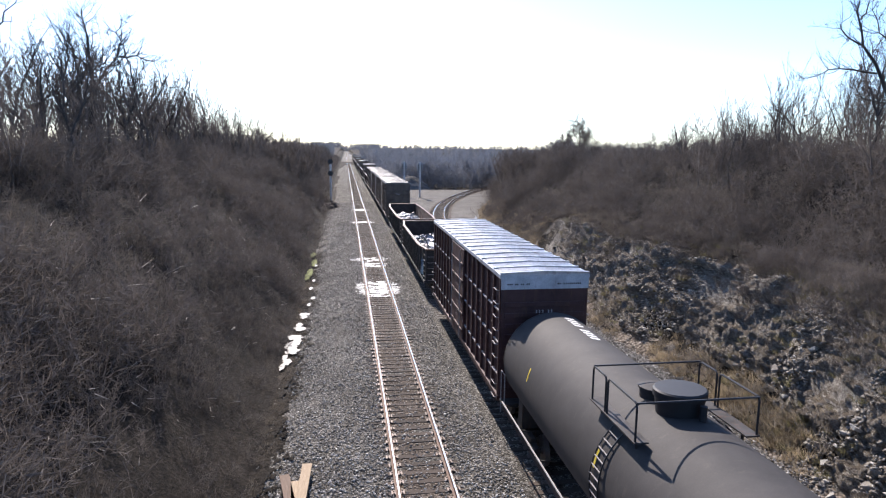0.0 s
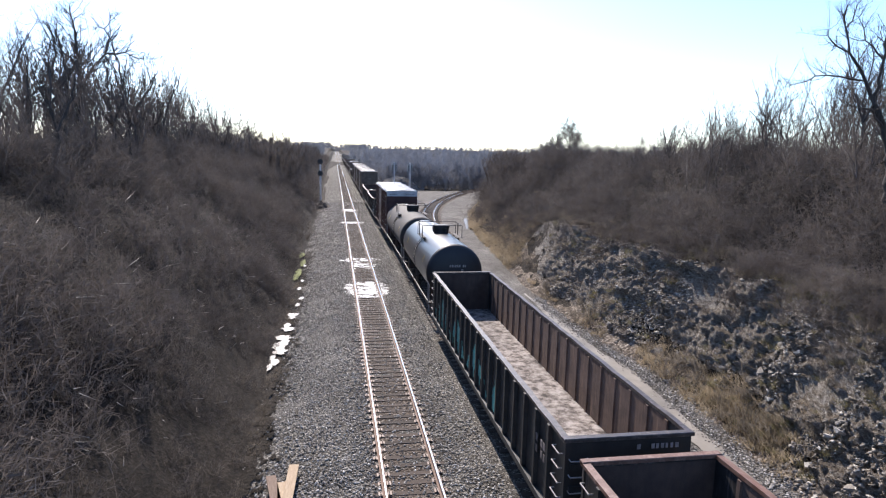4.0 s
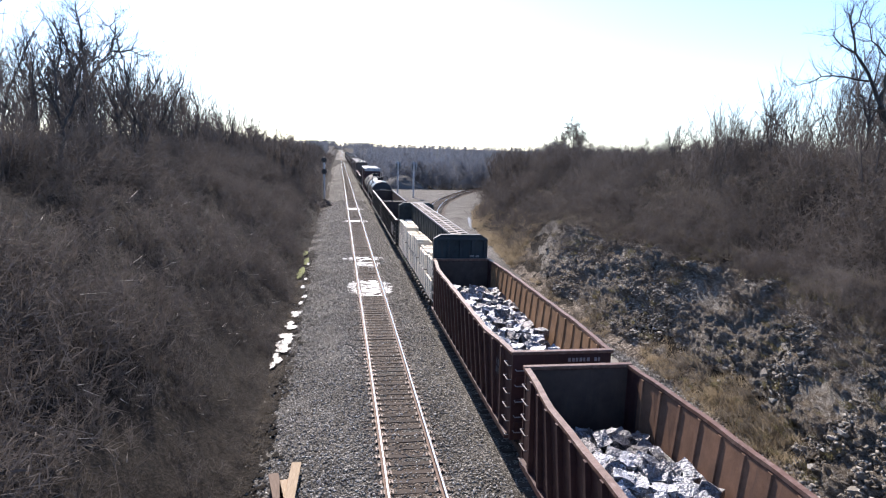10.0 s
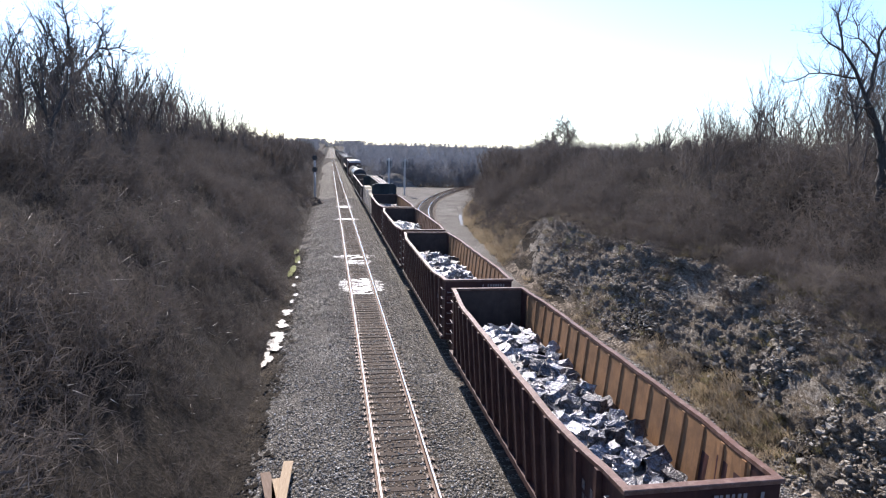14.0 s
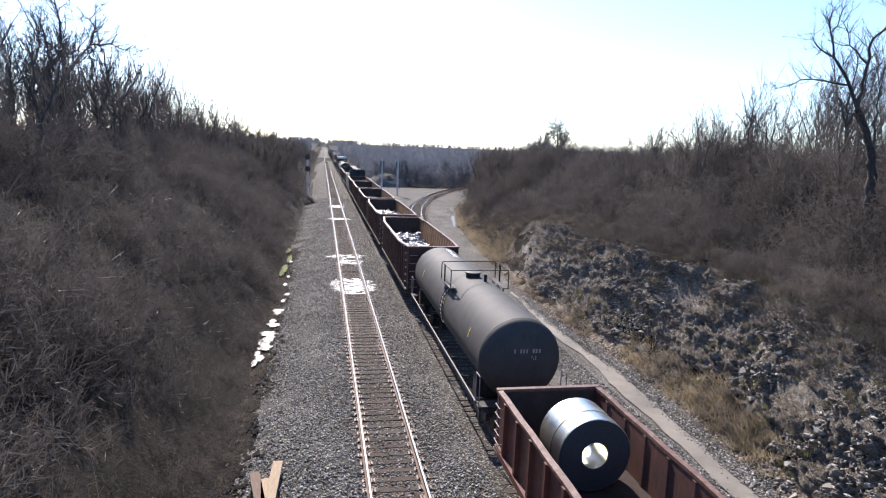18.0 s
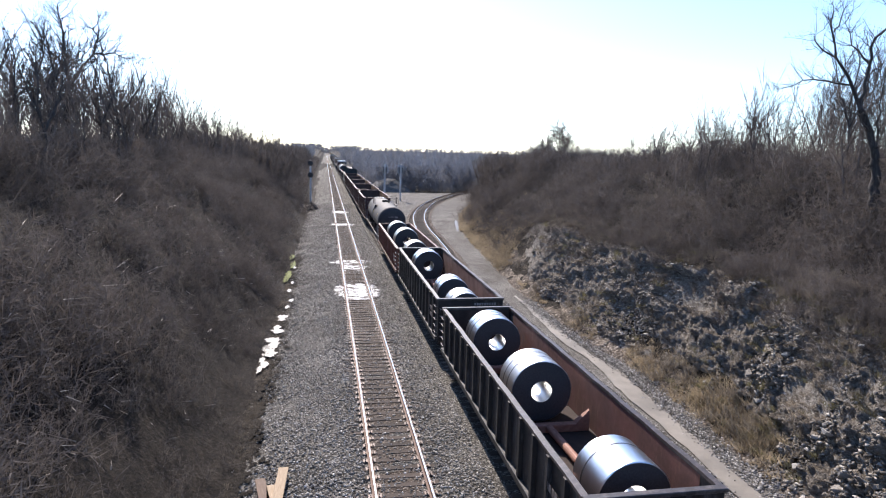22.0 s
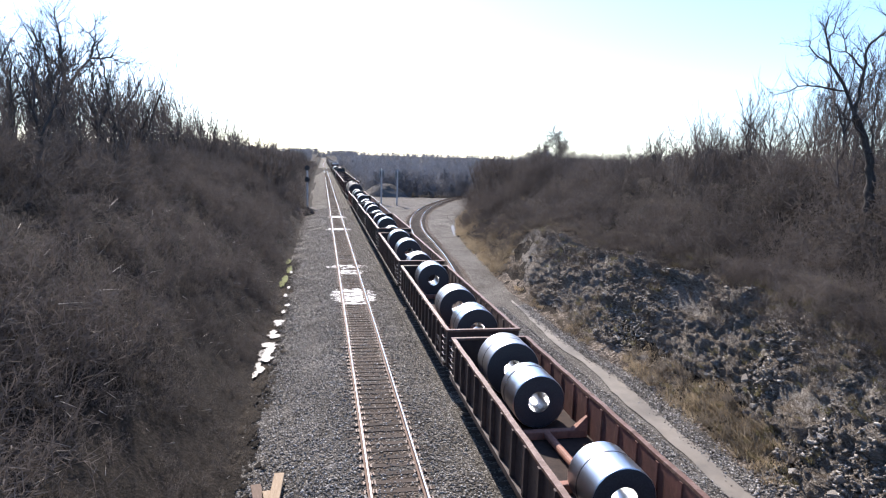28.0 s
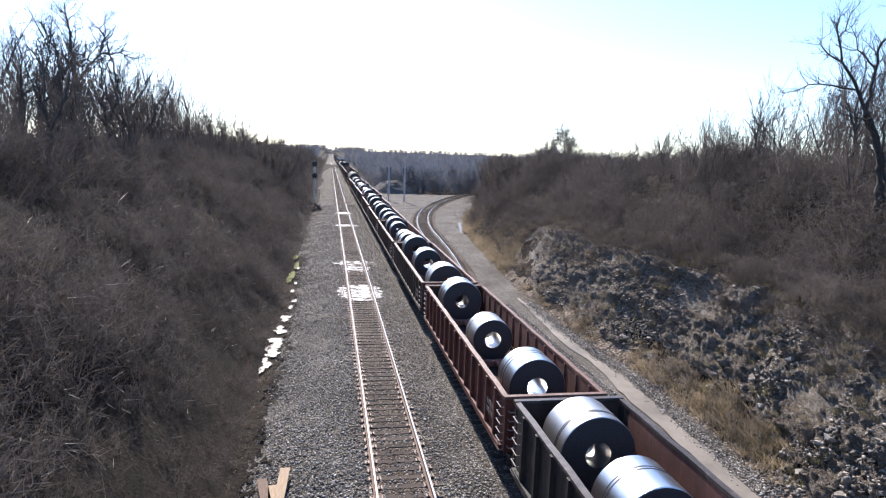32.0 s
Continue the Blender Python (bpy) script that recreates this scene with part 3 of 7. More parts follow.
def track(name, label, path, near, spacing=0.495, pieces=True):
    tr = thing(name, label, "railway track")
    tr["kind"] = "structure"
    for off in (-0.755, 0.755):
        r = part("rail", rail_profile(bmesh.new(), offset_path(path, off)), M_RAIL, tr)
        part("rail_head", rail_head(bmesh.new(), offset_path(path, off)), M_RAIL_TOP, r, "polished running surface")
    # ties along the path
    rnd = random.Random(len(name))
    s_at, far_bm, plates = 0.0, bmesh.new(), bmesh.new()
    for (x0, y0), (x1, y1) in zip(path, path[1:]):
        seg = math.hypot(x1 - x0, y1 - y0)
        ang = -math.atan2(x1 - x0, y1 - y0)
        while s_at < seg:
            f = s_at / seg
            x, y = x0 + (x1 - x0) * f, y0 + (y1 - y0) * f
            if y < 420:
                m = pose(x + rnd.uniform(-0.04, 0.04), y + rnd.uniform(-0.03, 0.03), 0.0 - rnd.uniform(0, 0.012), 0, 0, math.degrees(ang) + rnd.uniform(-0.7, 0.7))
                if pieces and near[0] < y < near[1]:
                    part("tie", TIE_MESH[0], None, tr, at=m)
                else:
                    k = len(far_bm.verts)
                    bx(far_bm, -1.3, 1.3, -0.115, 0.115, -0.17, 0.0)
                    far_bm.verts.ensure_lookup_table()
                    for v in far_bm.verts[k:]:
                        v.co = m @ v.co
                if y < 130:
                    for off in (-0.755, 0.755):
                        k = len(plates.verts)
                        bx(plates, off - 0.18, off + 0.18, -0.095, 0.095, 0.001, 0.02)
                        for sx in (-0.115, 0.115):
                            for sy in (-0.05, 0.05):
                                bx(plates, off + sx - 0.018, off + sx + 0.018, sy - 0.018, sy + 0.018, 0.02, 0.05)
                        plates.verts.ensure_lookup_table()
                        for v in plates.verts[k:]:
                            v.co = m @ v.co
            s_at += spacing
        s_at -= seg
    if len(far_bm.verts):
        tagged(part("tie_run", far_bm, M_TIE, tr, "weathered wooden ties"), kind="stuff")
    tagged(part("tie_plates", plates, M_PLATE, tr, "rusty tie plates and spikes"), kind="stuff")
    return tr


main_path = [(0.0, -60.0), (0.0, 420.0), (0.0, 1200.0), (0.0, 1700.0)]
track("track_main", "straight main track with polished rails on wooden ties", main_path, (8, 125))
track("track_train", "main track carrying the freight train", [(x + TRACK2, y) for x, y in main_path], (8, 95))


def branch_x(y):
    if y < 66:
        return 4.9 + (8.95 - 4.9) * smooth01(14, 70, y)
    return 8.95 + 0.0029 * (y - 62) ** 2 if y < 140 else 8.95 + 0.0029 * 78 ** 2 + 0.46 * (y - 140) + 0.006 * (y - 140) ** 2


branch_path = [(branch_x(y), y) for y in range(46, 215, 3)]
track("track_branch", "branch track curving away round the hillside", branch_path, (60, 100))
s = strip("branch_ballast", M_BALLAST_BROWN, lambda y: branch_x(y) - 1.9, lambda y: branch_x(y) + 1.9, range(40, 216, 2), lambda x, y: -0.06 - 0.12 * (abs(x - branch_x(y)) / 1.9) ** 4, 0.03)
tagged(s, "dark stained ballast under the branch track", "ballast", kind="structure")

# Gravel road between the tracks and the rock cut, and a mud strip along it
s = strip("gravel_road", M_GRAVEL, lambda y: max(5.8 if y < 60 else 0, branch_x(y) + 1.7) if y > 48 else 6.2, lambda y: min(road_right(y) + 0.5, branch_x(y) + 10.5) + 0.3 * fbm(1, y, 0.3, 21), list(np.arange(-20, 150, 1.5)), lambda x, y: -0.16 if y > 50 else -0.30 + 0.14 * smooth01(6.2, 8.2, x), 0.05)
tagged(s, "pale grey gravel service road", "road", kind="structure")
s = strip("road_apron", M_GRAVEL, lambda y: 6.9, lambda y: max(6.95, branch_x(y) - 1.7), range(58, 148, 2), lambda x, y: -0.24 + 0.10 * smooth01(6.9, 9.0, x), 0.05)
tagged(s, "grey gravel ground between the tracks and the branch", "gravel", kind="structure")
s = strip("mud_strip", M_MUD, lambda y: float(np.interp(y, (4, 15, 20, 23, 26, 29, 36, 40), (9.2, 9.31, 9.48, 9.57, 9.93, 9.62, 10.06, 10.3))) + 0.12 * fbm(1, y, 0.5, 22), lambda y: float(np.interp(y, (4, 15, 18, 20.4, 22.6, 24.6, 27, 31, 40), (9.8, 9.9, 10.19, 10.3, 10.5, 10.7, 10.3, 10.37, 10.4))) + 0.12 * fbm(2, y, 0.6, 23), list(np.arange(4, 40, 0.5)), -0.115, 0.012)
tagged(s, "smooth beige mud along the road", "mud", kind="structure")


s = strip("talus_slope", M_TALUS, lambda y: road_right(y) + 0.1 + 0.3 * fbm(4, y, 0.5, 24), lambda y: road_right(y) + 1.75 + 0.3 * fbm(5, y, 0.4, 25), list(np.arange(-10, 62, 0.7)), lambda x, y: ground_z(x, y) + 0.05, 0.04)
tagged(s, "fallen gravel and soil at the foot of the rock cut", "talus", kind="structure")

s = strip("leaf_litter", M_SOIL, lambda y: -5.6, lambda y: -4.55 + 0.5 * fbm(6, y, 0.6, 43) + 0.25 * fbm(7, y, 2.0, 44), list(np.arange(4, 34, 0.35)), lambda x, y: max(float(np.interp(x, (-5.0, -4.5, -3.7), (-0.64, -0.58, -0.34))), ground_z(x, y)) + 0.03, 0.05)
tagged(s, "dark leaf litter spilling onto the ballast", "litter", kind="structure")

# ---- water and wet patches ----
def blob(name, mat, cx, cy, rx, ry, z, seed, label, cat, n=72, jag=0.35, dome=0.0, slant=0.0):
    bm = bmesh.new()
    c = bm.verts.new((cx, cy, z + dome))
    ring = []
    for i in range(n):
        a = 2 * math.pi * i / n
        k = 1 + jag * (noise.noise(Vector((math.cos(a) * 1.7 + seed * 7.3, math.sin(a) * 1.7, seed))) + 0.7 * noise.noise(Vector((math.cos(a) * 5 + seed * 3.1, math.sin(a) * 5, seed))))
        ring.append(bm.verts.new((cx + rx * k * math.cos(a) + slant * ry * k * math.sin(a), cy + ry * k * math.sin(a), z)))
    for i in range(n):
        bm.faces.new((c, ring[i], ring[(i + 1) % n]))
    return tagged(part(name, bm, mat), label, cat, kind="structure")


for i, (cx, cy, rx, ry) in enumerate(((-4.85, 28.2, 0.26, 1.1), (-4.68, 30.8, 0.50, 1.7), (-4.58, 33.9, 0.42, 0.8), (-4.45, 36.2, 0.40, 0.7), (-4.25, 38.8, 0.36, 0.6), (-4.1, 40.6, 0.22, 0.5), (-4.45, 43.5, 0.22, 0.5), (-4.5, 46.2, 0.25, 0.5), (-4.6, 52.5, 0.2, 0.7))):
    n_ = max(1, int(ry / 0.32))
    for j in range(n_):
        f = (j + 0.5) / n_ * 2 - 1
        blob("puddle", M_WATER, cx + 0.12 * math.sin(j * 2.3 + i) + 0.10 * f, cy + ry * 0.85 * f, rx * (0.40 + 0.35 * math.sin(j * 1.7 + i * 0.9) ** 2), 0.40, -0.46 + 0.004 * (j % 2), i * 9 + j + 1, "small puddle glaring in the ditch", "puddle", jag=0.5, n=56)
blob("puddle", M_WATER, 14.72, 80.0, 0.20, 6.5, -0.085, 30, "long puddle at the edge of the gravel road", "puddle", jag=0.3, slant=0.18)
for i, (cx, cy, rx, ry) in enumerate(((-4.9, 48.5, 0.22, 2.2), (-4.7, 53.5, 0.2, 1.6), (-5.0, 57.5, 0.2, 1.4))):
    blob("moss_patch", M_MOSS, cx, cy, rx, ry, -0.44, i + 60, "bright green moss beside the ditch", "moss", jag=0.5, dome=0.05)


def wet_patch(y0, y1, x0, x1, seed, cover):
    """Wet mud pumped up round the ties, coloured pale for its glare: ragged shreds of a thin film between and over
    them.
    """
    rnd = random.Random(seed)
    bm = bmesh.new()
    y = y0
    while y < y1:
        f = (y - y0) / (y1 - y0)
        edge = min(1.0, 0.55 + 2.2 * min(f, 1 - f))
        for a, b in ((x0 * edge * rnd.uniform(0.75, 1.08), -0.86), (-0.66, 0.66), (0.86, x1 * edge * rnd.uniform(0.75, 1.08))):
            x = a
            while x < b - 0.05:
                w = min(b - x, rnd.uniform(0.12, 0.5))
                keep = cover * (0.45 + 0.75 * edge)
                if w > 0.04 and rnd.random() < keep:
                    q = lambda: rnd.uniform(-0.05, 0.07)
                    d = rnd.uniform(0.10, 0.22)
                    bm.faces.new([bm.verts.new(p) for p in ((x + q() * 0.5, y + q(), 0.007), (x + w * 0.5, y + q() - 0.03, 0.007), (x + w + q() * 0.5, y + q(), 0.007), (x + w + q(), y + d + q(), 0.007), (x + w * 0.5, y + d + q() + 0.03, 0.007), (x + q(), y + d + q(), 0.007))])
                x += w
        y += 0.2475
    tagged(part("wet_mud_patch", bm, M_WET), "wet mud between the ties, pale for glare", "mud", kind="structure")


wet_patch(38.6, 43.2, -1.5, 1.45, 1, 0.72)
wet_patch(48.2, 50.6, -0.7, 1.2, 2, 0.5)
wet_patch(51.0, 53.0, -1.9, 1.6, 3, 0.55)
wet_patch(78.0, 80.2, -1.6, 1.5, 4, 0.9)
wet_patch(93.5, 96.8, -1.2, 1.4, 5, 0.9)

# ---- the train ----
RAIL_Z = 0.18
MOVERS = []           # (thing, x, y at the start, z, turn about y)


def ride(ob, x, y, z):
    ob.matrix_basis = Matrix.Translation((x, y, z))
    MOVERS.append((ob, x, y, z))
    return ob


def wheel_bm():
    bm = lathe(bmesh.new(), [(0.0, -0.07), (0.10, -0.07), (0.12, -0.03), (0.36, -0.02), (0.42, -0.06), (0.44, 0.07), (0.38, 0.07), (0.36, 0.03), (0.12, 0.03), (0.10, 0.07), (0.0, 0.07)], n=20)
    for v in bm.verts:
        v.co = Vector((v.co.y, v.co.x, v.co.z))
    return bm


WHEEL = mesh_of("wheel", wheel_bm(), M_WHEEL, True)


def bogie_bm():
    bm = bmesh.new()
    for s in (-1, 1):
        x0, x1 = sorted((s * 0.93, s * 1.08))
        bx(bm, x0, x1, -1.15, -0.62, 0.36, 0.62)
        bx(bm, x0, x1, 0.62, 1.15, 0.36, 0.62)
        bx(bm, x0, x1, -0.75, 0.75, 0.56, 0.74)
        bx(bm, x0, x1, -0.42, 0.42, 0.22, 0.36)
        for t in (-1, 1):
            rod(bm, (s * 1.0, t * 0.42, 0.30), (s * 1.0, t * 0.75, 0.58), 0.07, 6)
        for k in range(3):
            rod(bm, (s * 1.0, -0.22 + 0.22 * k, 0.33), (s * 1.0, -0.22 + 0.22 * k, 0.58), 0.085, 8)
    bx(bm, -1.0, 1.0, -0.18, 0.18, 0.5, 0.72)
    for t in (-0.88, 0.88):
        rod(bm, (-0.9, t, 0.44), (0.9, t, 0.44), 0.08, 8)
    return bm


BOGIE = mesh_of("bogie", bogie_bm(), M_UNDER)


def coupler_bm(d):
    bm = bmesh.new()
    bx(bm, -0.09, 0.09, min(0, d * 0.5), max(0, d * 0.5), 0.72, 0.92)
    bx(bm, -0.17, 0.17, min(d * 0.38, d * 0.66), max(d * 0.38, d * 0.66), 0.68, 0.98)
    rod(bm, (0.25, 0, 0.7), (0.32, d * 0.6, 0.42), 0.03, 6)
    return bm


COUPLER = {d: mesh_of("coupler", coupler_bm(d), M_UNDER) for d in (-1, 1)}


def running_gear(car, L, inset=1.9):
    for s in (-1, 1):
        b = part("bogie", BOGIE, None, car, at=(0, s * (L / 2 - inset), 0))
        for y in (-0.88, 0.88):
            for x in (-0.75, 0.75):
                part("wheel", WHEEL, None, b, at=(x, y, 0.44))
        part("coupler", COUPLER[s], None, car, at=(0, s * (L / 2 + 0.02), 0))


def ladder_bm(x, y, z0, z1, side, w=0.42, n=6):
    bm = bmesh.new()
    for k in range(n):
        z = z0 + (z1 - z0) * (k + 0.5) / n
        rod(bm, (x + side * 0.09, y - w / 2, z), (x + side * 0.09, y + w / 2, z), 0.016, 6)
        for t in (-1, 1):
            rod(bm, (x, y + t * w / 2, z), (x + side * 0.09, y + t * w / 2, z), 0.014, 5)
    return bm


GRAB = {s: mesh_of("grab_iron", ladder_bm(0, 0, -0.01, 0.01, s, n=1), M_GREYLET) for s in (-1, 1)}


def text_bars(car, x0, x1, y, z, h, mat, n, axis="x", seed=1, rows=1):
    """Lettering that cannot be read: a row of small upright bars."""
    rnd = random.Random(seed)
    bm = bmesh.new()
    for r in range(rows):
        zz = z - r * h * 1.5
        w = (x1 - x0) / n
        for k in range(n):
            if rnd.random() < 0.12:
                continue
            a = x0 + k * w
            b = a + w * rnd.uniform(0.45, 0.75)
            if axis == "x":
                bx(bm, a, b, y - 0.004, y + 0.004, zz, zz + h)
            else:
                bx(bm, y - 0.004, y + 0.004, a, b, zz, zz + h)
    return tagged(part("lettering", bm, mat, car), kind="stuff")


def mesh_ladder_x(y, t, z0, z1, x, w=0.42, n=5):
    bm = bmesh.new()
    for k in range(n):
        z = z0 + (z1 - z0) * (k + 0.5) / n
        rod(bm, (x - w / 2, y + t * 0.13, z), (x + w / 2, y + t * 0.13, z), 0.016, 6)
        for s in (-1, 1):
            rod(bm, (x + s * w / 2, y, z), (x + s * w / 2, y + t * 0.13, z), 0.014, 5)
    return bm


GRAB_END = {t: mesh_of("end_grab_iron", mesh_ladder_x(0, t, -0.01, 0.01, 0, n=1), M_GREYLET) for t in (-1, 1)}


def gondola(label, L, top, floor, paint_m, inner_m, rim_m, ribs, sag=0.0, w=1.45, inner_ribs=True, group="gondola cars of the train", seed=1, floor_m=None, number=True):
    """An open-top car: walls with outside posts, rubbed rim, ladders, inside panels and floor. Heights are above the rail."""
    car = thing("gondola_car", label, "gondola car", group)
    h = L / 2
    rnd = random.Random(seed)

    def rim_z(y):
        return top - sag * smooth01(0.0, 2.6, h - abs(y)) + 0.012 * math.sin(y * 3 + seed)

    def bow(y):
        return 0.20 * (sag > 0) * smooth01(0.0, 3.0, h - abs(y))

    ny = 24
    ys = [-h + 0.1 + (L - 0.2) * i / ny for i in range(ny + 1)]
    for s in (-1, 1):
        bm = bmesh.new()
        prev = None
        for y in ys:
            xo, xi = s * (w - 0.02 + bow(y)), s * (w - 0.07 + bow(y))
            row = [bm.verts.new(p) for p in ((s * (w - 0.02), y, floor - 0.12), (xo, y, rim_z(y)), (xi, y, rim_z(y)), (s * (w - 0.07), y, floor - 0.12))]
            if prev:
                for k in range(4):
                    l = (k + 1) % 4
                    bm.faces.new((prev[k], prev[l], row[l], row[k]))
            else:
                bm.faces.new(row)
            prev = row
        bm.faces.new(prev[::-1])
        wall = part("side_wall", bm, paint_m, car)
        # lining on the inner face, 4 mm clear of the wall
        bm = bmesh.new()
        prev = None
        for i, y in enumerate(ys[1:-1]):
            row = [bm.verts.new(p) for p in ((s * (w - 0.08 - 0.0), y, floor), (s * (w - 0.08 + bow(y)), y, rim_z(y) - 0.03))]
            if prev:
                bm.faces.new((prev[0], prev[1], row[1], row[0]))
            prev = row
        part("side_lining", bm, inner_m, wall)
        # rim
        bm = bmesh.new()
        prev = None
        for y in [-h] + ys + [h]:
            a, b = s * (w + 0.05 + bow(y)), s * (w - 0.10 + bow(y))
            z = rim_z(y)
            row = [bm.verts.new(p) for p in ((a, y, z), (a, y, z + 0.075), (b, y, z + 0.085), (b, y, z))]
            if prev:
                for k in range(4):
                    l = (k + 1) % 4
                    bm.faces.new((prev[k], prev[l], row[l], row[k]))
            else:
                bm.faces.new(row)
            prev = row
        bm.faces.new(prev[::-1])
        part("rim", bm, rim_m, car, "rubbed steel rim")
        # posts outside and in
        for k in range(ribs):
            y = -h + 0.9 + (L - 1.8) * k / (ribs - 1)
            zr = rim_z(y)
            bm = bmesh.new()
            xo = s * (w - 0.02 + bow(y))
            A = [bm.verts.new(p) for p in ((s * (w - 0.02), y - 0.075, floor - 0.1), (s * (w + 0.09), y - 0.06, floor - 0.1), (s * (w + 0.09), y + 0.06, floor - 0.1), (s * (w - 0.02), y + 0.075, floor - 0.1))]
            B = [bm.verts.new((v.co.x + s * bow(y), v.co.y, zr)) for v in A]
            for i in range(4):
                j = (i + 1) % 4
                bm.faces.new((A[i], A[j], B[j], B[i]))
            bm.faces.new(A[::-1])
            bm.faces.new(B)
            part("side_post", bm, paint_m, car)
            if inner_ribs:
                bm = bmesh.new()
                xi = w - 0.081
                A = [bm.verts.new(p) for p in ((s * xi, y - 0.07, floor), (s * xi, y + 0.07, floor), (s * (xi - 0.035), y + 0.05, floor), (s * (xi - 0.035), y - 0.05, floor))]
                B = [bm.verts.new((v.co.x + s * bow(y), v.co.y, zr - 0.04)) for v in A]
                for i in range(4):
                    j = (i + 1) % 4
                    bm.faces.new((A[i], A[j], B[j], B[i]))
                bm.faces.new(B)
                part("inner_post", bm, inner_m, car)
        # bottom sill
        xa, xb = sorted((s * (w - 0.05), s * (w + 0.10)))
        part("side_sill", box(xa, xb, -h + 0.2, h - 0.2, floor - 0.30, floor - 0.12, 0.01), paint_m, car)
        for t in (-1, 1):
            if number:
                for k in range(6):
                    part("grab_iron", GRAB[s], None, car, at=(s * w, t * (h - 0.35), floor - 0.35 + (top - floor + 0.2) * (k + 0.5) / 6))
            else:
                part("ladder", ladder_bm(s * w, t * (h - 0.35), floor - 0.35, top - 0.15, s), M_GREYLET, car)
    for t in (-1, 1):
        bm = box(-w + 0.0, w - 0.0, min(t * (h - 0.09), t * h), max(t * (h - 0.09), t * h), floor - 0.25, top + 0.0, 0.0)
        for k in range(3):
            z = floor + 0.15 + k * (top - floor - 0.25) / 3
            bx(bm, -w + 0.1, w - 0.1, min(t * h, t * (h + 0.06)), max(t * h, t * (h + 0.06)), z, z + 0.14)
        part("end_wall", bm, paint_m, car)
        part("end_lining", box(-w + 0.09, w - 0.09, min(t * (h - 0.10), t * (h - 0.094)), max(t * (h - 0.10), t * (h - 0.094)), floor, top - 0.03), M_END_SHADE, car, "end lining darkened for shade")
        part("end_rim", box(-w - 0.05, w + 0.05, min(t * (h - 0.12), t * (h + 0.06)), max(t * (h - 0.12), t * (h + 0.06)), top + 0.004, top + 0.095, 0.015), rim_m, car, "rubbed steel rim")
        for k in range(5 if number else 0):
            part("end_grab_iron", GRAB_END[t], None, car, at=(-w + 0.3, t * h, floor - 0.2 + (top - floor) * (k + 0.5) / 5))
    part("floor", box(-w + 0.06, w - 0.06, -h + 0.08, h - 0.08, floor - 0.12, floor, 0.0), floor_m or M_FLOOR, car, "floor strewn with scale and debris")
    bm = bmesh.new()
    bx(bm, -0.35, 0.35, -h + 0.1, h - 0.1, 0.62, floor - 0.12)
    for k in range(7):
        y = -h + 0.6 + (L - 1.2) * k / 6
        bx(bm, -w + 0.08, w - 0.08, y - 0.08, y + 0.08, floor - 0.30, floor - 0.12)
    part("underframe", bm, M_UNDER, car)
    running_gear(car, L)
    if number:
        text_bars(car, 0.15, 1.15, -h - 0.062, top - 0.22, 0.11, M_GREYLET, 9, "x", seed)
        text_bars(car, -h + 0.9, -h + 2.0, -w - 0.065, top - 0.75, 0.18, M_FADED, 6, "y", seed + 3, 2)
    return car


def tag_patch(car, x, y0, y1, z0, z1, mat, seed):
    """Spray-painted sign: loose plain shapes on the side wall."""
    rnd = random.Random(seed)
    bm = bmesh.new()
    y = y0
    while y < y1:
        wv = rnd.uniform(0.25, 0.6)
        a, b = z0 + rnd.uniform(0, 0.25) * (z1 - z0), z1 - rnd.uniform(0, 0.25) * (z1 - z0)
        vs = [bm.verts.new(p) for p in ((x, y, a), (x, y + wv, a + rnd.uniform(-0.1, 0.1)), (x, y + wv * rnd.uniform(0.8, 1.1), b), (x, y + rnd.uniform(0, 0.1), b + rnd.uniform(-0.1, 0.1)))]
        bm.faces.new(vs)
        y += wv + rnd.uniform(0.05, 0.25)
    return tagged(part("graffiti", bm, mat, car, "sprayed shapes on the side"), kind="stuff")


def panel_paint(car, L, ribs, x, first, last, z0, z1, mat, seed, fill=0.85):
    """Sprayed paint between the side posts, with an uneven top and drips below."""
    rnd = random.Random(seed)
    step = (L - 1.8) / (ribs - 1)
    bm = bmesh.new()
    for k in range(first, last):
        y0 = -L / 2 + 0.9 + k * step + 0.09
        y1 = y0 + step - 0.18
        n = 6
        for i in range(n):
            if rnd.random() > fill:
                continue
            a, b = y0 + (y1 - y0) * i / n, y0 + (y1 - y0) * (i + 1) / n
            top = z0 + (z1 - z0) * (0.55 + 0.35 * math.sin(k * 1.7 + i * 0.35) + rnd.uniform(-0.08, 0.08))
            low = z0 + (0.15 * rnd.random() if rnd.random() < 0.7 else 0.4)
            bm.faces.new([bm.verts.new(p) for p in ((x, a, low), (x, b, low + rnd.uniform(-0.03, 0.03)), (x, b, top + rnd.uniform(-0.04, 0.04)), (x, a, top))])
    return tagged(part("graffiti", bm, mat, car, "sprayed shapes between the side posts"), kind="stuff")


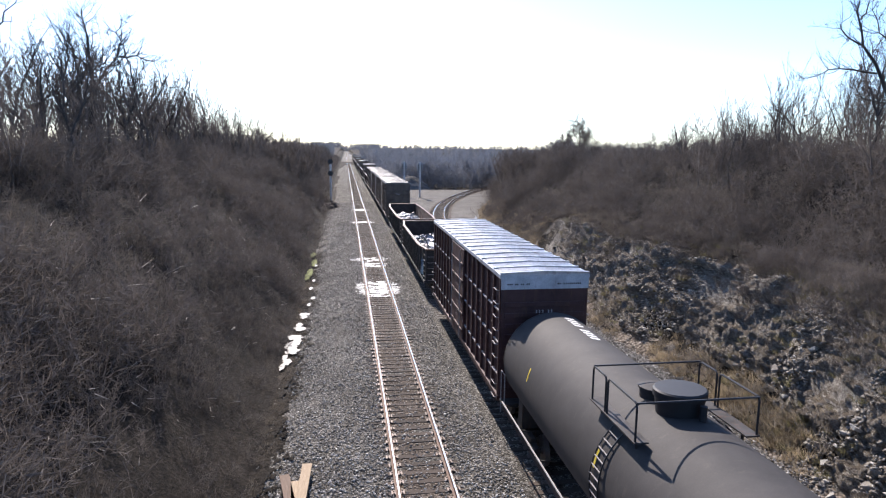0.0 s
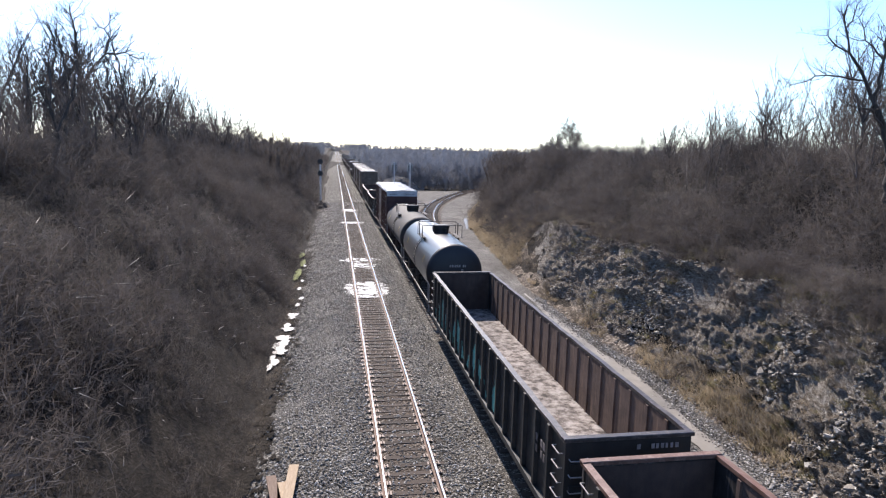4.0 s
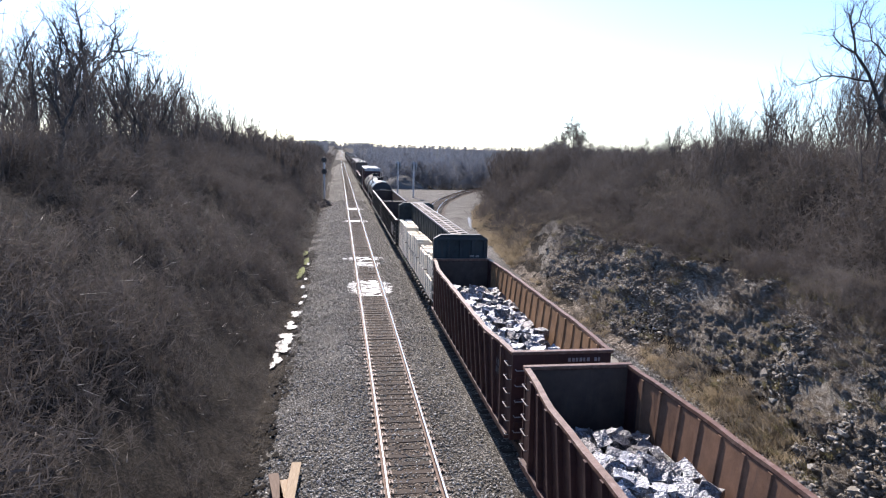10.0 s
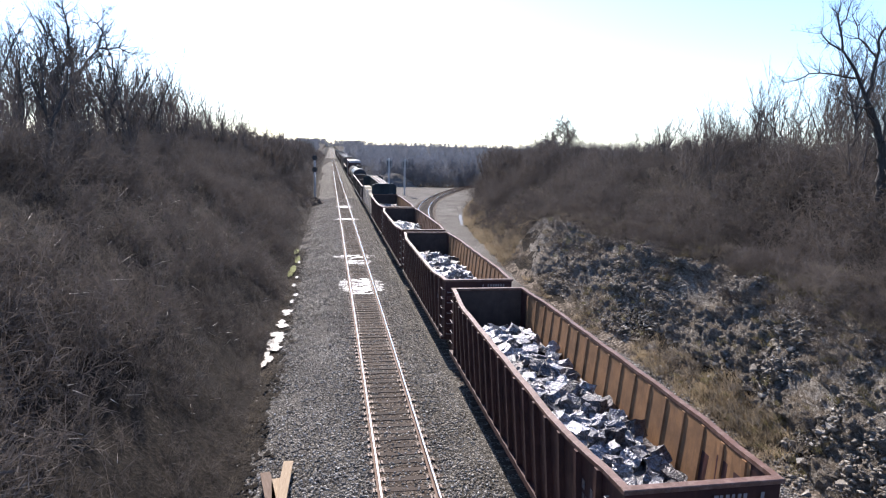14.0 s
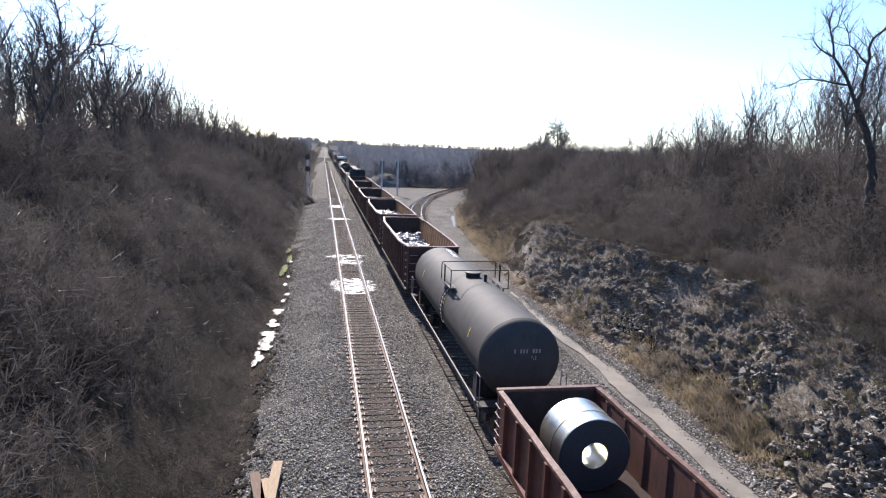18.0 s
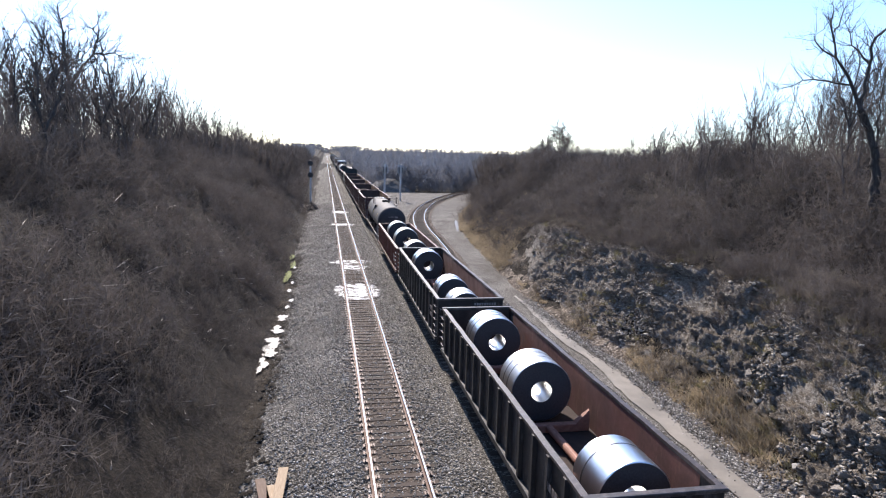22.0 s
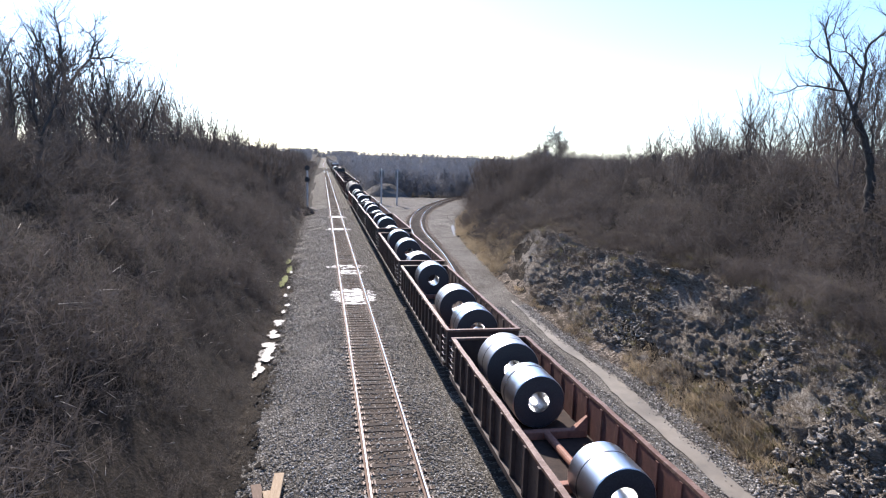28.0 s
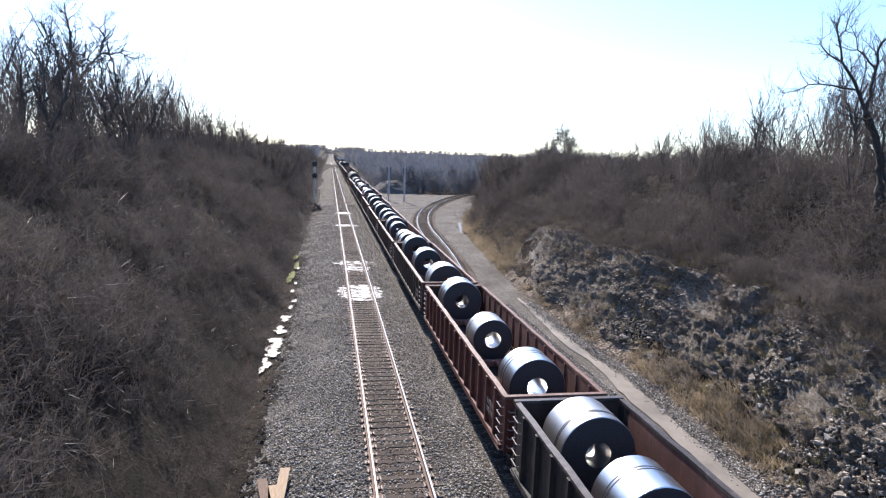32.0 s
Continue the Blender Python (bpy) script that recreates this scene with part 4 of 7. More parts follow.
def tank_car(label, L, top, dia, shell_m, dome_y=0.0, cover=True, bands=True):
    car = thing("tank_car", label, "tank car", "tank cars of the train")
    r = dia / 2
    zc = top - r
    hb = L / 2 - 0.20
    prof = [(r * math.sin(a), -hb + 0.55 - 0.55 * math.cos(a)) for a in [math.pi / 2 * k / 11 for k in range(12)]]
    part("tank_shell", lathe(bmesh.new(), [(r, -hb + 0.55), (r + 0.006, -hb / 3), (r + 0.006, hb / 3), (r, hb - 0.55)], n=64), shell_m, car, at=(0, 0, zc), smooth=True)
    for t in (-1, 1):
        part("tank_head", lathe(bmesh.new(), [(a, t * -b) for a, b in prof], n=64), M_TANK_END if shell_m is M_TANK_GLOSS else shell_m, car, "dark domed end", at=(0, 0, zc), smooth=True)
        part("weld_band", lathe(bmesh.new(), [(r - 0.01, t * (hb - 0.60)), (r + 0.006, t * (hb - 0.59)), (r + 0.006, t * (hb - 0.55)), (r - 0.01, t * (hb - 0.54))], n=64), shell_m, car, at=(0, 0, zc), smooth=True)
    # manway, valve housing and safety platform
    zt = top
    if cover:
        bm = lathe(bmesh.new(), [(0.0, -0.08), (0.40, -0.08), (0.41, 0.05), (0.44, 0.30), (0.47, 0.31), (0.47, 0.43), (0.44, 0.46), (0.0, 0.47)], n=24)
        for v in bm.verts:
            v.co = Vector((v.co.x * 1.1, v.co.z, v.co.y))
        part("valve_housing", bm, M_TANK_END, car, "black valve housing", at=(0.05, dome_y - 0.25, zt), smooth=True)
    bm = lathe(bmesh.new(), [(0.0, -0.06), (0.30, -0.06), (0.30, 0.14), (0.33, 0.15), (0.33, 0.20), (0.0, 0.24)], n=20)
    for v in bm.verts:
        v.co = Vector((v.co.x, v.co.z, v.co.y))
    part("manway", bm, M_UNDER if cover else M_TANK_END, car, "round manway with bolted lid", at=(-0.05, dome_y + (0.55 if cover else 0.0), zt), smooth=True)
    part("relief_valve", rod(bmesh.new(), (0.25, dome_y - (0.9 if not cover else 0.75), zt - 0.1), (0.25, dome_y - (0.9 if not cover else 0.75), zt + 0.28), 0.07, 10), M_TANK_END, car)
    for s in (-1, 1):
        x = s * 0.95
        zp = zc + math.sqrt(max(0.0, r * r - 0.95 ** 2)) + 0.10
        bm = box(min(x, x + s * 0.28), max(x, x + s * 0.28), dome_y - 1.05, dome_y + 1.05, zp, zp + 0.03)
        part("platform", bm, M_UNDER, car, "steel grating platform")
        zz = zp + 0.03
        xr = x + s * 0.24
        hr = 0.72
        for ya, yb in ((dome_y - 1.0, dome_y + 0.25), (dome_y + 0.35, dome_y + 1.0)):
            part("handrail", bars([(xr, ya, zz), (xr, ya, zz + hr - 0.08), (xr, ya + 0.025, zz + hr - 0.025), (xr, ya + 0.08, zz + hr), (xr, yb - 0.08, zz + hr), (xr, yb - 0.025, zz + hr - 0.025), (xr, yb, zz + hr - 0.08), (xr, yb, zz)], 0.022), M_TANK_END, car)
        for t in (-1, 1):
            part("platform_bracket", bars([(x + s * 0.1, dome_y + t * 0.8, zp), (s * (0.95 + 0.1), dome_y + t * 0.8, zp - 0.22)], 0.03), M_TANK_END, car)
        # side ladder bending round the shell
        for t in (-1, 1):
            pts = [(s * (r + 0.05) * math.sin(a), dome_y - 0.1 + t * 0.21, zc + (r + 0.05) * math.cos(a)) for a in [0.72 + 0.14 * i for i in range(9)]] + [(s * (r + 0.06), dome_y - 0.1 + t * 0.21, 1.0)]
            part("ladder_stile", bars(pts, 0.018, 5), M_TANK_END, car)
        for i in range(11):
            a = 0.75 + 0.12 * i
            p = (s * (r + 0.05) * math.sin(a), zc + (r + 0.05) * math.cos(a))
            part("rung", rod(bmesh.new(), (p[0], dome_y - 0.31, p[1]), (p[0], dome_y + 0.11, p[1]), 0.014, 5), M_GREYLET, car)
        # side sill pipe with stirrups
        part("side_rail", bars([(s * 1.45, -L / 2 + 0.5, 1.08), (s * 1.45, L / 2 - 0.5, 1.08)], 0.028), M_GREYLET, car, "worn running rail")
        for k in range(8):
            y = -L / 2 + 0.8 + (L - 1.6) * k / 7
            part("rail_bracket", bars([(s * 1.45, y, 1.08), (s * 1.02, y, 1.02)], 0.022, 5), M_UNDER, car)
        part("shell_bolster", box(min(s * 0.35, s * 1.2), max(s * 0.35, s * 1.2), -L / 2 + 1.5, -L / 2 + 1.9, 0.8, zc - r * 0.55), M_UNDER, car)
        part("shell_bolster", box(min(s * 0.35, s * 1.2), max(s * 0.35, s * 1.2), L / 2 - 1.9, L / 2 - 1.5, 0.8, zc - r * 0.55), M_UNDER, car)
    for t in (-1, 1):
        yr = dome_y + t * 1.0
        part("cross_handrail", bars([(-1.19, yr, zp + 0.03 + hr), (1.19, yr, zp + 0.03 + hr)], 0.02), M_TANK_END, car)
        ye = t * (L / 2 - 0.12)
        bm = bmesh.new()
        bx(bm, -1.45, 1.45, min(ye, ye - t * 0.5), max(ye, ye - t * 0.5), 0.98, 1.03)
        part("end_platform", bm, M_UNDER, car)
        for s in (-1, 1):
            part("end_handrail", bars([(s * 1.42, ye - t * 0.05, 0.6), (s * 1.42, ye - t * 0.05, 2.0), (s * 1.42, ye - t * 0.5, 2.0), (s * 1.42, ye - t * 0.5, 1.0)], 0.018), M_GREYLET, car)
    bm = bmesh.new()
    bx(bm, -0.4, 0.4, -L / 2 + 0.1, -L / 2 + 2.6, 0.7, 1.05)
    bx(bm, -0.4, 0.4, L / 2 - 2.6, L / 2 - 0.1, 0.7, 1.05)
    part("stub_sill", bm, M_UNDER, car)
    # marks
    text_bars(car, -0.35, 0.55, -hb - 0.012 + 0.03, zc + 0.35, 0.13, M_GREYLET, 9, "x", int(L * 10), 1)
    text_bars(car, -0.15, 0.40, -hb - 0.012 + 0.03, zc + 0.20, 0.05, M_GREYLET, 9, "x", int(L * 11), 2)
    bm = bmesh.new()
    rnd = random.Random(int(L * 7))
    a0 = 0.10
    y = hb - 1.15
    for k in range(9):
        if k != 4:
            x0, x1 = math.sin(a0) * (r + 0.012), math.sin(a0 + 0.19) * (r + 0.012)
            z0, z1 = math.cos(a0) * (r + 0.012), math.cos(a0 + 0.19) * (r + 0.012)
            vs = [bm.verts.new(p) for p in ((x0, y, z0), (x1, y - 0.03, z1), (x1, y - 0.17, z1), (x0, y - 0.14, z0))]
            bm.faces.new(vs)
        y -= 0.25
    tagged(part("lettering", bm, M_WHITE, car, at=(0, 0, zc)), kind="stuff")
    bm = bmesh.new()
    for yy in (-hb + 2.2, hb - 3.0, -0.9):
        for k in range(5):
            a = -1.15 - 0.05 * k
            b = a - 0.05
            vs = [bm.verts.new((math.sin(q) * (r + 0.010), yv, math.cos(q) * (r + 0.010))) for q, yv in ((a, yy), (b, yy), (b, yy + 0.07), (a, yy + 0.07))]
            bm.faces.new(vs)
    part("reflector", bm, M_YELLOW, car, "yellow reflective strip", at=(0, 0, zc))
    running_gear(car, L, 1.7)
    return car


def boxcar(label, L, top, side_m, roof_m=None, posts=18, w=1.46, door=True):
    car = thing("boxcar", label, "boxcar", "boxcars of the train")
    h = L / 2
    z0 = 1.05
    part("body", box(-w + 0.08, w - 0.08, -h + 0.05, h - 0.05, z0, top - 0.12, 0.02), side_m, car)
    for s in (-1, 1):
        for k in range(posts):
            y = -h + 0.15 + (L - 0.3) * k / (posts - 1)
            if door and abs(y) < 1.5:
                continue
            part("side_post", box(min(s * (w - 0.10), s * w), max(s * (w - 0.10), s * w), y - 0.06, y + 0.06, z0, top - 0.14), side_m, car)
        part("side_sill", box(min(s * (w - 0.12), s * (w + 0.02)), max(s * (w - 0.12), s * (w + 0.02)), -h + 0.05, h - 0.05, z0 - 0.18, z0 + 0.0, 0.01), side_m, car)
        part("top_chord", box(min(s * (w - 0.10), s * (w + 0.02)), max(s * (w - 0.10), s * (w + 0.02)), -h, h, top - 0.14, top + 0.0, 0.012), M_CAP if roof_m is None else roof_m, car, "pale edge of the roof")
        if door:
            d = part("door", box(min(s * (w - 0.05), s * (w + 0.03)), max(s * (w - 0.05), s * (w + 0.03)), -1.45, 1.45, z0 + 0.02, top - 0.2, 0.01), side_m, car)
            for k in range(5):
                part("door_rib", box(min(s * (w + 0.03), s * (w + 0.07)), max(s * (w + 0.03), s * (w + 0.07)), -1.4, 1.4, z0 + 0.3 + k * 0.7, z0 + 0.4 + k * 0.7), side_m, d)
            for yy in (-1.0, 1.0):
                part("lock_bar", bars([(s * (w + 0.10), yy, z0 - 0.05), (s * (w + 0.10), yy, top - 0.25)], 0.022), M_GREYLET, d)
        for k in range(3):
            z = z0 + 0.6 + k * (top - z0 - 0.8) / 3
            part("side_rib", box(min(s * (w - 0.09), s * (w - 0.03)), max(s * (w - 0.09), s * (w - 0.03)), -h + 0.1, h - 0.1, z, z + 0.05), M_GREYLET, car)
        for t in (-1, 1):
            part("ladder", ladder_bm(s * w, t * (h - 0.35), z0 - 0.3, top - 0.3 if t < 0 else z0 + 1.4, s, n=9 if t < 0 else 4), M_GREYLET, car)
    n = 16
    bm = bmesh.new()
    prev = None
    for k in range(n + 1):
        y = -h + L * k / n
        row = [bm.verts.new(p) for p in ((-w, y, top + 0.004), (0, y, top + 0.06), (w, y, top + 0.004), (w, y, top - 0.02), (-w, y, top - 0.02))]
        if prev:
            for i in range(5):
                j = (i + 1) % 5
                bm.faces.new((prev[i], prev[j], row[j], row[i]))
        else:
            bm.faces.new(row)
        prev = row
    bm.faces.new(prev[::-1])
    roof = part("roof", bm, roof_m or M_ROOF, car, "pale galvanised panel roof")
    for k in range(n + 1):
        y = -h + 0.05 + (L - 0.1) * k / n
        bm = bmesh.new()
        for s in (-1, 1):
            a = [bm.verts.new(p) for p in ((0, y - 0.05, top + 0.055), (0, y + 0.05, top + 0.055), (s * w, y + 0.05, top), (s * w, y - 0.05, top))]
            b = [bm.verts.new((v.co.x, v.co.y, v.co.z + 0.055)) for v in a]
            bm.faces.new(b)
            for i in range(4):
                j = (i + 1) % 4
                bm.faces.new((a[i], a[j], b[j], b[i]))
        part("roof_rib", bm, roof_m or M_ROOF, roof)
        if k < n:
            # pressed panel: two shallow diagonal swells
            bm = bmesh.new()
            pw, tilt = (L - 0.1) / n, (0.16 if k % 2 else -0.16)
            for f in (0.30, 0.70):
                rows = []
                for i in range(7):
                    x = -w + 0.12 + (2 * w - 0.24) * i / 6
                    yc_ = y + pw * f + tilt * (i / 6 - 0.5)
                    zr = top + 0.006 + 0.054 * (1 - abs(x) / w)
                    rows.append([bm.verts.new((x, yc_ - 0.12, zr)), bm.verts.new((x, yc_, zr + 0.04)), bm.verts.new((x, yc_ + 0.12, zr))])
                for a, b in zip(rows, rows[1:]):
                    for i in range(2):
                        bm.faces.new((a[i], a[i + 1], b[i + 1], b[i]))
            part("roof_panel", bm, roof_m or M_ROOF, roof)
    for t in (-1, 1):
        bm = box(-w + 0.04, w - 0.04, min(t * (h - 0.06), t * h), max(t * (h - 0.06), t * h), z0 - 0.1, top - 0.48)
        wall = part("end_wall", bm, side_m, car)
        for k in range(9 if door else 0):
            z = z0 + 0.15 + k * (top - 1.9) / 9
            part("end_rib", box(-w + 0.14, w - 0.14, min(t * h, t * (h + 0.04)), max(t * h, t * (h + 0.04)), z, z + 0.16, 0.015), side_m, wall)
        part("end_cap", box(-w + 0.02, w - 0.02, min(t * (h - 0.05), t * (h + 0.01)), max(t * (h - 0.05), t * (h + 0.01)), top - 0.48, top - 0.02), M_CAP if roof_m is None else side_m, car, "painted band under the roof")
        text_bars(car, -1.25, -0.5, t * (h + 0.014), top - 0.34, 0.05, M_UNDER, 12, "x", 5)
        text_bars(car, 0.4, 1.2, t * (h + 0.014), top - 0.34, 0.05, M_UNDER, 12, "x", 6)
        text_bars(car, -0.3, 0.3, t * (h + 0.044), top - 1.25, 0.10, M_GREYLET, 6, "x", 7, 2)
    part("underframe", box(-0.9, 0.9, -h + 0.3, h - 0.3, 0.75, z0 - 0.02), M_UNDER, car)
    running_gear(car, L)
    return car


def centerbeam(label, L, top, w=1.36):
    car = thing("centerbeam_flatcar", label, "flatcar")
    h = L / 2
    deck = 1.05
    part("deck", box(-w, w, -h, h, deck - 0.10, deck, 0.01), M_TEAL, car)
    part("centre_sill", box(-0.35, 0.35, -h - 0.3, h + 0.3, 0.55, deck - 0.10), M_UNDER, car)
    for s in (-1, 1):
        part("side_sill", box(min(s * (w - 0.06), s * (w + 0.05)), max(s * (w - 0.06), s * (w + 0.05)), -h, h, deck - 0.36, deck - 0.02, 0.01), M_UNDER, car)
        for k in range(22):
            y = -h + 0.6 + (L - 1.2) * k / 21
            part("winch", box(min(s * (w + 0.05), s * (w + 0.19)), max(s * (w + 0.05), s * (w + 0.19)), y - 0.16, y + 0.16, deck - 0.30, deck - 0.10, 0.015), M_UNDER, car)
    bt = top - 0.18
    for t in (-1, 1):
        bm = box(-w, w, min(t * (h - 0.08), t * (h - 0.16)), max(t * (h - 0.08), t * (h - 0.16)), deck, bt)
        bh_ = part("bulkhead", bm, M_TEAL, car, "dark teal-blue steel end bulkhead")
        for k in range(5):
            x = -w + 0.07 + (2 * w - 0.14) * k / 4
            part("bulkhead_post", box(x - 0.06, x + 0.06, min(t * (h - 0.08), t * (h + 0.06)), max(t * (h - 0.08), t * (h + 0.06)), deck, bt - 0.145, 0.01), M_TEAL, bh_)
        part("bulkhead_cap", box(-w - 0.02, w + 0.02, min(t * (h - 0.24), t * (h + 0.08)), max(t * (h - 0.24), t * (h + 0.08)), bt - 0.14, bt + 0.003, 0.012), M_TEAL, bh_)
        bm = bmesh.new()
        a = [bm.verts.new((x, t * (h - 0.22), z)) for x, z in ((-w + 0.02, bt + 0.006), (w - 0.02, bt + 0.006), (w - 0.32, top), (-w + 0.32, top))]
        b = [bm.verts.new((v.co.x, t * (h + 0.05), v.co.z)) for v in a]
        bm.faces.new(a)
        bm.faces.new(b[::-1])
        for i in range(4):
            bm.faces.new((a[i], b[i], b[(i + 1) % 4], a[(i + 1) % 4]))
        part("bulkhead_crown", bm, M_TEAL, bh_)
        for sx in (-1, 1):
            part("bulkhead_edge", box(min(sx * (w + 0.002), sx * (w + 0.06)), max(sx * (w + 0.002), sx * (w + 0.06)), min(t * (h - 0.30), t * (h + 0.09)), max(t * (h - 0.30), t * (h + 0.09)), deck, bt - 0.05), M_TEAL, car)
    text_bars(car, 0.5, 1.0, -h - 0.066, bt - 1.0, 0.11, M_GREYLET, 8, "x", 17)
    # centre beam: side sheets with upright stiffeners, and a flat top with paired openings
    n = 20
    for s in (-1, 1):
        part("beam_panel", box(min(s * 0.38, s * 0.42), max(s * 0.38, s * 0.42), -h + 0.16, h - 0.16, deck, top - 0.04), M_TEAL, car)
        part("top_flange", box(min(s * 0.44, s * 0.50), max(s * 0.44, s * 0.50), -h + 0.1, h - 0.1, top - 0.09, top + 0.012, 0.008), M_BEAM_EDGE, car, "scuffed flange along the top of the beam")
        for k in range(n + 1):
            y = -h + 0.45 + (L - 0.9) * k / n
            part("web_stiffener", box(min(s * 0.424, s * 0.47), max(s * 0.424, s * 0.47), y - 0.06, y + 0.06, deck, top - 0.10, 0.012), M_TEAL, car)
    part("centre_strip", box(-0.07, 0.07, -h + 0.1, h - 0.1, top - 0.03, top + 0.004), M_BEAM_TOP, car, "brown plate along the middle of the beam")
    for k in range(n + 1):
        y = -h + 0.45 + (L - 0.9) * k / n
        for s in (-1, 1):
            ys_ = y + (0.42 if s > 0 and k < n else 0.0)
            part("top_crosspiece", box(min(s * 0.074, s * 0.436), max(s * 0.074, s * 0.436), ys_ - 0.24, ys_ + 0.24, top - 0.03, top - 0.002), M_BEAM_TOP, car, "brown cross plate")
    part("beam_floor", box(-0.376, 0.376, -h + 0.2, h - 0.2, deck + 0.9, deck + 0.93), M_UNDER, car)
    running_gear(car, L + 0.5, 2.0)
    return car


def coil(r, width, mat, x, y, z, seed):
    """A steel coil lying across the car's length: turned ring, dark edges, bright wall, bands."""
    rnd = random.Random(seed)
    c = thing("steel_coil", "shiny steel coil lying in a gondola car" if mat is M_COIL else "steel coil with yellowish stains in a gondola car" if mat is M_COIL_AGED else "dull oiled steel coil lying in a gondola car", "steel coil", "steel coils of the train")
    hw = width / 2
    part("coil_wall", lathe(bmesh.new(), [(r - 0.02, -hw), (r, -hw + 0.012), (r, hw - 0.012), (r - 0.02, hw)], n=56), mat, c, "bright outer wrap", smooth=True)
    ri = 0.32
    for t in (-1, 1):
        prof = []
        k = 0
        rr = ri
        while rr < r - 0.02:
            prof.append((rr, t * (hw - 0.002 + (0.006 if k % 2 else 0.0))))
            rr += 0.055
            k += 1
        prof.append((r - 0.02, t * hw))
        part("coil_edge", lathe(bmesh.new(), prof, n=56), M_COIL_END, c, "wound strip edges darkened for shade", smooth=True)
    part("coil_eye", lathe(bmesh.new(), [(ri, -hw), (ri, hw)], n=40), mat, c, "bright bore", smooth=True)
    for k in range(rnd.choice((1, 2, 2))):
        yb = rnd.uniform(-0.3, 0.3) * width
        part("strap", lathe(bmesh.new(), [(r + 0.001, yb - 0.02), (r + 0.006, yb - 0.018), (r + 0.006, yb + 0.018), (r + 0.001, yb + 0.02)], n=56), M_STRAP, c)
    ride(c, x, y, z)
    return c


def chock(y, floor, gap):
    """Steel cross bars and a pipe brace between coils on a car floor."""
    c = thing("coil_brace", "rusty cross brace holding the coils", "brace", "coil braces")
    d = max(0.0, gap / 2 - 1.25)
    for t in (-1, 1) if d > 0.5 else (1,):
        b = part("cross_bar", box(-1.27, 1.27, t * d - 0.11, t * d + 0.11, 0.0, 0.24, 0.02), M_RUSTPIPE, c)
        for sx in (-1, 1):
            bm = bmesh.new()
            a = [bm.verts.new(p) for p in ((sx * 1.27, t * d - 0.11, 0.243), (sx * 1.27, t * d + 0.11, 0.243), (sx * 0.85, t * d + 0.11, 0.243), (sx * 0.85, t * d - 0.11, 0.243))]
            e = [bm.verts.new(p) for p in ((sx * 1.27, t * d - 0.05, 0.62), (sx * 1.27, t * d + 0.05, 0.62))]
            bm.faces.new(a)
            bm.faces.new((a[0], e[0], e[1], a[1]))
            bm.faces.new((a[3], a[2], e[1], e[0]))
            bm.faces.new((a[0], a[3], e[0]))
            bm.faces.new((a[1], e[1], a[2]))
            part("gusset", bm, M_RUSTPIPE, b)
    if d > 0.5:
        part("pipe", rod(bmesh.new(), (0.12, -d + 0.1, 0.16), (0.05, d - 0.1, 0.16), 0.11, 12), M_RUSTPIPE, c)
    ride(c, TRACK2, y, floor)


def bale_meshes():
    out = []
    rnd = random.Random(4)
    for k in range(7):
        bm = bmesh.new()
        bmesh.ops.create_cube(bm, size=1.0)
        bmesh.ops.subdivide_edges(bm, edges=bm.edges[:], cuts=2, use_grid_fill=True)
        sx, sy, sz = rnd.uniform(0.34, 0.46), rnd.uniform(0.38, 0.54), rnd.uniform(0.30, 0.40)
        for v in bm.verts:
            j = Vector((rnd.uniform(-1, 1), rnd.uniform(-1, 1), rnd.uniform(-1, 1))) * 0.09
            v.co = Vector((v.co.x * sx, v.co.y * sy, v.co.z * sz)) + j * 0.42
        out.append(mesh_of("bale", bm, M_BALE))
    return out


BALES = bale_meshes()


def scrap_load(L, floor, level, yc, seed):
    ld = thing("scrap_load", "heap of crushed sheet metal bales in a gondola car", "scrap metal", "scrap loads of the train")
    rnd = random.Random(seed)
    h = L / 2
    bm = bmesh.new()
    n = 18
    prev = None

    def surf(x, y):
        e = min(1.0, (h - 0.5 - abs(y)) / 1.8)
        return floor + (level - floor) * (0.42 + 0.58 * max(0, e)) * (1 - 0.10 * (x / 1.3) ** 2) + 0.14 * fbm(x + seed * 5, y, 0.7, seed)

    for i in range(n * 2 + 1):
        y = -h + 0.25 + (L - 0.5) * i / (n * 2)
        row = [bm.verts.new((x, y, surf(x, y) - 0.22)) for x in (-1.34, -0.8, -0.3, 0.3, 0.8, 1.34)]
        if prev:
            for k in range(5):
                bm.faces.new((prev[k], prev[k + 1], row[k + 1], row[k]))
        prev = row
    part("packed_scrap", bm, M_BALE, ld)
    y = -h + 0.55
    while y < h - 0.5:
        x = -1.08 + rnd.uniform(-0.1, 0.1)
        while x < 1.15:
            yy = y + rnd.uniform(-0.2, 0.2)
            b = part("bale", rnd.choice(BALES), None, ld, at=pose(x, yy, surf(x, yy) - rnd.uniform(0.0, 0.2), rnd.uniform(-32, 32), rnd.uniform(-32, 32), rnd.uniform(0, 180)))
            x += rnd.uniform(0.38, 0.56)
        y += rnd.uniform(0.42, 0.52)
    ride(ld, TRACK2, yc, RAIL_Z)


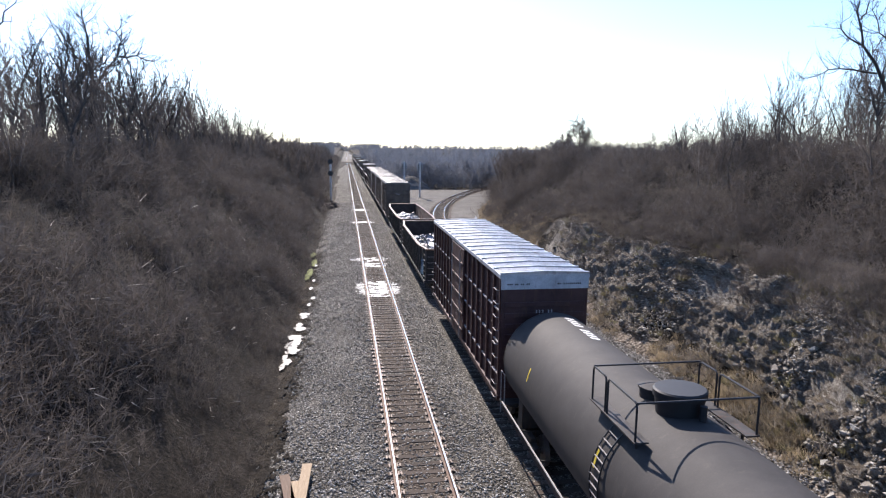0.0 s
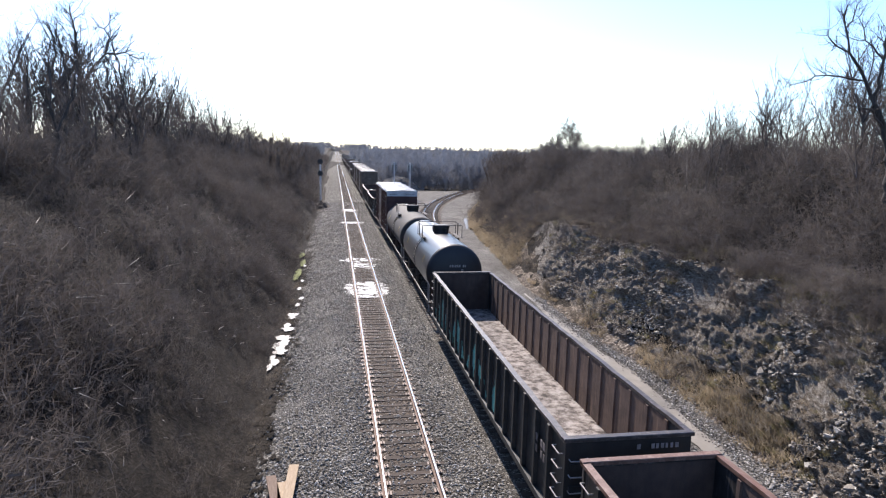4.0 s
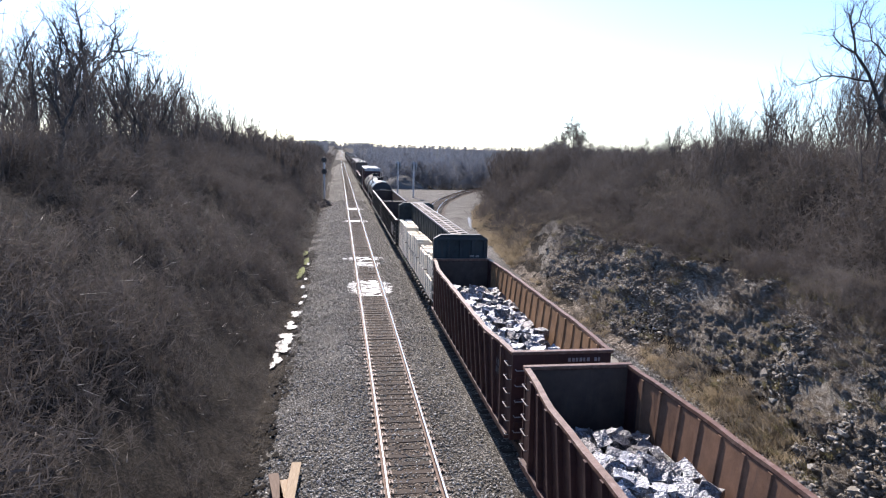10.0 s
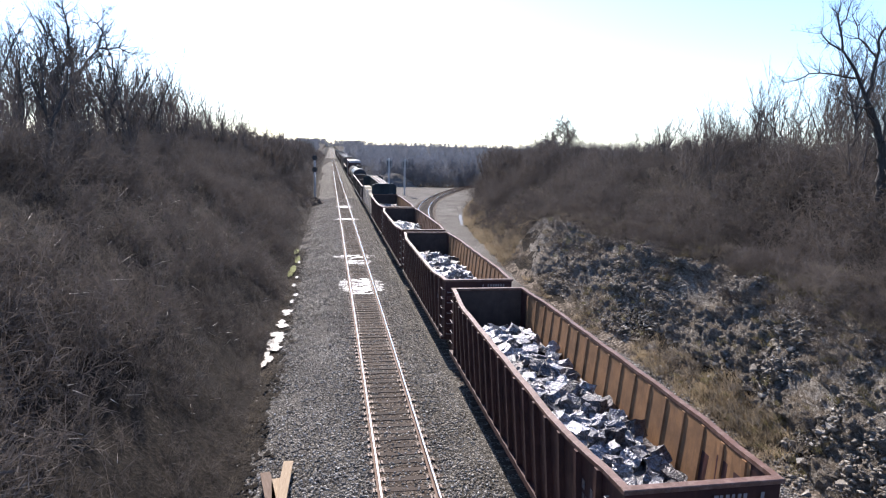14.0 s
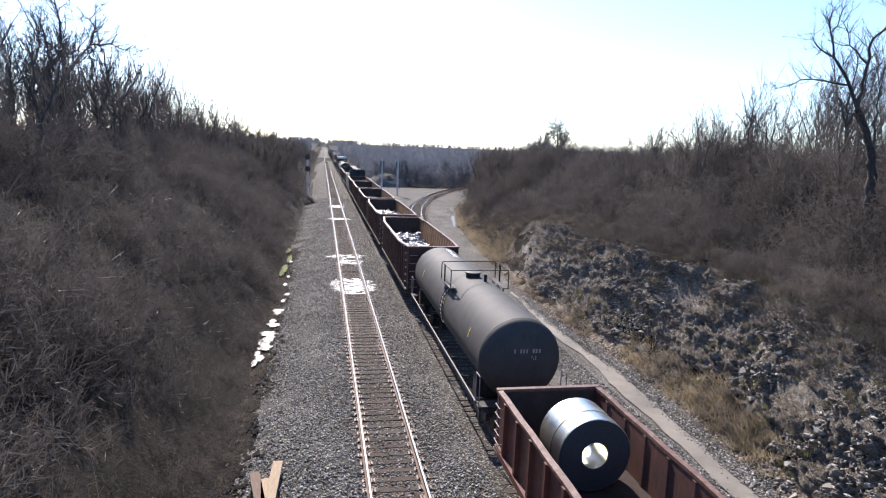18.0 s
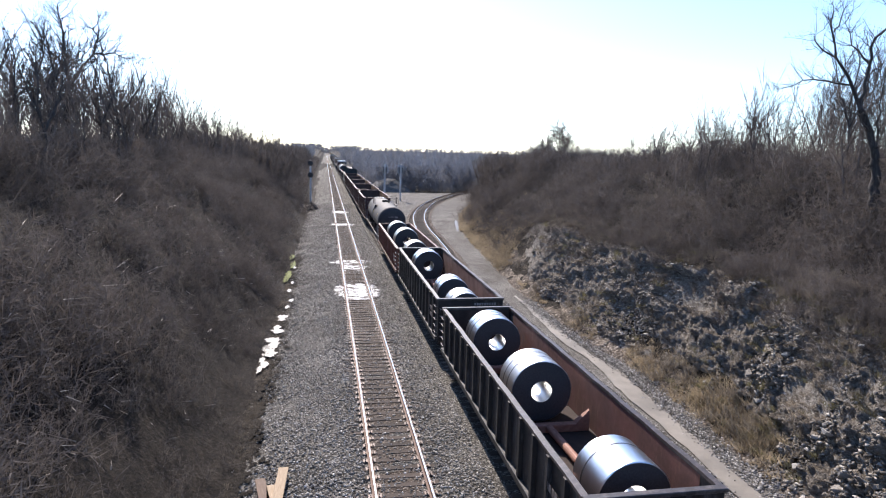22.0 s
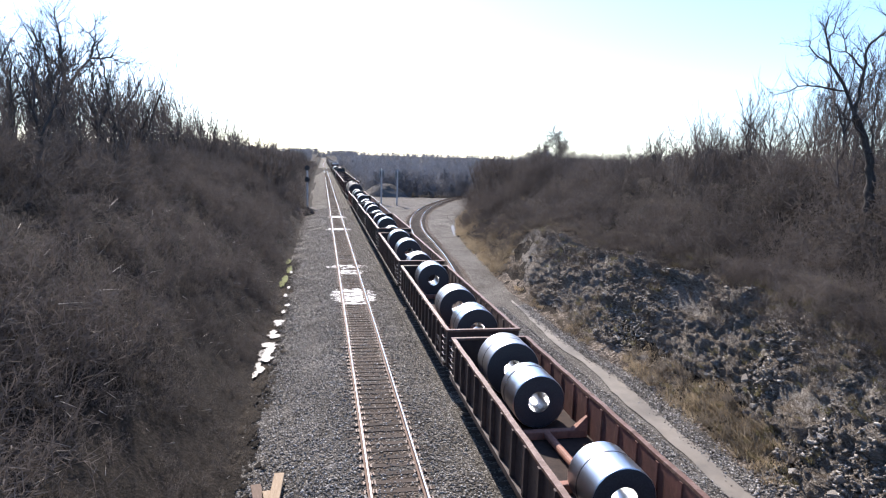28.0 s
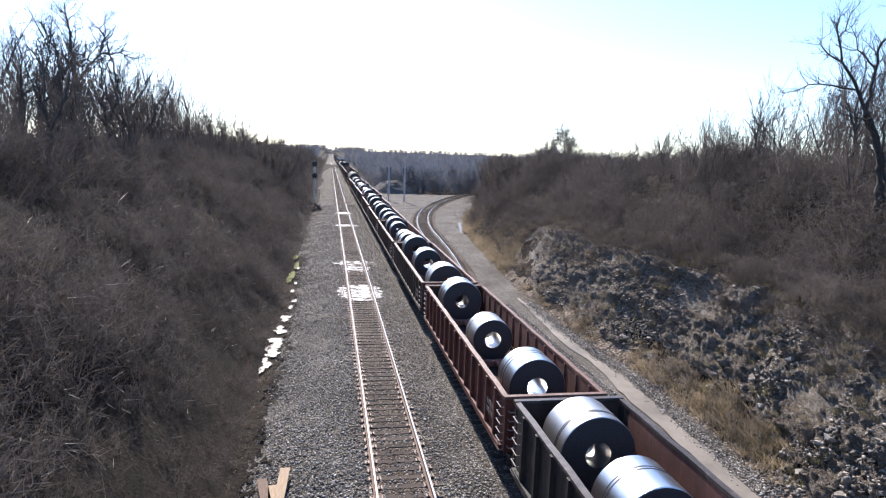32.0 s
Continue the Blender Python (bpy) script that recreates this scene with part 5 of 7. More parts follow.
def lumber_bundle(x, y, z, L, w, h, seed):
    rnd = random.Random(seed)
    b = thing("lumber_bundle", "strapped bundle of pale sawn lumber on a flatcar", "lumber", "lumber bundles")
    nx, nz = 6, 8
    bw, bh = w / nx, h / nz
    me = mesh_of("board", box(-bw / 2 + 0.004, bw / 2 - 0.004, -L / 2, L / 2, 0.003, bh - 0.003, 0.004), M_LUMBER)
    for k in range(nz):
        for i in range(nx):
            if k == nz - 1 and rnd.random() < 0.12:
                continue
            part("board", me, None, b, at=(-w / 2 + (i + 0.5) * bw + rnd.uniform(-0.006, 0.006), rnd.uniform(-0.07, 0.07) + (rnd.choice((-0.15, 0.15)) if rnd.random() < 0.12 else 0.0), k * bh - rnd.uniform(0, 0.006)))
    for yy in (-0.32, 0.02, 0.34):
        o = 0.008
        part("band", bars([(-w / 2 - o, yy * L, 0), (-w / 2 - o, yy * L, h + o), (w / 2 + o, yy * L, h + o), (w / 2 + o, yy * L, 0)], 0.012, 4), M_STRAP, b, "dark steel band")
    for yy in (-0.38, 0.38):
        part("dunnage", box(-w / 2, w / 2, yy * L - 0.05, yy * L + 0.05, -0.085, -0.002), M_LUMBER_END, b)
    ride(b, x, y, z)


# ---- make-up of the train, given by each car's middle at the start ----
def place(car, far, near):
    ride(car, TRACK2, (far + near) / 2, RAIL_Z)
    return car


# long empty mill gondolas
g = place(gondola("empty dark mill gondola car with teal graffiti", 18.5, 2.87, 1.05, M_GREENCAR, M_INNER_BROWN, M_RIM_DARK, 19, seed=2), -10.3, -28.8)
panel_paint(g, 18.5, 19, -1.474, 5, 18, 1.0, 2.35, M_TAG, 3)
panel_paint(g, 18.5, 19, -1.478, 12, 18, 1.5, 2.8, M_TAG_WHITE, 5, 0.3)
g = place(gondola("empty black mill gondola car, rusty floor", 18.7, 2.87, 1.05, M_BLACKCAR, M_INNER_BROWN, M_RIM_RUST, 19, seed=3), -29.75, -48.45)
tag_patch(g, -1.535, -7.5, -5.0, 1.2, 2.4, M_TAG_WHITE, 8)
# tank cars
place(tank_car("satin black tank car with valve housing and platform", 14.0, 4.0, 3.0, M_TANK, -0.95), 18.95, 4.95)
place(tank_car("glossy black tank car with valve housing and platform", 13.05, 4.05, 3.0, M_TANK_GLOSS, -0.7), 4.095, -8.955)
place(tank_car("dusty dark grey tank car with handrails", 15.7, 3.70, 2.68, M_TANK_GREY, -0.6, cover=False), -152.85, -168.55)
# boxcar with silver roof
place(boxcar("maroon boxcar with a pale ribbed roof", 15.3, 5.05, M_MAROON), 34.3, 19.0)
# centre beam flatcar and its lumber
place(centerbeam("dark teal-blue centre beam flatcar loaded with lumber", 19.45, 4.6), -50.2, -69.65)
rnd = random.Random(11)
yy = -50.75
for k, ln in enumerate((2.85, 3.3, 3.2, 3.3, 3.25, 2.6)):
    z = RAIL_Z + 1.13
    for tier in range(2):
        dx, dy = rnd.uniform(-0.07, 0.04), rnd.uniform(-0.10, 0.10)
        ht = (1.12, 1.08)[tier] + rnd.uniform(-0.06, 0.06) + (0, 0.05, -0.03, 0.05, -0.02, -0.06)[k]
        lumber_bundle(TRACK2 - 0.97 + dx, yy - ln / 2 + dy, z, ln - rnd.uniform(0.36, 0.60), 0.92 + rnd.uniform(-0.05, 0.03), ht - 0.09, 100 + k * 7 + tier)
        z += ht
    yy -= ln + 0.09
# five gondolas of crushed scrap
for k, mid in enumerate((-77.65, -93.9, -110.25, -126.97, -143.93)):
    place(gondola("rusty maroon high-sided gondola car full of scrap bales", 15.1, 3.32, 1.05, M_MAROON, M_INNER_TAN if k == 1 else M_INNER_RUST, M_RIM_RUST, 18, sag=0.05, seed=20 + k), mid + 7.55, mid - 7.55)
    scrap_load(15.1, 1.05, 2.35, mid, 40 + k)
# eleven gondolas of steel coils: far end, length, paint, lining, rim, height, then (distance from the far end, radius) of each coil
COIL_CARS = [
    (-170.5, 15.3, M_OXIDE, M_INNER_RED, M_RIM_RUST, 2.37, ((2.5, 0.90), (8.1, 0.95), (13.7, 0.84))),
    (-186.9, 14.8, M_BLACKCAR, M_INNER_RED, M_RIM_DARK, 2.59, ((2.55, 0.92), (10.3, 0.84), (13.2, 0.80))),
    (-202.9, 14.8, M_BLACKCAR, M_INNER_RED, M_RIM_DARK, 2.50, ((2.5, 0.92), (7.5, 0.93), (13.3, 0.84))),
    (-219.0, 14.8, M_BLACKCAR, M_INNER_RED, M_RIM_RUST, 2.65, ((1.8, 0.88), (7.7, 0.96), (12.6, 0.80))),
    (-234.6, 14.8, M_DARKBROWN, M_INNER_BROWN, M_RIM_RUST, 2.35, ((2.35, 0.93), (7.85, 0.92), (13.5, 0.84))),
    (-250.4, 14.8, M_DARKBROWN, M_INNER_BROWN, M_RIM_RUST, 2.22, ((2.6, 0.91), (9.4, 0.91), (13.1, 0.88))),
    (-266.2, 14.8, M_DARKBROWN, M_INNER_RED, M_RIM_RUST, 2.19, ((2.3, 0.91), (4.9, 0.80), (10.3, 0.75), (13.2, 0.84))),
    (-282.0, 14.8, M_DARKBROWN, M_INNER_BROWN, M_RIM_RUST, 2.24, ((1.1, 0.95), (6.6, 0.90), (13.0, 0.96))),
    (-298.0, 14.8, M_OXIDE, M_INNER_RED, M_RIM_RUST, 2.34, ((1.3, 0.95), (7.15, 0.80), (12.5, 0.90))),
    (-313.7, 14.8, M_BLACKCAR, M_INNER_RED, M_RIM_DARK, 2.60, ((1.3, 0.95), (4.2, 0.88), (12.2, 0.86))),
    (-329.6, 14.8, M_OXIDE, M_INNER_RED, M_RIM_RUST, 2.40, ((3.0, 0.90), (12.2, 0.86))),
]
for k, (far, L, pm, im, rm, top, coils) in enumerate(COIL_CARS):
    nm = {"oxide_red_paint": "oxide red", "black_car_paint": "black", "dark_brown_car_paint": "dark brown"}[pm.name]
    place(gondola(nm + " gondola car carrying steel coils", L, top, 1.05, pm, im, rm, 14, inner_ribs=(rm is not M_RIM_DARK), seed=50 + k, floor_m=M_COIL_FLOOR), far, far - L)
    for i, (d, r) in enumerate(coils):
        coil(r, 1.3, M_COIL_AGED if k == 0 else M_COIL if (k + i) % 3 else M_COIL_DULL, TRACK2 + 0.02, far - d, RAIL_Z + 1.10 + r, 70 + k * 5 + i)
    for a, b in zip(coils, coils[1:]):
        if b[0] - a[0] > 3.4 and k > 0:
            chock(far - (a[0] + b[0]) / 2, RAIL_Z + 1.06, b[0] - a[0])
# cars ahead: two scrap gondolas, then boxcars and others towards the head of the train
for k, far in enumerate((53.2, 70.0)):
    gg = place(gondola("grimy dark gondola car full of scrap", 15.6, 2.85, 1.05, M_GREENCAR, M_INNER_BROWN, M_RIM_RUST, 14, sag=0.05, seed=80 + k), far, far - 15.6)
    scrap_load(15.6, 1.05, 1.95, far - 7.8, 90 + k)
    if k == 0:
        tag_patch(gg, -1.545, -7.2, -5.6, 1.0, 2.2, M_TAG_BLUE, 9)
far = 92.0
first = boxcar("tan-brown boxcar with a dull grey roof", 15.6, 4.85, M_TAN, M_ROOF_DULL, posts=14)
place(first, far, far - 15.6)
for k in range(2):
    far += 16.9
    ob = copy_thing(first, Matrix.Translation((TRACK2, far - 7.8, RAIL_Z)))
    MOVERS.append((ob, TRACK2, far - 7.8, RAIL_Z))
plain_box = boxcar("brown boxcar far ahead in the train", 15.6, 4.85, M_TAN, M_ROOF_DULL, posts=7, door=False)
far += 16.9
place(plain_box, far, far - 15.6)
lead = gondola("dark gondola car far ahead in the train", 15.6, 2.9, 1.05, M_DARKBROWN, M_INNER_BROWN, M_RIM_DARK, 6, seed=99, inner_ribs=False, number=False)
far += 16.9
place(lead, far, far - 15.6)
for k in range(16):
    far += 16.9
    src = plain_box if k % 3 == 0 else lead
    ob = copy_thing(src, Matrix.Translation((TRACK2, far - 7.8, RAIL_Z)))
    MOVERS.append((ob, TRACK2, far - 7.8, RAIL_Z))

# ---- trackside things ----
def signal_mast(x, y, h, heads, label, disc=False):
    s = thing("railway_signal", label, "signal", at=pose(x, y, ground_z(x, y) + 0.25))
    part("foundation", box(-0.35, 0.35, -0.35, 0.35, -0.4, 0.05, 0.02), M_GRAVEL, s)
    part("mast", rod(bmesh.new(), (0, 0, 0.05), (0, 0, h), 0.12, 10), M_SIGNAL, s)
    for hx, hz in heads:
        if disc:
            hd = part("signal_head", rod(bmesh.new(), (hx, -0.24, hz), (hx, -0.14, hz), 0.48, 24), M_SIGNAL_BLACK, s, "round black signal head")
        else:
            hd = part("signal_head", box(hx - 0.20, hx + 0.20, -0.24, -0.12, hz - 0.75, hz + 0.75, 0.03), M_SIGNAL_GREY, s, "grey signal head with dark hoods")
        for k in (0.0,) if disc else (-0.36, 0.0, 0.36):
            part("hood", rod(bmesh.new(), (hx, -0.2, hz + k), (hx, -0.42, hz + k - 0.02), 0.12, 10), M_SIGNAL_BLACK, hd)
    bm = bmesh.new()
    for k in range(int(h / 0.35)):
        rod(bm, (-0.2, 0.14, 0.4 + k * 0.35), (0.2, 0.14, 0.4 + k * 0.35), 0.015, 5)
    for sx in (-0.2, 0.2):
        rod(bm, (sx, 0.14, 0.2), (sx, 0.14, h - 0.2), 0.02, 5)
    part("ladder", bm, M_SIGNAL, s)
    return s


signal_mast(9.4, 124.9, 6.9, ((-0.30, 5.9), (0.30, 5.9)), "tall grey signal mast with paired black heads")
signal_mast(12.1, 121.3, 6.9, ((-0.30, 5.9), (0.30, 5.9)), "tall grey signal mast with paired black heads")
signal_mast(-4.7, 117.7, 7.6, ((0.0, 7.1), (0.0, 5.0)), "tall signal mast with round black heads", True)

for i, (x, y, rz, L, m_) in enumerate(((-3.30, 16.3, -2.0, 2.7, M_PLANK), (-3.62, 15.9, 11.0, 2.6, M_PLANK_DARK), (-3.42, 15.6, 5.0, 2.4, M_PLANK))):
    p = part("plank", box(-0.14, 0.14, -L / 2, L / 2, 0, 0.05, 0.006), m_, at=pose(x, y, -0.12 + 0.055 * (i == 0) + 0.02, 0, 0, rz))
    tagged(p, "weathered loose plank lying on the ballast", "plank", "loose planks")

# dark dirt mound and rubble by the left signal
def heap(name, label, cx, cy, rx, ry, h, mat, seed, bump_a=0.3, n=26):
    """A rounded heap with a lumpy surface."""
    bm = bmesh.new()
    rows = []
    for j in range(n + 1):
        f = j / n
        row = []
        for i in range(2 * n):
            a = math.pi * i / n
            q = 1 + 0.22 * noise.noise(Vector((math.cos(a) * 1.5, math.sin(a) * 1.5, seed)))
            x, y = cx + rx * q * f * math.cos(a), cy + ry * q * f * math.sin(a)
            z = h * (1 - f * f) ** 1.3 + bump_a * fbm(x, y, 1.1, seed) * (1 - f ** 4)
            row.append(bm.verts.new((x, y, max(z, 0.0) + ground_z(x, y) - 0.05)))
        rows.append(row)
    for a, b in zip(rows, rows[1:]):
        for i in range(2 * n):
            k = (i + 1) % (2 * n)
            bm.faces.new((a[i], a[k], b[k], b[i]))
    bmesh.ops.remove_doubles(bm, verts=bm.verts[:], dist=0.001)
    return tagged(part(name, bm, mat, smooth=True), label, "mound", kind="structure")


heap("dirt_mound", "grey mound of gravel and dirt", 12.6, 150, 7.0, 5, 3.3, M_GRAVEL, 77)
heap("rubble_pile", "low pile of dark rubble beside the track", -4.6, 104, 2.3, 4.0, 0.7, M_BALLAST_BROWN, 79, 0.7, 24)


# ---- rock cut ----
def rock_meshes(n, seed):
    """Angular broken stones: cut boxes with knocked-off corners."""
    rnd = random.Random(seed)
    out = []
    for k in range(n):
        bm = bmesh.new()
        bmesh.ops.create_cube(bm, size=1.0)
        for v in list(bm.verts):
            v.co += Vector((rnd.uniform(-0.28, 0.28), rnd.uniform(-0.28, 0.28), rnd.uniform(-0.22, 0.22)))
        pts = []
        hull = bmesh.new()
        for v in bm.verts:
            for _ in range(2):
                pts.append(hull.verts.new(v.co + Vector((rnd.uniform(-0.2, 0.2), rnd.uniform(-0.2, 0.2), rnd.uniform(-0.12, 0.12)))))
        bm.free()
        bmesh.ops.convex_hull(hull, input=hull.verts[:])
        for v in [v for v in hull.verts if not v.link_faces]:
            hull.verts.remove(v)
        sx, sy, sz = rnd.uniform(0.6, 1.0), rnd.uniform(0.8, 1.5), rnd.uniform(0.35, 0.7)
        for v in hull.verts:
            v.co = Vector((v.co.x * sx, v.co.y * sy, v.co.z * sz))
        bmesh.ops.triangulate(hull, faces=hull.faces[:])
        out.append(mesh_of("stone", hull, M_RUBBLE))
    return out


def rock_out(y, z):
    """How far the face at (y, z) stands proud: blocks in uneven beds, undercut ledges, crumbled grain."""
    zb = z + 0.35 * noise.noise(Vector((y * 0.18, 0, 3.3))) + 0.10 * noise.noise(Vector((y * 0.9, z, 6.1)))
    o = 0.0
    for s, bed, a in ((0.22, 0.95, 0.22), (0.75, 0.38, 0.14), (2.1, 0.19, 0.15), (4.6, 0.10, 0.14)):
        l = math.floor(zb / bed)
        o += a * (noise.cell(Vector((y * s + l * 0.37 + 40, l + 20.5, s * 10))) - 0.5)
    o -= 0.55 * smooth01(0.32, 0.55, noise.noise(Vector((y * 0.16 + 3.0, zb * 0.9, 9.0))))
    return o + 0.26 * noise.noise(Vector((y * 0.35, z * 0.8, 5.0))) + 0.08 * noise.noise(Vector((y * 2.2, z * 4, 8.0))) + 0.12 * noise.noise(Vector((y * 6.5, z * 8, 2.0))) + 0.11 * noise.noise(Vector((y * 13, z * 15, 4.0)))


def rock_point(y, e):
    """The face at y, e metres in from the edge of the road; it sinks into the bank at its rims."""
    r = road_right(y) + 0.1
    lo, hi = 1.12 + 0.30 * fbm(2, y, 0.3, 51), 3.25 + 0.5 * fbm(9, y, 0.25, 52)
    z = ground_z(r + e, y)
    k = max(0.0, min(1.0, (e - lo + 0.15) / 0.3, (hi + 0.3 - e) / 0.4)) * (1 - smooth01(35, 48, y))
    cover = smooth01(0.10, 0.40, noise.noise(Vector((y * 0.20, z * 0.45, 17.0))))
    out = max(0.04, 0.42 + 0.75 * rock_out(y, z)) * (1 - 0.35 * cover)
    return r + e - (out * 0.9 + 0.02) * k, y, z + 0.38 * out * k + 0.06 * k - 0.05 * (1 - k)


def rock_cut():
    rnd = random.Random(31)
    ys = np.arange(7, 50, 0.068)
    es = np.concatenate([np.arange(0.8, 1.3, 0.06), np.arange(1.3, 3.05, 0.034), np.arange(3.05, 4.1, 0.08)])
    nE = len(es)
    verts = [rock_point(y, e) for y in ys for e in es]
    idx = np.arange(len(verts)).reshape(len(ys), nE)
    a, b, c, d = idx[:-1, :-1].ravel(), idx[:-1, 1:].ravel(), idx[1:, 1:].ravel(), idx[1:, :-1].ravel()
    tri = np.concatenate([np.stack([a, c, b], 1), np.stack([a, d, c], 1)])
    bm = array_mesh("rock_face", verts, tri, M_ROCK)
    face = tagged(part("rock_face", bm, M_ROCK), "weathered grey limestone face of the cutting", "rock face", kind="structure")
    kinds = rock_meshes(10, 33)
    verts, tris, base = [], [], 0
    arrs = [(np.array([tuple(p.co) for p in me.vertices]), np.array([tuple(p.vertices) for p in me.polygons])) for me in kinds]
    count = 0
    for i in range(18000):
        y = rnd.uniform(8, 46) if i % 3 else rnd.uniform(9, 28)
        e = rnd.uniform(0.1, 2.0) if i % 3 == 0 else rnd.uniform(1.0, 3.3)
        if fbm(e, y, 0.35, 61) < -0.15 + 0.5 * smooth01(34, 46, y) + 0.25 * smooth01(2.2, 3.3, e):
            continue
        x, y, z = rock_point(y, e)
        z = max(z, ground_z(x, y) + 0.02)
        s = 0.035 + (0.18 if i < 700 else 0.08) * rnd.random() ** 2.2
        m = pose(x - rnd.uniform(-0.03, 0.06), y, z + rnd.uniform(0.0, 0.06), rnd.uniform(-30, 30), rnd.uniform(-20, 45), rnd.uniform(0, 360)) @ Matrix.Scale(s, 4)
        k = rnd.randrange(len(kinds))
        if y < 30 and s > 0.10 and count < 160:
            part("stone", kinds[k], None, face, at=m)
            count += 1
        else:
            v, f = arrs[k]
            mm = np.array(m)
            verts.append(v @ mm[:3, :3].T + mm[:3, 3])
            tris.append(f + base)
            base += len(v)
    tagged(new("loose_stones", array_mesh("loose_stones", np.concatenate(verts), np.concatenate(tris), M_RUBBLE)), "broken grey stones scattered over the rock face", "stones", kind="stuff")


rock_cut()


# ---- bare trees and brush ----
def frame_of(d):
    """Two unit vectors square to each row of d."""
    d = d / np.linalg.norm(d, axis=1, keepdims=True)
    ref = np.where(np.abs(d[:, 2:3]) > 0.9, np.array([[1.0, 0, 0]]), np.array([[0, 0, 1.0]]))
    a = np.cross(d, ref)
    a /= np.linalg.norm(a, axis=1, keepdims=True)
    return a, np.cross(d, a)


def sticks(P, Q, r0, r1, n=3):
    """Tapered n-sided sticks from P to Q; a row with r1 = 0 still closes to a near point."""
    P, Q = np.asarray(P, float), np.asarray(Q, float)
    a, b = frame_of(Q - P)
    ang = np.arange(n) * 2 * np.pi / n
    ring = np.cos(ang)[None, :, None] * a[:, None, :] + np.sin(ang)[None, :, None] * b[:, None, :]
    V = np.concatenate([P[:, None, :] + ring * np.asarray(r0)[:, None, None], Q[:, None, :] + ring * np.asarray(r1)[:, None, None]], axis=1)
    tris = []
    for i in range(n):
        j = (i + 1) % n
        tris += [(i, j, n + j), (i, n + j, n + i)]
    T = np.array(tris)[None] + (np.arange(len(P)) * 2 * n)[:, None, None]
    return V.reshape(-1, 3), T.reshape(-1, 3)


def spikes(P, Q, r0):
    """Three-sided spikes from P to the point Q."""
    P, Q = np.asarray(P, float), np.asarray(Q, float)
    a, b = frame_of(Q - P)
    ang = np.arange(3) * 2 * np.pi / 3
    ring = np.cos(ang)[None, :, None] * a[:, None, :] + np.sin(ang)[None, :, None] * b[:, None, :]
    V = np.concatenate([P[:, None, :] + ring * np.asarray(r0)[:, None, None], Q[:, None, :]], axis=1)
    T = np.array([(0, 1, 3), (1, 2, 3), (2, 0, 3)])[None] + (np.arange(len(P)) * 4)[:, None, None]
    return V.reshape(-1, 3), T.reshape(-1, 3)


def slivers(P, Q, r, rng):
    """Hair-thin twigs, one sliver each."""
    P, Q = np.asarray(P, float), np.asarray(Q, float)
    side = np.cross(Q - P, rng.normal(0, 1, P.shape))
    side *= (r / np.maximum(1e-6, np.linalg.norm(side, axis=1)))[:, None]
    V = np.stack([P - side, P + side, Q], axis=1).reshape(-1, 3)
    return V, np.arange(len(V)).reshape(-1, 3)


def both(a, b):
    return np.concatenate([a[0], b[0]]), np.concatenate([a[1], b[1] + len(a[0])])


def grow(rng, start, direction, length, r0, segs, wander, lift):
    """A wandering branch: points and radii."""
    pts, rad = [np.array(start, float)], [r0]
    d = np.array(direction, float)
    for k in range(segs):
        d = d + rng.normal(0, wander, 3) + np.array([0, 0, lift])
        d /= np.linalg.norm(d)
        pts.append(pts[-1] + d * length / segs)
        rad.append(r0 * (1 - 0.8 * (k + 1) / segs))
    return pts, rad


def turned(rng, d, spread):
    a, b = frame_of(np.array([d]))
    f = rng.uniform(0, 2 * np.pi)
    side = a[0] * np.cos(f) + b[0] * np.sin(f)
    v = d * np.cos(spread) + side * np.sin(spread)
    return v / np.linalg.norm(v)


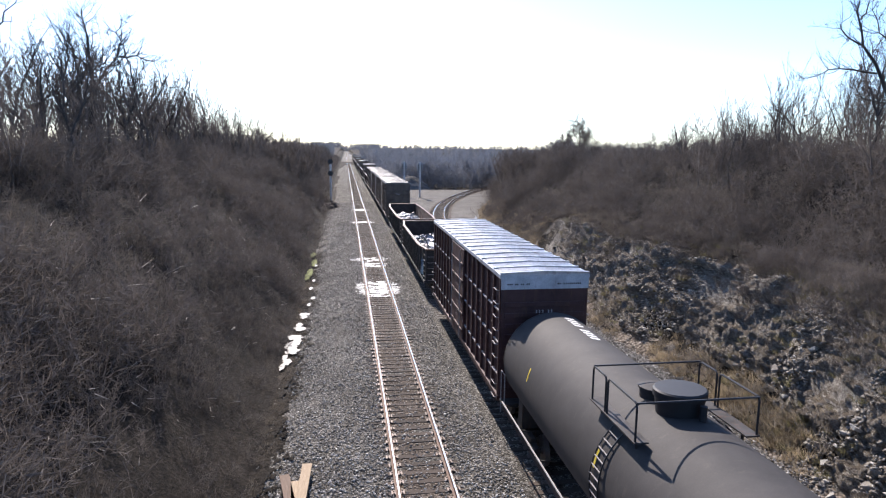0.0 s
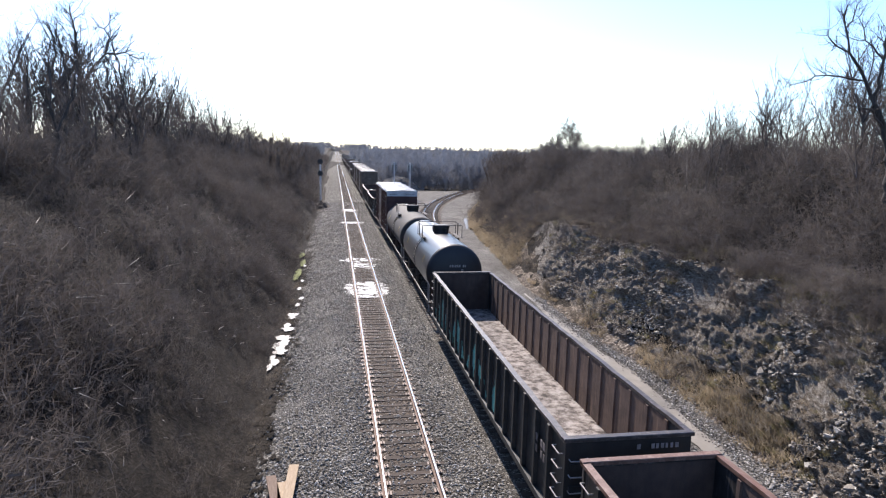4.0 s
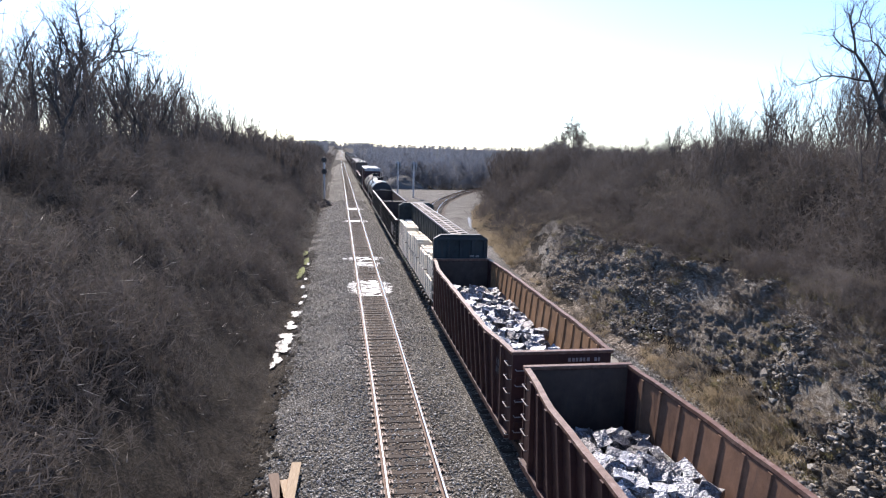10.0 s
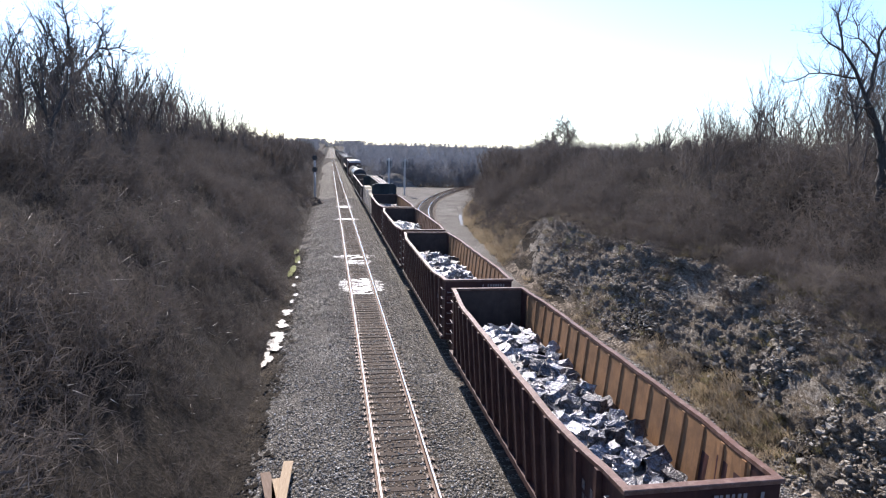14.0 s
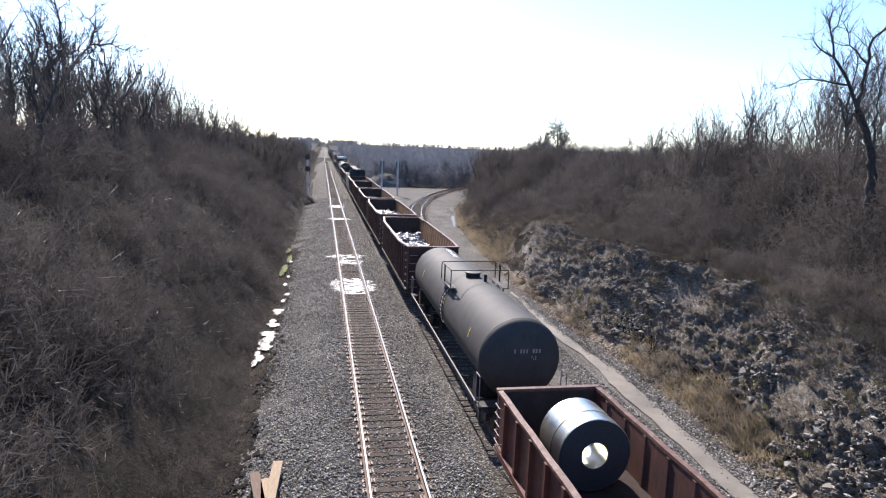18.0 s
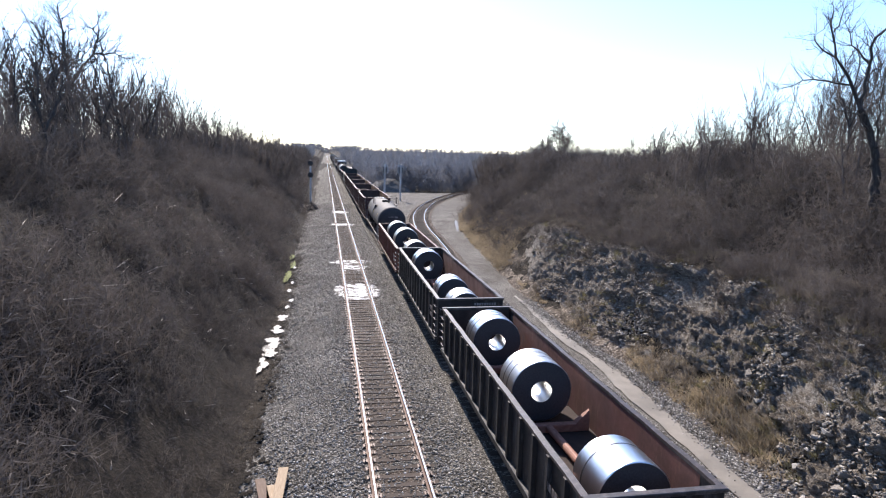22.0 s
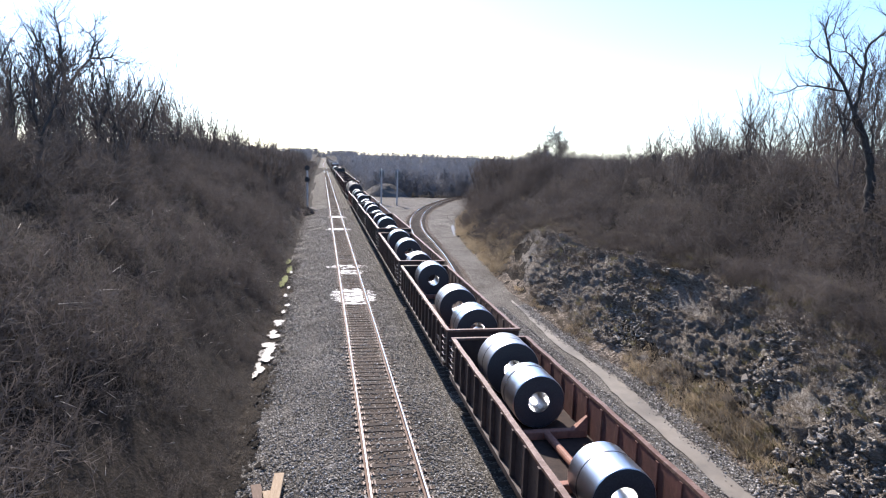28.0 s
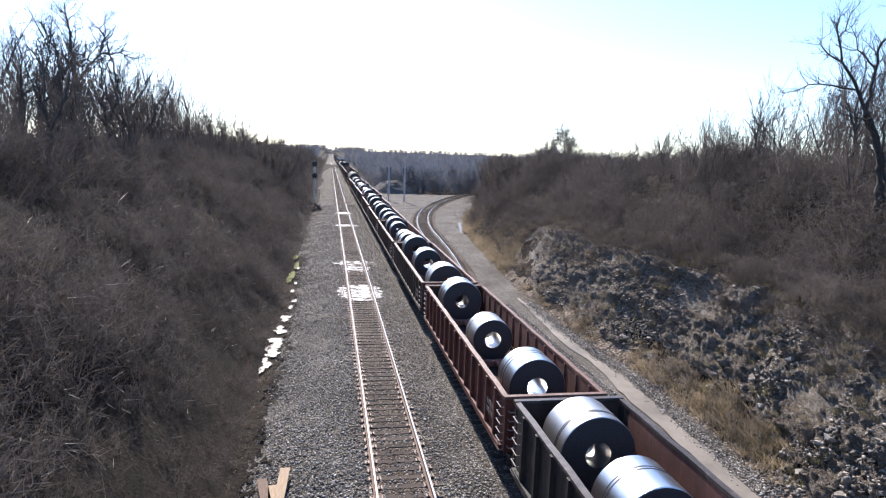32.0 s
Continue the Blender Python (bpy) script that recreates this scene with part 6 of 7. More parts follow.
def bare_tree(seed, h, r, limbs=9, fork=0.35, spread=0.75, sub=6, twigs=7, lean=0.0, fine_r=0.009):
    """Returns meshes of the trunk, the limbs and the twigs of a leafless tree of height h."""
    rng = np.random.default_rng(seed)
    trunk, trad = grow(rng, (0, 0, -0.3), (lean, 0, 1), h * 0.8, r, 8, 0.10, 0.06)
    trad = [max(q, r * 0.25) for q in trad]
    big, small, fine = [], [], []
    for i in range(limbs):
        f = fork + (1 - fork) * (i + rng.uniform(0, 0.8)) / limbs
        k = min(len(trunk) - 2, int(f * (len(trunk) - 1)))
        u = f * (len(trunk) - 1) - k
        p = trunk[k] * (1 - u) + trunk[k + 1] * u
        d = turned(rng, (trunk[k + 1] - trunk[k]) / np.linalg.norm(trunk[k + 1] - trunk[k]), spread * rng.uniform(0.6, 1.25))
        L = h * rng.uniform(0.32, 0.55) * (1.15 - 0.55 * f)
        pts, rad = grow(rng, p, d, L, trad[k] * rng.uniform(0.45, 0.7), 5, 0.22, 0.10)
        big.append((pts, rad))
        for j in range(sub):
            g = 0.25 + 0.75 * (j + rng.uniform(0, 0.9)) / sub
            k2 = min(4, int(g * 5))
            p2 = pts[k2] + (pts[k2 + 1] - pts[k2]) * (g * 5 - k2)
            d2 = turned(rng, (pts[k2 + 1] - pts[k2]) / np.linalg.norm(pts[k2 + 1] - pts[k2]), rng.uniform(0.5, 1.0))
            pts2, rad2 = grow(rng, p2, d2, L * rng.uniform(0.3, 0.55), max(0.012, rad[k2] * 0.5), 3, 0.22, 0.10)
            small.append((pts2, rad2))
            for q in range(twigs):
                k3 = rng.integers(0, 3)
                p3 = pts2[k3] + (pts2[k3 + 1] - pts2[k3]) * rng.uniform(0.2, 1)
                d3 = turned(rng, (pts2[k3 + 1] - pts2[k3]) / np.linalg.norm(pts2[k3 + 1] - pts2[k3]), rng.uniform(0.4, 1.0))
                pts3, rad3 = grow(rng, p3, d3 + np.array([0, 0, 0.15]), L * rng.uniform(0.14, 0.34), 0.011, 2, 0.25, 0.08)
                fine.append((pts3, rad3))

    def build(name, group, n, mat):
        P, Q, A, B = [], [], [], []
        for pts, rad in group:
            for k in range(len(pts) - 1):
                P.append(pts[k]); Q.append(pts[k + 1]); A.append(rad[k]); B.append(rad[k + 1])
        v, t = sticks(P, Q, np.array(A), np.array(B), n)
        return array_mesh(name, v, t, mat)
    def sets(group, n):
        P, Q, A, B = [], [], [], []
        for pts, rad in group:
            for k in range(len(pts) - 1):
                P.append(pts[k]); Q.append(pts[k + 1]); A.append(rad[k]); B.append(rad[k + 1])
        return sticks(P, Q, np.array(A), np.array(B), n)
    fp = np.array([q[0][0] for q in fine])
    fm = np.array([q[0][1] for q in fine])
    fq = np.array([q[0][2] for q in fine])
    thin = both(slivers(fp, fm + (fm - fp) * 0.25, np.full(len(fp), fine_r), rng), slivers(fm, fq, np.full(len(fp), fine_r * 0.8), rng))
    v, t = both(sets(big + small, 4), thin)
    return build("trunk", [(trunk, trad)], 8, M_BARK), array_mesh("crown", v, t, M_TWIG_MID)


def tree_thing(meshes, x, y, label, group, s=1.0, rz=0.0, dz=0.0):
    t = thing("bare_tree", label, "tree", group, at=pose(x, y, ground_z(x, y) + dz, 0, 0, rz) @ Matrix.Scale(s, 4))
    for nm, me in zip(("trunk", "crown"), meshes):
        part(nm, me, None, t)
    return t


def limbed_tree(seed, limbs, step, reach, twigs, fine_r):
    """A leafless tree round a few main limbs, each a bent line in metres with its radius; the first is the trunk."""
    rng = np.random.default_rng(seed)
    P, Q, A, B, fp, fq, trunk = [], [], [], [], [], [], None
    for k, (pts, r0) in enumerate(limbs):
        pts, r0 = [np.array(p, float) for p in pts], r0 * (0.74 if k else 1.0)
        fine = []
        for a, b in zip(pts, pts[1:]):
            n = max(2, int(np.linalg.norm(b - a) / 0.3))
            fine += [a + (b - a) * i / n + rng.normal(0, 0.035, 3) for i in range(n)]
        fine.append(pts[-1])
        rad = [r0 * (1 - (0.45 if k == 0 else 0.72) * i / (len(fine) - 1)) for i in range(len(fine))]
        if k == 0:
            trunk = sticks(fine[:-1], fine[1:], np.array(rad[:-1]), np.array(rad[1:]), 9)
        else:
            P += fine[:-1]; Q += fine[1:]; A += rad[:-1]; B += rad[1:]
        run = 0.0
        for i in range(1 if k else len(fine) // 2, len(fine)):
            run += np.linalg.norm(fine[i] - fine[i - 1])
            while run > step:
                run -= step * rng.uniform(0.7, 1.3)
                d = turned(rng, (fine[i] - fine[i - 1]) / np.linalg.norm(fine[i] - fine[i - 1]), rng.uniform(0.5, 1.0))
                L = reach * rng.uniform(0.45, 1.1)
                b, br = grow(rng, fine[i], d, L, max(0.008, min(1.6 * fine_r + 0.004, rad[i] * 0.5)), 4, 0.20, 0.10)
                P += b[:-1]; Q += b[1:]; A += br[:-1]; B += br[1:]
                for j in range(twigs):
                    u = rng.integers(0, 4)
                    p = b[u] + (b[u + 1] - b[u]) * rng.uniform(0, 1)
                    t, _ = grow(rng, p, turned(rng, (b[u + 1] - b[u]) / np.linalg.norm(b[u + 1] - b[u]), rng.uniform(0.4, 0.9)), L * rng.uniform(0.16, 0.42), 0.01, 3, 0.28, 0.10)
                    fp += t[:-1]; fq += [w + (w - v) * 0.15 for v, w in zip(t, t[1:])]
    wood = sticks(P, Q, np.array(A), np.array(B), 5)
    hair = slivers(fp, fq, np.full(len(fp), fine_r), rng)
    v, t = both(wood, hair)
    return array_mesh("trunk", *trunk, M_BARK), array_mesh("crown", v, t, M_TWIG_DARK)


oak = limbed_tree(5, (
    (((0, 0, -0.4), (0.05, 0, 2.4), (0.18, 0, 4.8)), 0.32),
    (((0.18, 0, 4.7), (0.05, 0.3, 6.5), (0, 0.2, 8.4), (-0.35, 0.5, 10.4)), 0.19),
    (((0.20, 0, 4.6), (0.9, -0.3, 5.6), (1.6, -0.6, 6.4), (2.2, -0.8, 7.0)), 0.21),
    (((2.2, -0.8, 7.0), (2.6, -1.0, 8.0), (2.4, -1.2, 8.6), (2.8, -1.3, 9.2)), 0.11),
    (((2.2, -0.8, 7.0), (3.4, -0.4, 7.2), (4.5, 0.0, 6.8)), 0.10),
    (((0.1, 0, 6.0), (0.9, 0.9, 6.9), (1.5, 1.4, 7.9)), 0.08),
    (((0.05, 0.2, 6.3), (-0.9, -0.5, 7.4), (-1.4, -0.8, 8.8)), 0.10),
    (((0.1, 0, 3.4), (1.2, 0.7, 4.2), (2.2, 1.2, 4.1)), 0.09),
), 0.14, 2.0, 18, 0.013)
tree_thing(oak, -19.96, 49.5, "large bare tree with a heavy trunk and crooked spreading limbs", "", 1.0, 0)
mate = limbed_tree(6, (
    (((0, 0, -0.4), (0.15, 0, 3.0), (0.30, 0, 6.2)), 0.20),
    (((0.30, 0, 6.2), (-0.05, 0.3, 7.6), (-0.4, 0.5, 9.0)), 0.10),
    (((0.22, 0, 4.4), (-0.6, -0.3, 5.6), (-1.0, -0.5, 7.2)), 0.11),
    (((0.25, 0, 5.2), (0.7, 0.5, 6.4), (0.6, 0.8, 8.2)), 0.08),
), 0.16, 1.8, 16, 0.013)
tree_thing(mate, -21.3, 50.5, "upright bare tree standing close to a larger one", "", 1.0, 0)
tree_thing(mate, -24.3, 52.0, "upright bare tree standing close to a larger one", "", 0.95, 130)
tall = limbed_tree(9, (
    (((0.3, 0, -2.6), (0, 0, 0), (-0.1, 0, 0.5), (-0.45, 0, 1.4), (-1.0, 0, 2.2)), 0.20),
    (((-1.0, 0, 2.2), (-1.44, 0.2, 3.28), (-2.0, 0.3, 4.04), (-2.3, 0.2, 4.8), (-2.55, 0, 5.5)), 0.10),
    (((-2.3, 0.2, 4.8), (-1.9, 0.5, 5.2), (-1.6, 0.6, 5.8)), 0.05),
    (((-2.0, 0.3, 4.04), (-3.0, 0.0, 4.28), (-3.4, -0.3, 4.65)), 0.055),
    (((-1.0, 0, 2.2), (-1.07, -0.3, 3.7), (-1.15, -0.5, 4.6), (-0.7, -0.7, 5.2), (-1.0, -0.9, 6.2)), 0.10),
    (((-1.07, -0.3, 3.7), (-1.7, -0.1, 4.46), (-1.95, 0.1, 5.2)), 0.055),
    (((-1.4, 0.2, 3.1), (-2.15, 0.5, 3.24), (-3.0, 0.6, 3.2), (-3.75, 0.8, 2.87)), 0.055),
    (((-0.45, 0, 1.4), (-1.4, -0.4, 1.9), (-2.5, -0.5, 2.13)), 0.065),
    (((-0.1, 0, 0.5), (0.2, 0.3, 2.4), (0.4, 0.5, 4.0)), 0.07),
), 0.11, 1.0, 15, 0.0042)
tree_thing(tall, 18.15, 20.5, "tall bare tree with a forked trunk above the rock cut", "", 1.0, 0, 8.9 - ground_z(18.15, 20.5))
def forked_tree(seed, h, r, fine_r):
    """A crooked young tree: a short trunk that parts into a few rising stems, which fork again."""
    rng = np.random.default_rng(seed)
    z0 = h * rng.uniform(0.12, 0.38)
    foot, lean = np.array([0, 0, -0.5]), rng.normal(0, 0.10, 2)
    crotch = np.array([lean[0] * z0, lean[1] * z0, z0])
    limbs = [((foot, crotch * 0.5 + rng.normal(0, 0.05, 3), crotch), r)]
    for k in range(rng.integers(2, 5)):
        a, out = rng.uniform(0, 2 * np.pi), rng.uniform(0.15, 0.5)
        d = np.array([np.cos(a) * out, np.sin(a) * out, 1.0])
        pts, _ = grow(rng, crotch, d, (h - z0) * rng.uniform(0.75, 1.05), r, 4, 0.16, 0.06)
        limbs.append((pts, r * 0.85))
        for q in range(rng.integers(1, 3)):
            m = rng.integers(1, 4)
            side, _ = grow(rng, pts[m], turned(rng, d / np.linalg.norm(d), rng.uniform(0.4, 0.8)), (h - z0) * rng.uniform(0.25, 0.5), r, 3, 0.18, 0.14)
            limbs.append((side, r * 0.45))
    return limbed_tree(seed, limbs, h * 0.045, h * 0.13, 9, fine_r)


KINDS = [forked_tree(20 + k, 7.0, 0.11, 0.009) for k in range(9)]
rnd = random.Random(6)
spots = []
for i in range(104):
    y = 26 + 112 * rnd.random() ** 1.2
    x = -16.2 - rnd.uniform(0, 12) + 3.0 * smooth01(60, 120, y)
    hh = np.interp(y, (18, 36, 50, 75, 140), (9.8, 9.0, 8.0, 6.6, 5.8)) * rnd.uniform(0.75, 1.15)
    if 44 < y < 95 or i % 5 < 2:
        spots.append((x, y, hh))
for i in range(108):
    y = 12 + 75 * rnd.random()
    x = road_right(y) + 8.0 + rnd.uniform(0, 16)
    hh = np.interp(y / (x + 2), (0.4, 0.9, 1.3, 1.7, 2.2, 3.5), (7.2, 5.6, 4.2, 3.2, 2.6, 2.4)) * rnd.uniform(0.75, 1.2)
    spots.append((x, y, hh))
lone = bare_tree(17, 6.4, 0.10, limbs=18, fork=0.10, spread=0.65, sub=8, twigs=9, fine_r=0.028)
for x, y, s_, a_ in ((26.6, 76.0, 0.95, 20), (24.7, 77.5, 0.8, 140), (28.6, 77.0, 0.75, 250)):
    tree_thing(lone, x, y, "round-crowned bare tree standing on the hillside", "bare trees on the hillside", s_, a_)
for x, y, hh in spots:
    tree_thing(rnd.choice(KINDS), x, y, "slender bare tree on top of the cutting", "bare trees on the cutting", hh / 7.0, rnd.uniform(0, 360), -0.1)


def shrub(seed, h, stems=9, twigs=10):
    """One bush round the origin: bowed stems as spikes, and fine twigs."""
    rng = np.random.default_rng(seed)
    P, Q, R, p2, q2 = [], [], [], [], []
    for i in range(stems):
        a = rng.uniform(0, 2 * np.pi)
        tilt = rng.uniform(0.1, 1.0)
        d = np.array([np.cos(a) * np.sin(tilt), np.sin(a) * np.sin(tilt), np.cos(tilt)])
        p = np.array([rng.normal(0, 0.2), rng.normal(0, 0.2), -0.1])
        L = h * rng.uniform(0.5, 1.05)
        d2 = d + rng.normal(0, 0.45, 3) + np.array([0, 0, -0.25])
        mid = p + d * L * 0.55
        tip = mid + d2 / np.linalg.norm(d2) * L * 0.5
        P += [p, mid]; Q += [mid + (mid - p) * 0.1, tip]; R += [0.010, 0.007]
        for j in range(twigs):
            u = rng.uniform(0.15, 1.0)
            b = p + (mid - p) * 2 * u if u < 0.5 else mid + (tip - mid) * (u - 0.5) * 2
            e = d * 0.6 + rng.normal(0, 0.75, 3)
            e /= np.linalg.norm(e)
            q = b + e * L * rng.uniform(0.12, 0.34)
            p2.append(b); q2.append(q)
            if j % 3 == 0:
                e2 = e + rng.normal(0, 0.8, 3)
                p2.append(b + (q - b) * 0.6); q2.append(b + (q - b) * 0.6 + e2 * L * 0.13)
    return both(spikes(P, Q, np.array(R)), slivers(p2, q2, np.full(len(p2), 0.0095), rng))


def sapling(seed, h, fine=0.0055, branch=0.013):
    """A thin upright young tree: stem, ascending branches, fine twigs."""
    rng = np.random.default_rng(seed)
    P, Q, R, p2, q2 = [], [], [], [], []
    for s_ in range(2):
        p = np.array([rng.normal(0, 0.15), rng.normal(0, 0.15), -0.2])
        d = np.array([rng.normal(0, 0.14), rng.normal(0, 0.14), 1.0])
        H = h * rng.uniform(0.75, 1.05)
        P.append(p); Q.append(p + d * H); R.append(0.032)
        for i in range(17):
            u = rng.uniform(0.2, 0.95)
            a = rng.uniform(0, 2 * np.pi)
            b = p + d * H * u
            L = H * rng.uniform(0.15, 0.36) * (1.1 - 0.6 * u)
            q = b + np.array([np.cos(a) * 0.5, np.sin(a) * 0.5, rng.uniform(0.7, 1.25)]) * L
            P.append(b); Q.append(q); R.append(branch)
            for j in range(12):
                c = b + (q - b) * rng.uniform(0.25, 1.0)
                p2.append(c); q2.append(c + (np.array([np.cos(a) * 0.3, np.sin(a) * 0.3, 0.75]) + rng.normal(0, 0.32, 3)) * L * rng.uniform(0.25, 0.5))
    return both(spikes(P, Q, np.array(R)), slivers(p2, q2, np.full(len(p2), fine), rng))


def scatter(name, label, cat, kinds, places, mat):
    """Places (x, y, z, size, turn, lean) many small meshes as one."""
    V, T, base = [], [], 0
    for k, (x, y, z, s, a, lx, ly) in enumerate(places):
        v, t = kinds[k % len(kinds)]
        c, sn = math.cos(a) * s, math.sin(a) * s
        w = np.empty_like(v)
        w[:, 0] = v[:, 0] * c - v[:, 1] * sn + v[:, 2] * s * lx + x
        w[:, 1] = v[:, 0] * sn + v[:, 1] * c + v[:, 2] * s * ly + y
        w[:, 2] = v[:, 2] * s + z
        V.append(w)
        T.append(t + base)
        base += len(v)
    ob = new(name, array_mesh(name, np.concatenate(V), np.concatenate(T), mat))
    return tagged(ob, label, cat, kind="stuff")


SHRUBS = [shrub(100 + k, 1.9) for k in range(10)]
rnd = random.Random(12)


def clump(x, y, seed):
    return max(0.0, 0.5 + 0.9 * noise.noise(Vector((x * 0.28, y * 0.20, seed))))


pl = []
while len(pl) < 3900:
    y = 3 + 150 * rnd.random() ** 1.9
    x = -4.9 - 14.0 * rnd.random() ** 1.15
    c = clump(x, y, 1.5)
    if rnd.random() > 0.3 + 0.8 * c or (y < 27 and x > -8.0 and rnd.random() < 0.8):
        continue
    pl.append((x, y, ground_z(x, y), (0.45 + 0.75 * c) * rnd.uniform(0.75, 1.3) * (0.42 + 0.58 * min(1, max(0.0, -4.8 - x) / 3.0)), rnd.uniform(0, 6.28), 0.15, rnd.uniform(-0.15, 0.1)))
for i in range(300):
    y = 5 + 36 * rnd.random()
    x = -4.85 - 4.2 * rnd.random()
    pl.append((x, y, ground_z(x, y), rnd.uniform(0.22, 0.62) * (0.55 + 0.45 * min(1, (-4.8 - x) / 2)), rnd.uniform(0, 6.28), 0.15, rnd.uniform(-0.15, 0.1)))
for i in range(500):
    y = 100 + 400 * rnd.random() ** 1.3
    x = -6.3 - 9 * rnd.random()
    pl.append((x, y, ground_z(x, y), rnd.uniform(1.2, 2.4), rnd.uniform(0, 6.28), 0.1, 0))
scatter("brush_left_bank", "dense leafless grey-brown brush covering the bank", "brush", SHRUBS, pl, M_TWIG)
pl = []
while len(pl) < 4600:
    y = 4 + 140 * rnd.random() ** 1.4
    e = (3.1 + 15 * rnd.random()) if y < 48 else 1.5 + 16 * rnd.random()
    x = road_right(y) + e
    c = clump(x, y, 7.5)
    if rnd.random() > 0.3 + 0.8 * c or (y < 46 and e < 5.2 and rnd.random() > 0.30 + 0.30 * (e - 3.1)):
        continue
    k = 0.5 if (y < 46 and e < 4.2) else 0.9
    k *= 1 + 0.5 * smooth01(55, 80, y)
    pl.append((x, y, ground_z(x, y), k * (0.5 + 0.8 * c) * rnd.uniform(0.75, 1.3), rnd.uniform(0, 6.28), -0.12, rnd.uniform(-0.15, 0.1)))
for i in range(700):
    y = 18 + 75 * rnd.random()
    x = road_right(y) + rnd.uniform(7.5, 17)
    pl.append((x, y, ground_z(x, y), rnd.uniform(0.8, 1.3), rnd.uniform(0, 6.28), -0.1, 0))
for i in range(900):
    y = 6 + 42 * rnd.random()
    x = road_right(y) + rnd.uniform(3.4, 7.0)
    pl.append((x, y, ground_z(x, y), rnd.uniform(0.35, 0.8), rnd.uniform(0, 6.28), -0.12, rnd.uniform(-0.15, 0.1)))
for i in range(230):
    y = 12.5 + 10 * rnd.random()
    x = road_right(y) + rnd.uniform(2.7, 4.3)
    pl.append((x - 0.2, y, ground_z(x, y) + 0.1, rnd.uniform(0.3, 0.6), rnd.uniform(0, 6.28), -0.25, rnd.uniform(-0.15, 0.1)))
scatter("brush_right_bank", "dense leafless grey-brown brush above the rock cut", "brush", SHRUBS, pl, M_TWIG)
SAPLINGS = [sapling(150 + k, 4.6, 0.0065, 0.014) for k in range(8)]
pl = []
for i in range(330):
    y = 20 + 124 * rnd.random() ** 1.15
    x = -15.0 - rnd.uniform(0, 13) + 3.5 * smooth01(60, 120, y)
    hh = float(np.interp(y, (14, 36, 45, 52, 66, 85, 110, 150), (6.5, 6.8, 7.8, 9.2, 9.4, 7.8, 6.4, 6.4))) * rnd.uniform(0.6, 1.1)
    if y < 42 and i % 2:
        continue
    pl.append((x, y, ground_z(x, y), hh / 4.6, rnd.uniform(0, 6.28), rnd.uniform(-0.08, 0.08), rnd.uniform(-0.08, 0.08)))
scatter("thicket_left_crest", "thicket of thin bare saplings along the top of the bank", "thicket", SAPLINGS, pl, M_TWIG_MID)
pl = []
for i in range(340):
    y = 10 + 110 * rnd.random() ** 1.2
    x = road_right(y) + 7.5 + rnd.uniform(0, 18)
    hh = float(np.interp(y / (x + 2), (0.4, 0.9, 1.3, 1.7, 2.2, 3.5), (9.2, 7.6, 5.7, 4.0, 2.8, 2.5))) * rnd.uniform(0.6, 1.15)
    pl.append((x, y, ground_z(x, y), hh / 4.6, rnd.uniform(0, 6.28), rnd.uniform(-0.08, 0.08), rnd.uniform(-0.08, 0.08)))
scatter("thicket_right_crest", "thicket of thin bare saplings above the rock cut", "thicket", SAPLINGS, pl, M_TWIG_MID)


def tuft(seed, h, n, r):
    rng = np.random.default_rng(seed)
    P = rng.normal(0, 0.12, (n, 3))
    P[:, 2] = -0.03
    D = rng.normal(0, 0.38, (n, 3))
    D[:, 2] = rng.uniform(0.6, 1.0, n)
    return slivers(P, P + D * h * rng.uniform(0.5, 1.0, (n, 1)), np.full(n, r), rng)


TUFTS = [tuft(200 + k, 0.55, 40, 0.011) for k in range(6)]
pl = []
for i in range(4600):
    y = 6 + 120 * rnd.random() ** 1.4
    e = rnd.gauss(0.85, 0.36) if y < 48 else 0.2 + abs(rnd.gauss(0, 1.8))
    if e < 0.15 or (y < 48 and e > 1.7):
        e = rnd.uniform(0.3, 1.3)
    if fbm(e * 1.2, y, 0.25, 71) < (0.10 if y < 48 else -0.30):
        continue
    x = road_right(y) + e + 0.3
    pl.append((x, y, ground_z(x, y) + 0.03, rnd.uniform(0.4, 0.9) if y < 48 else rnd.uniform(0.5, 1.5), rnd.uniform(0, 6.28), -0.15, -0.1))
for i in range(230):
    cx_, cy_ = ((11.95, 20.8), (12.0, 20.2), (11.9, 24.6), (11.5, 17.0))[i % 4]
    x, y = cx_ + rnd.gauss(0, 0.35), cy_ + rnd.gauss(0, 0.8)
    pl.append((x, y, ground_z(x, y) + 0.03, rnd.uniform(0.6, 1.25), rnd.uniform(0, 6.28), -0.15, -0.1))
scatter("dry_grass", "tan dry grass along the foot of the rock cut", "grass", TUFTS, pl, M_GRASS)

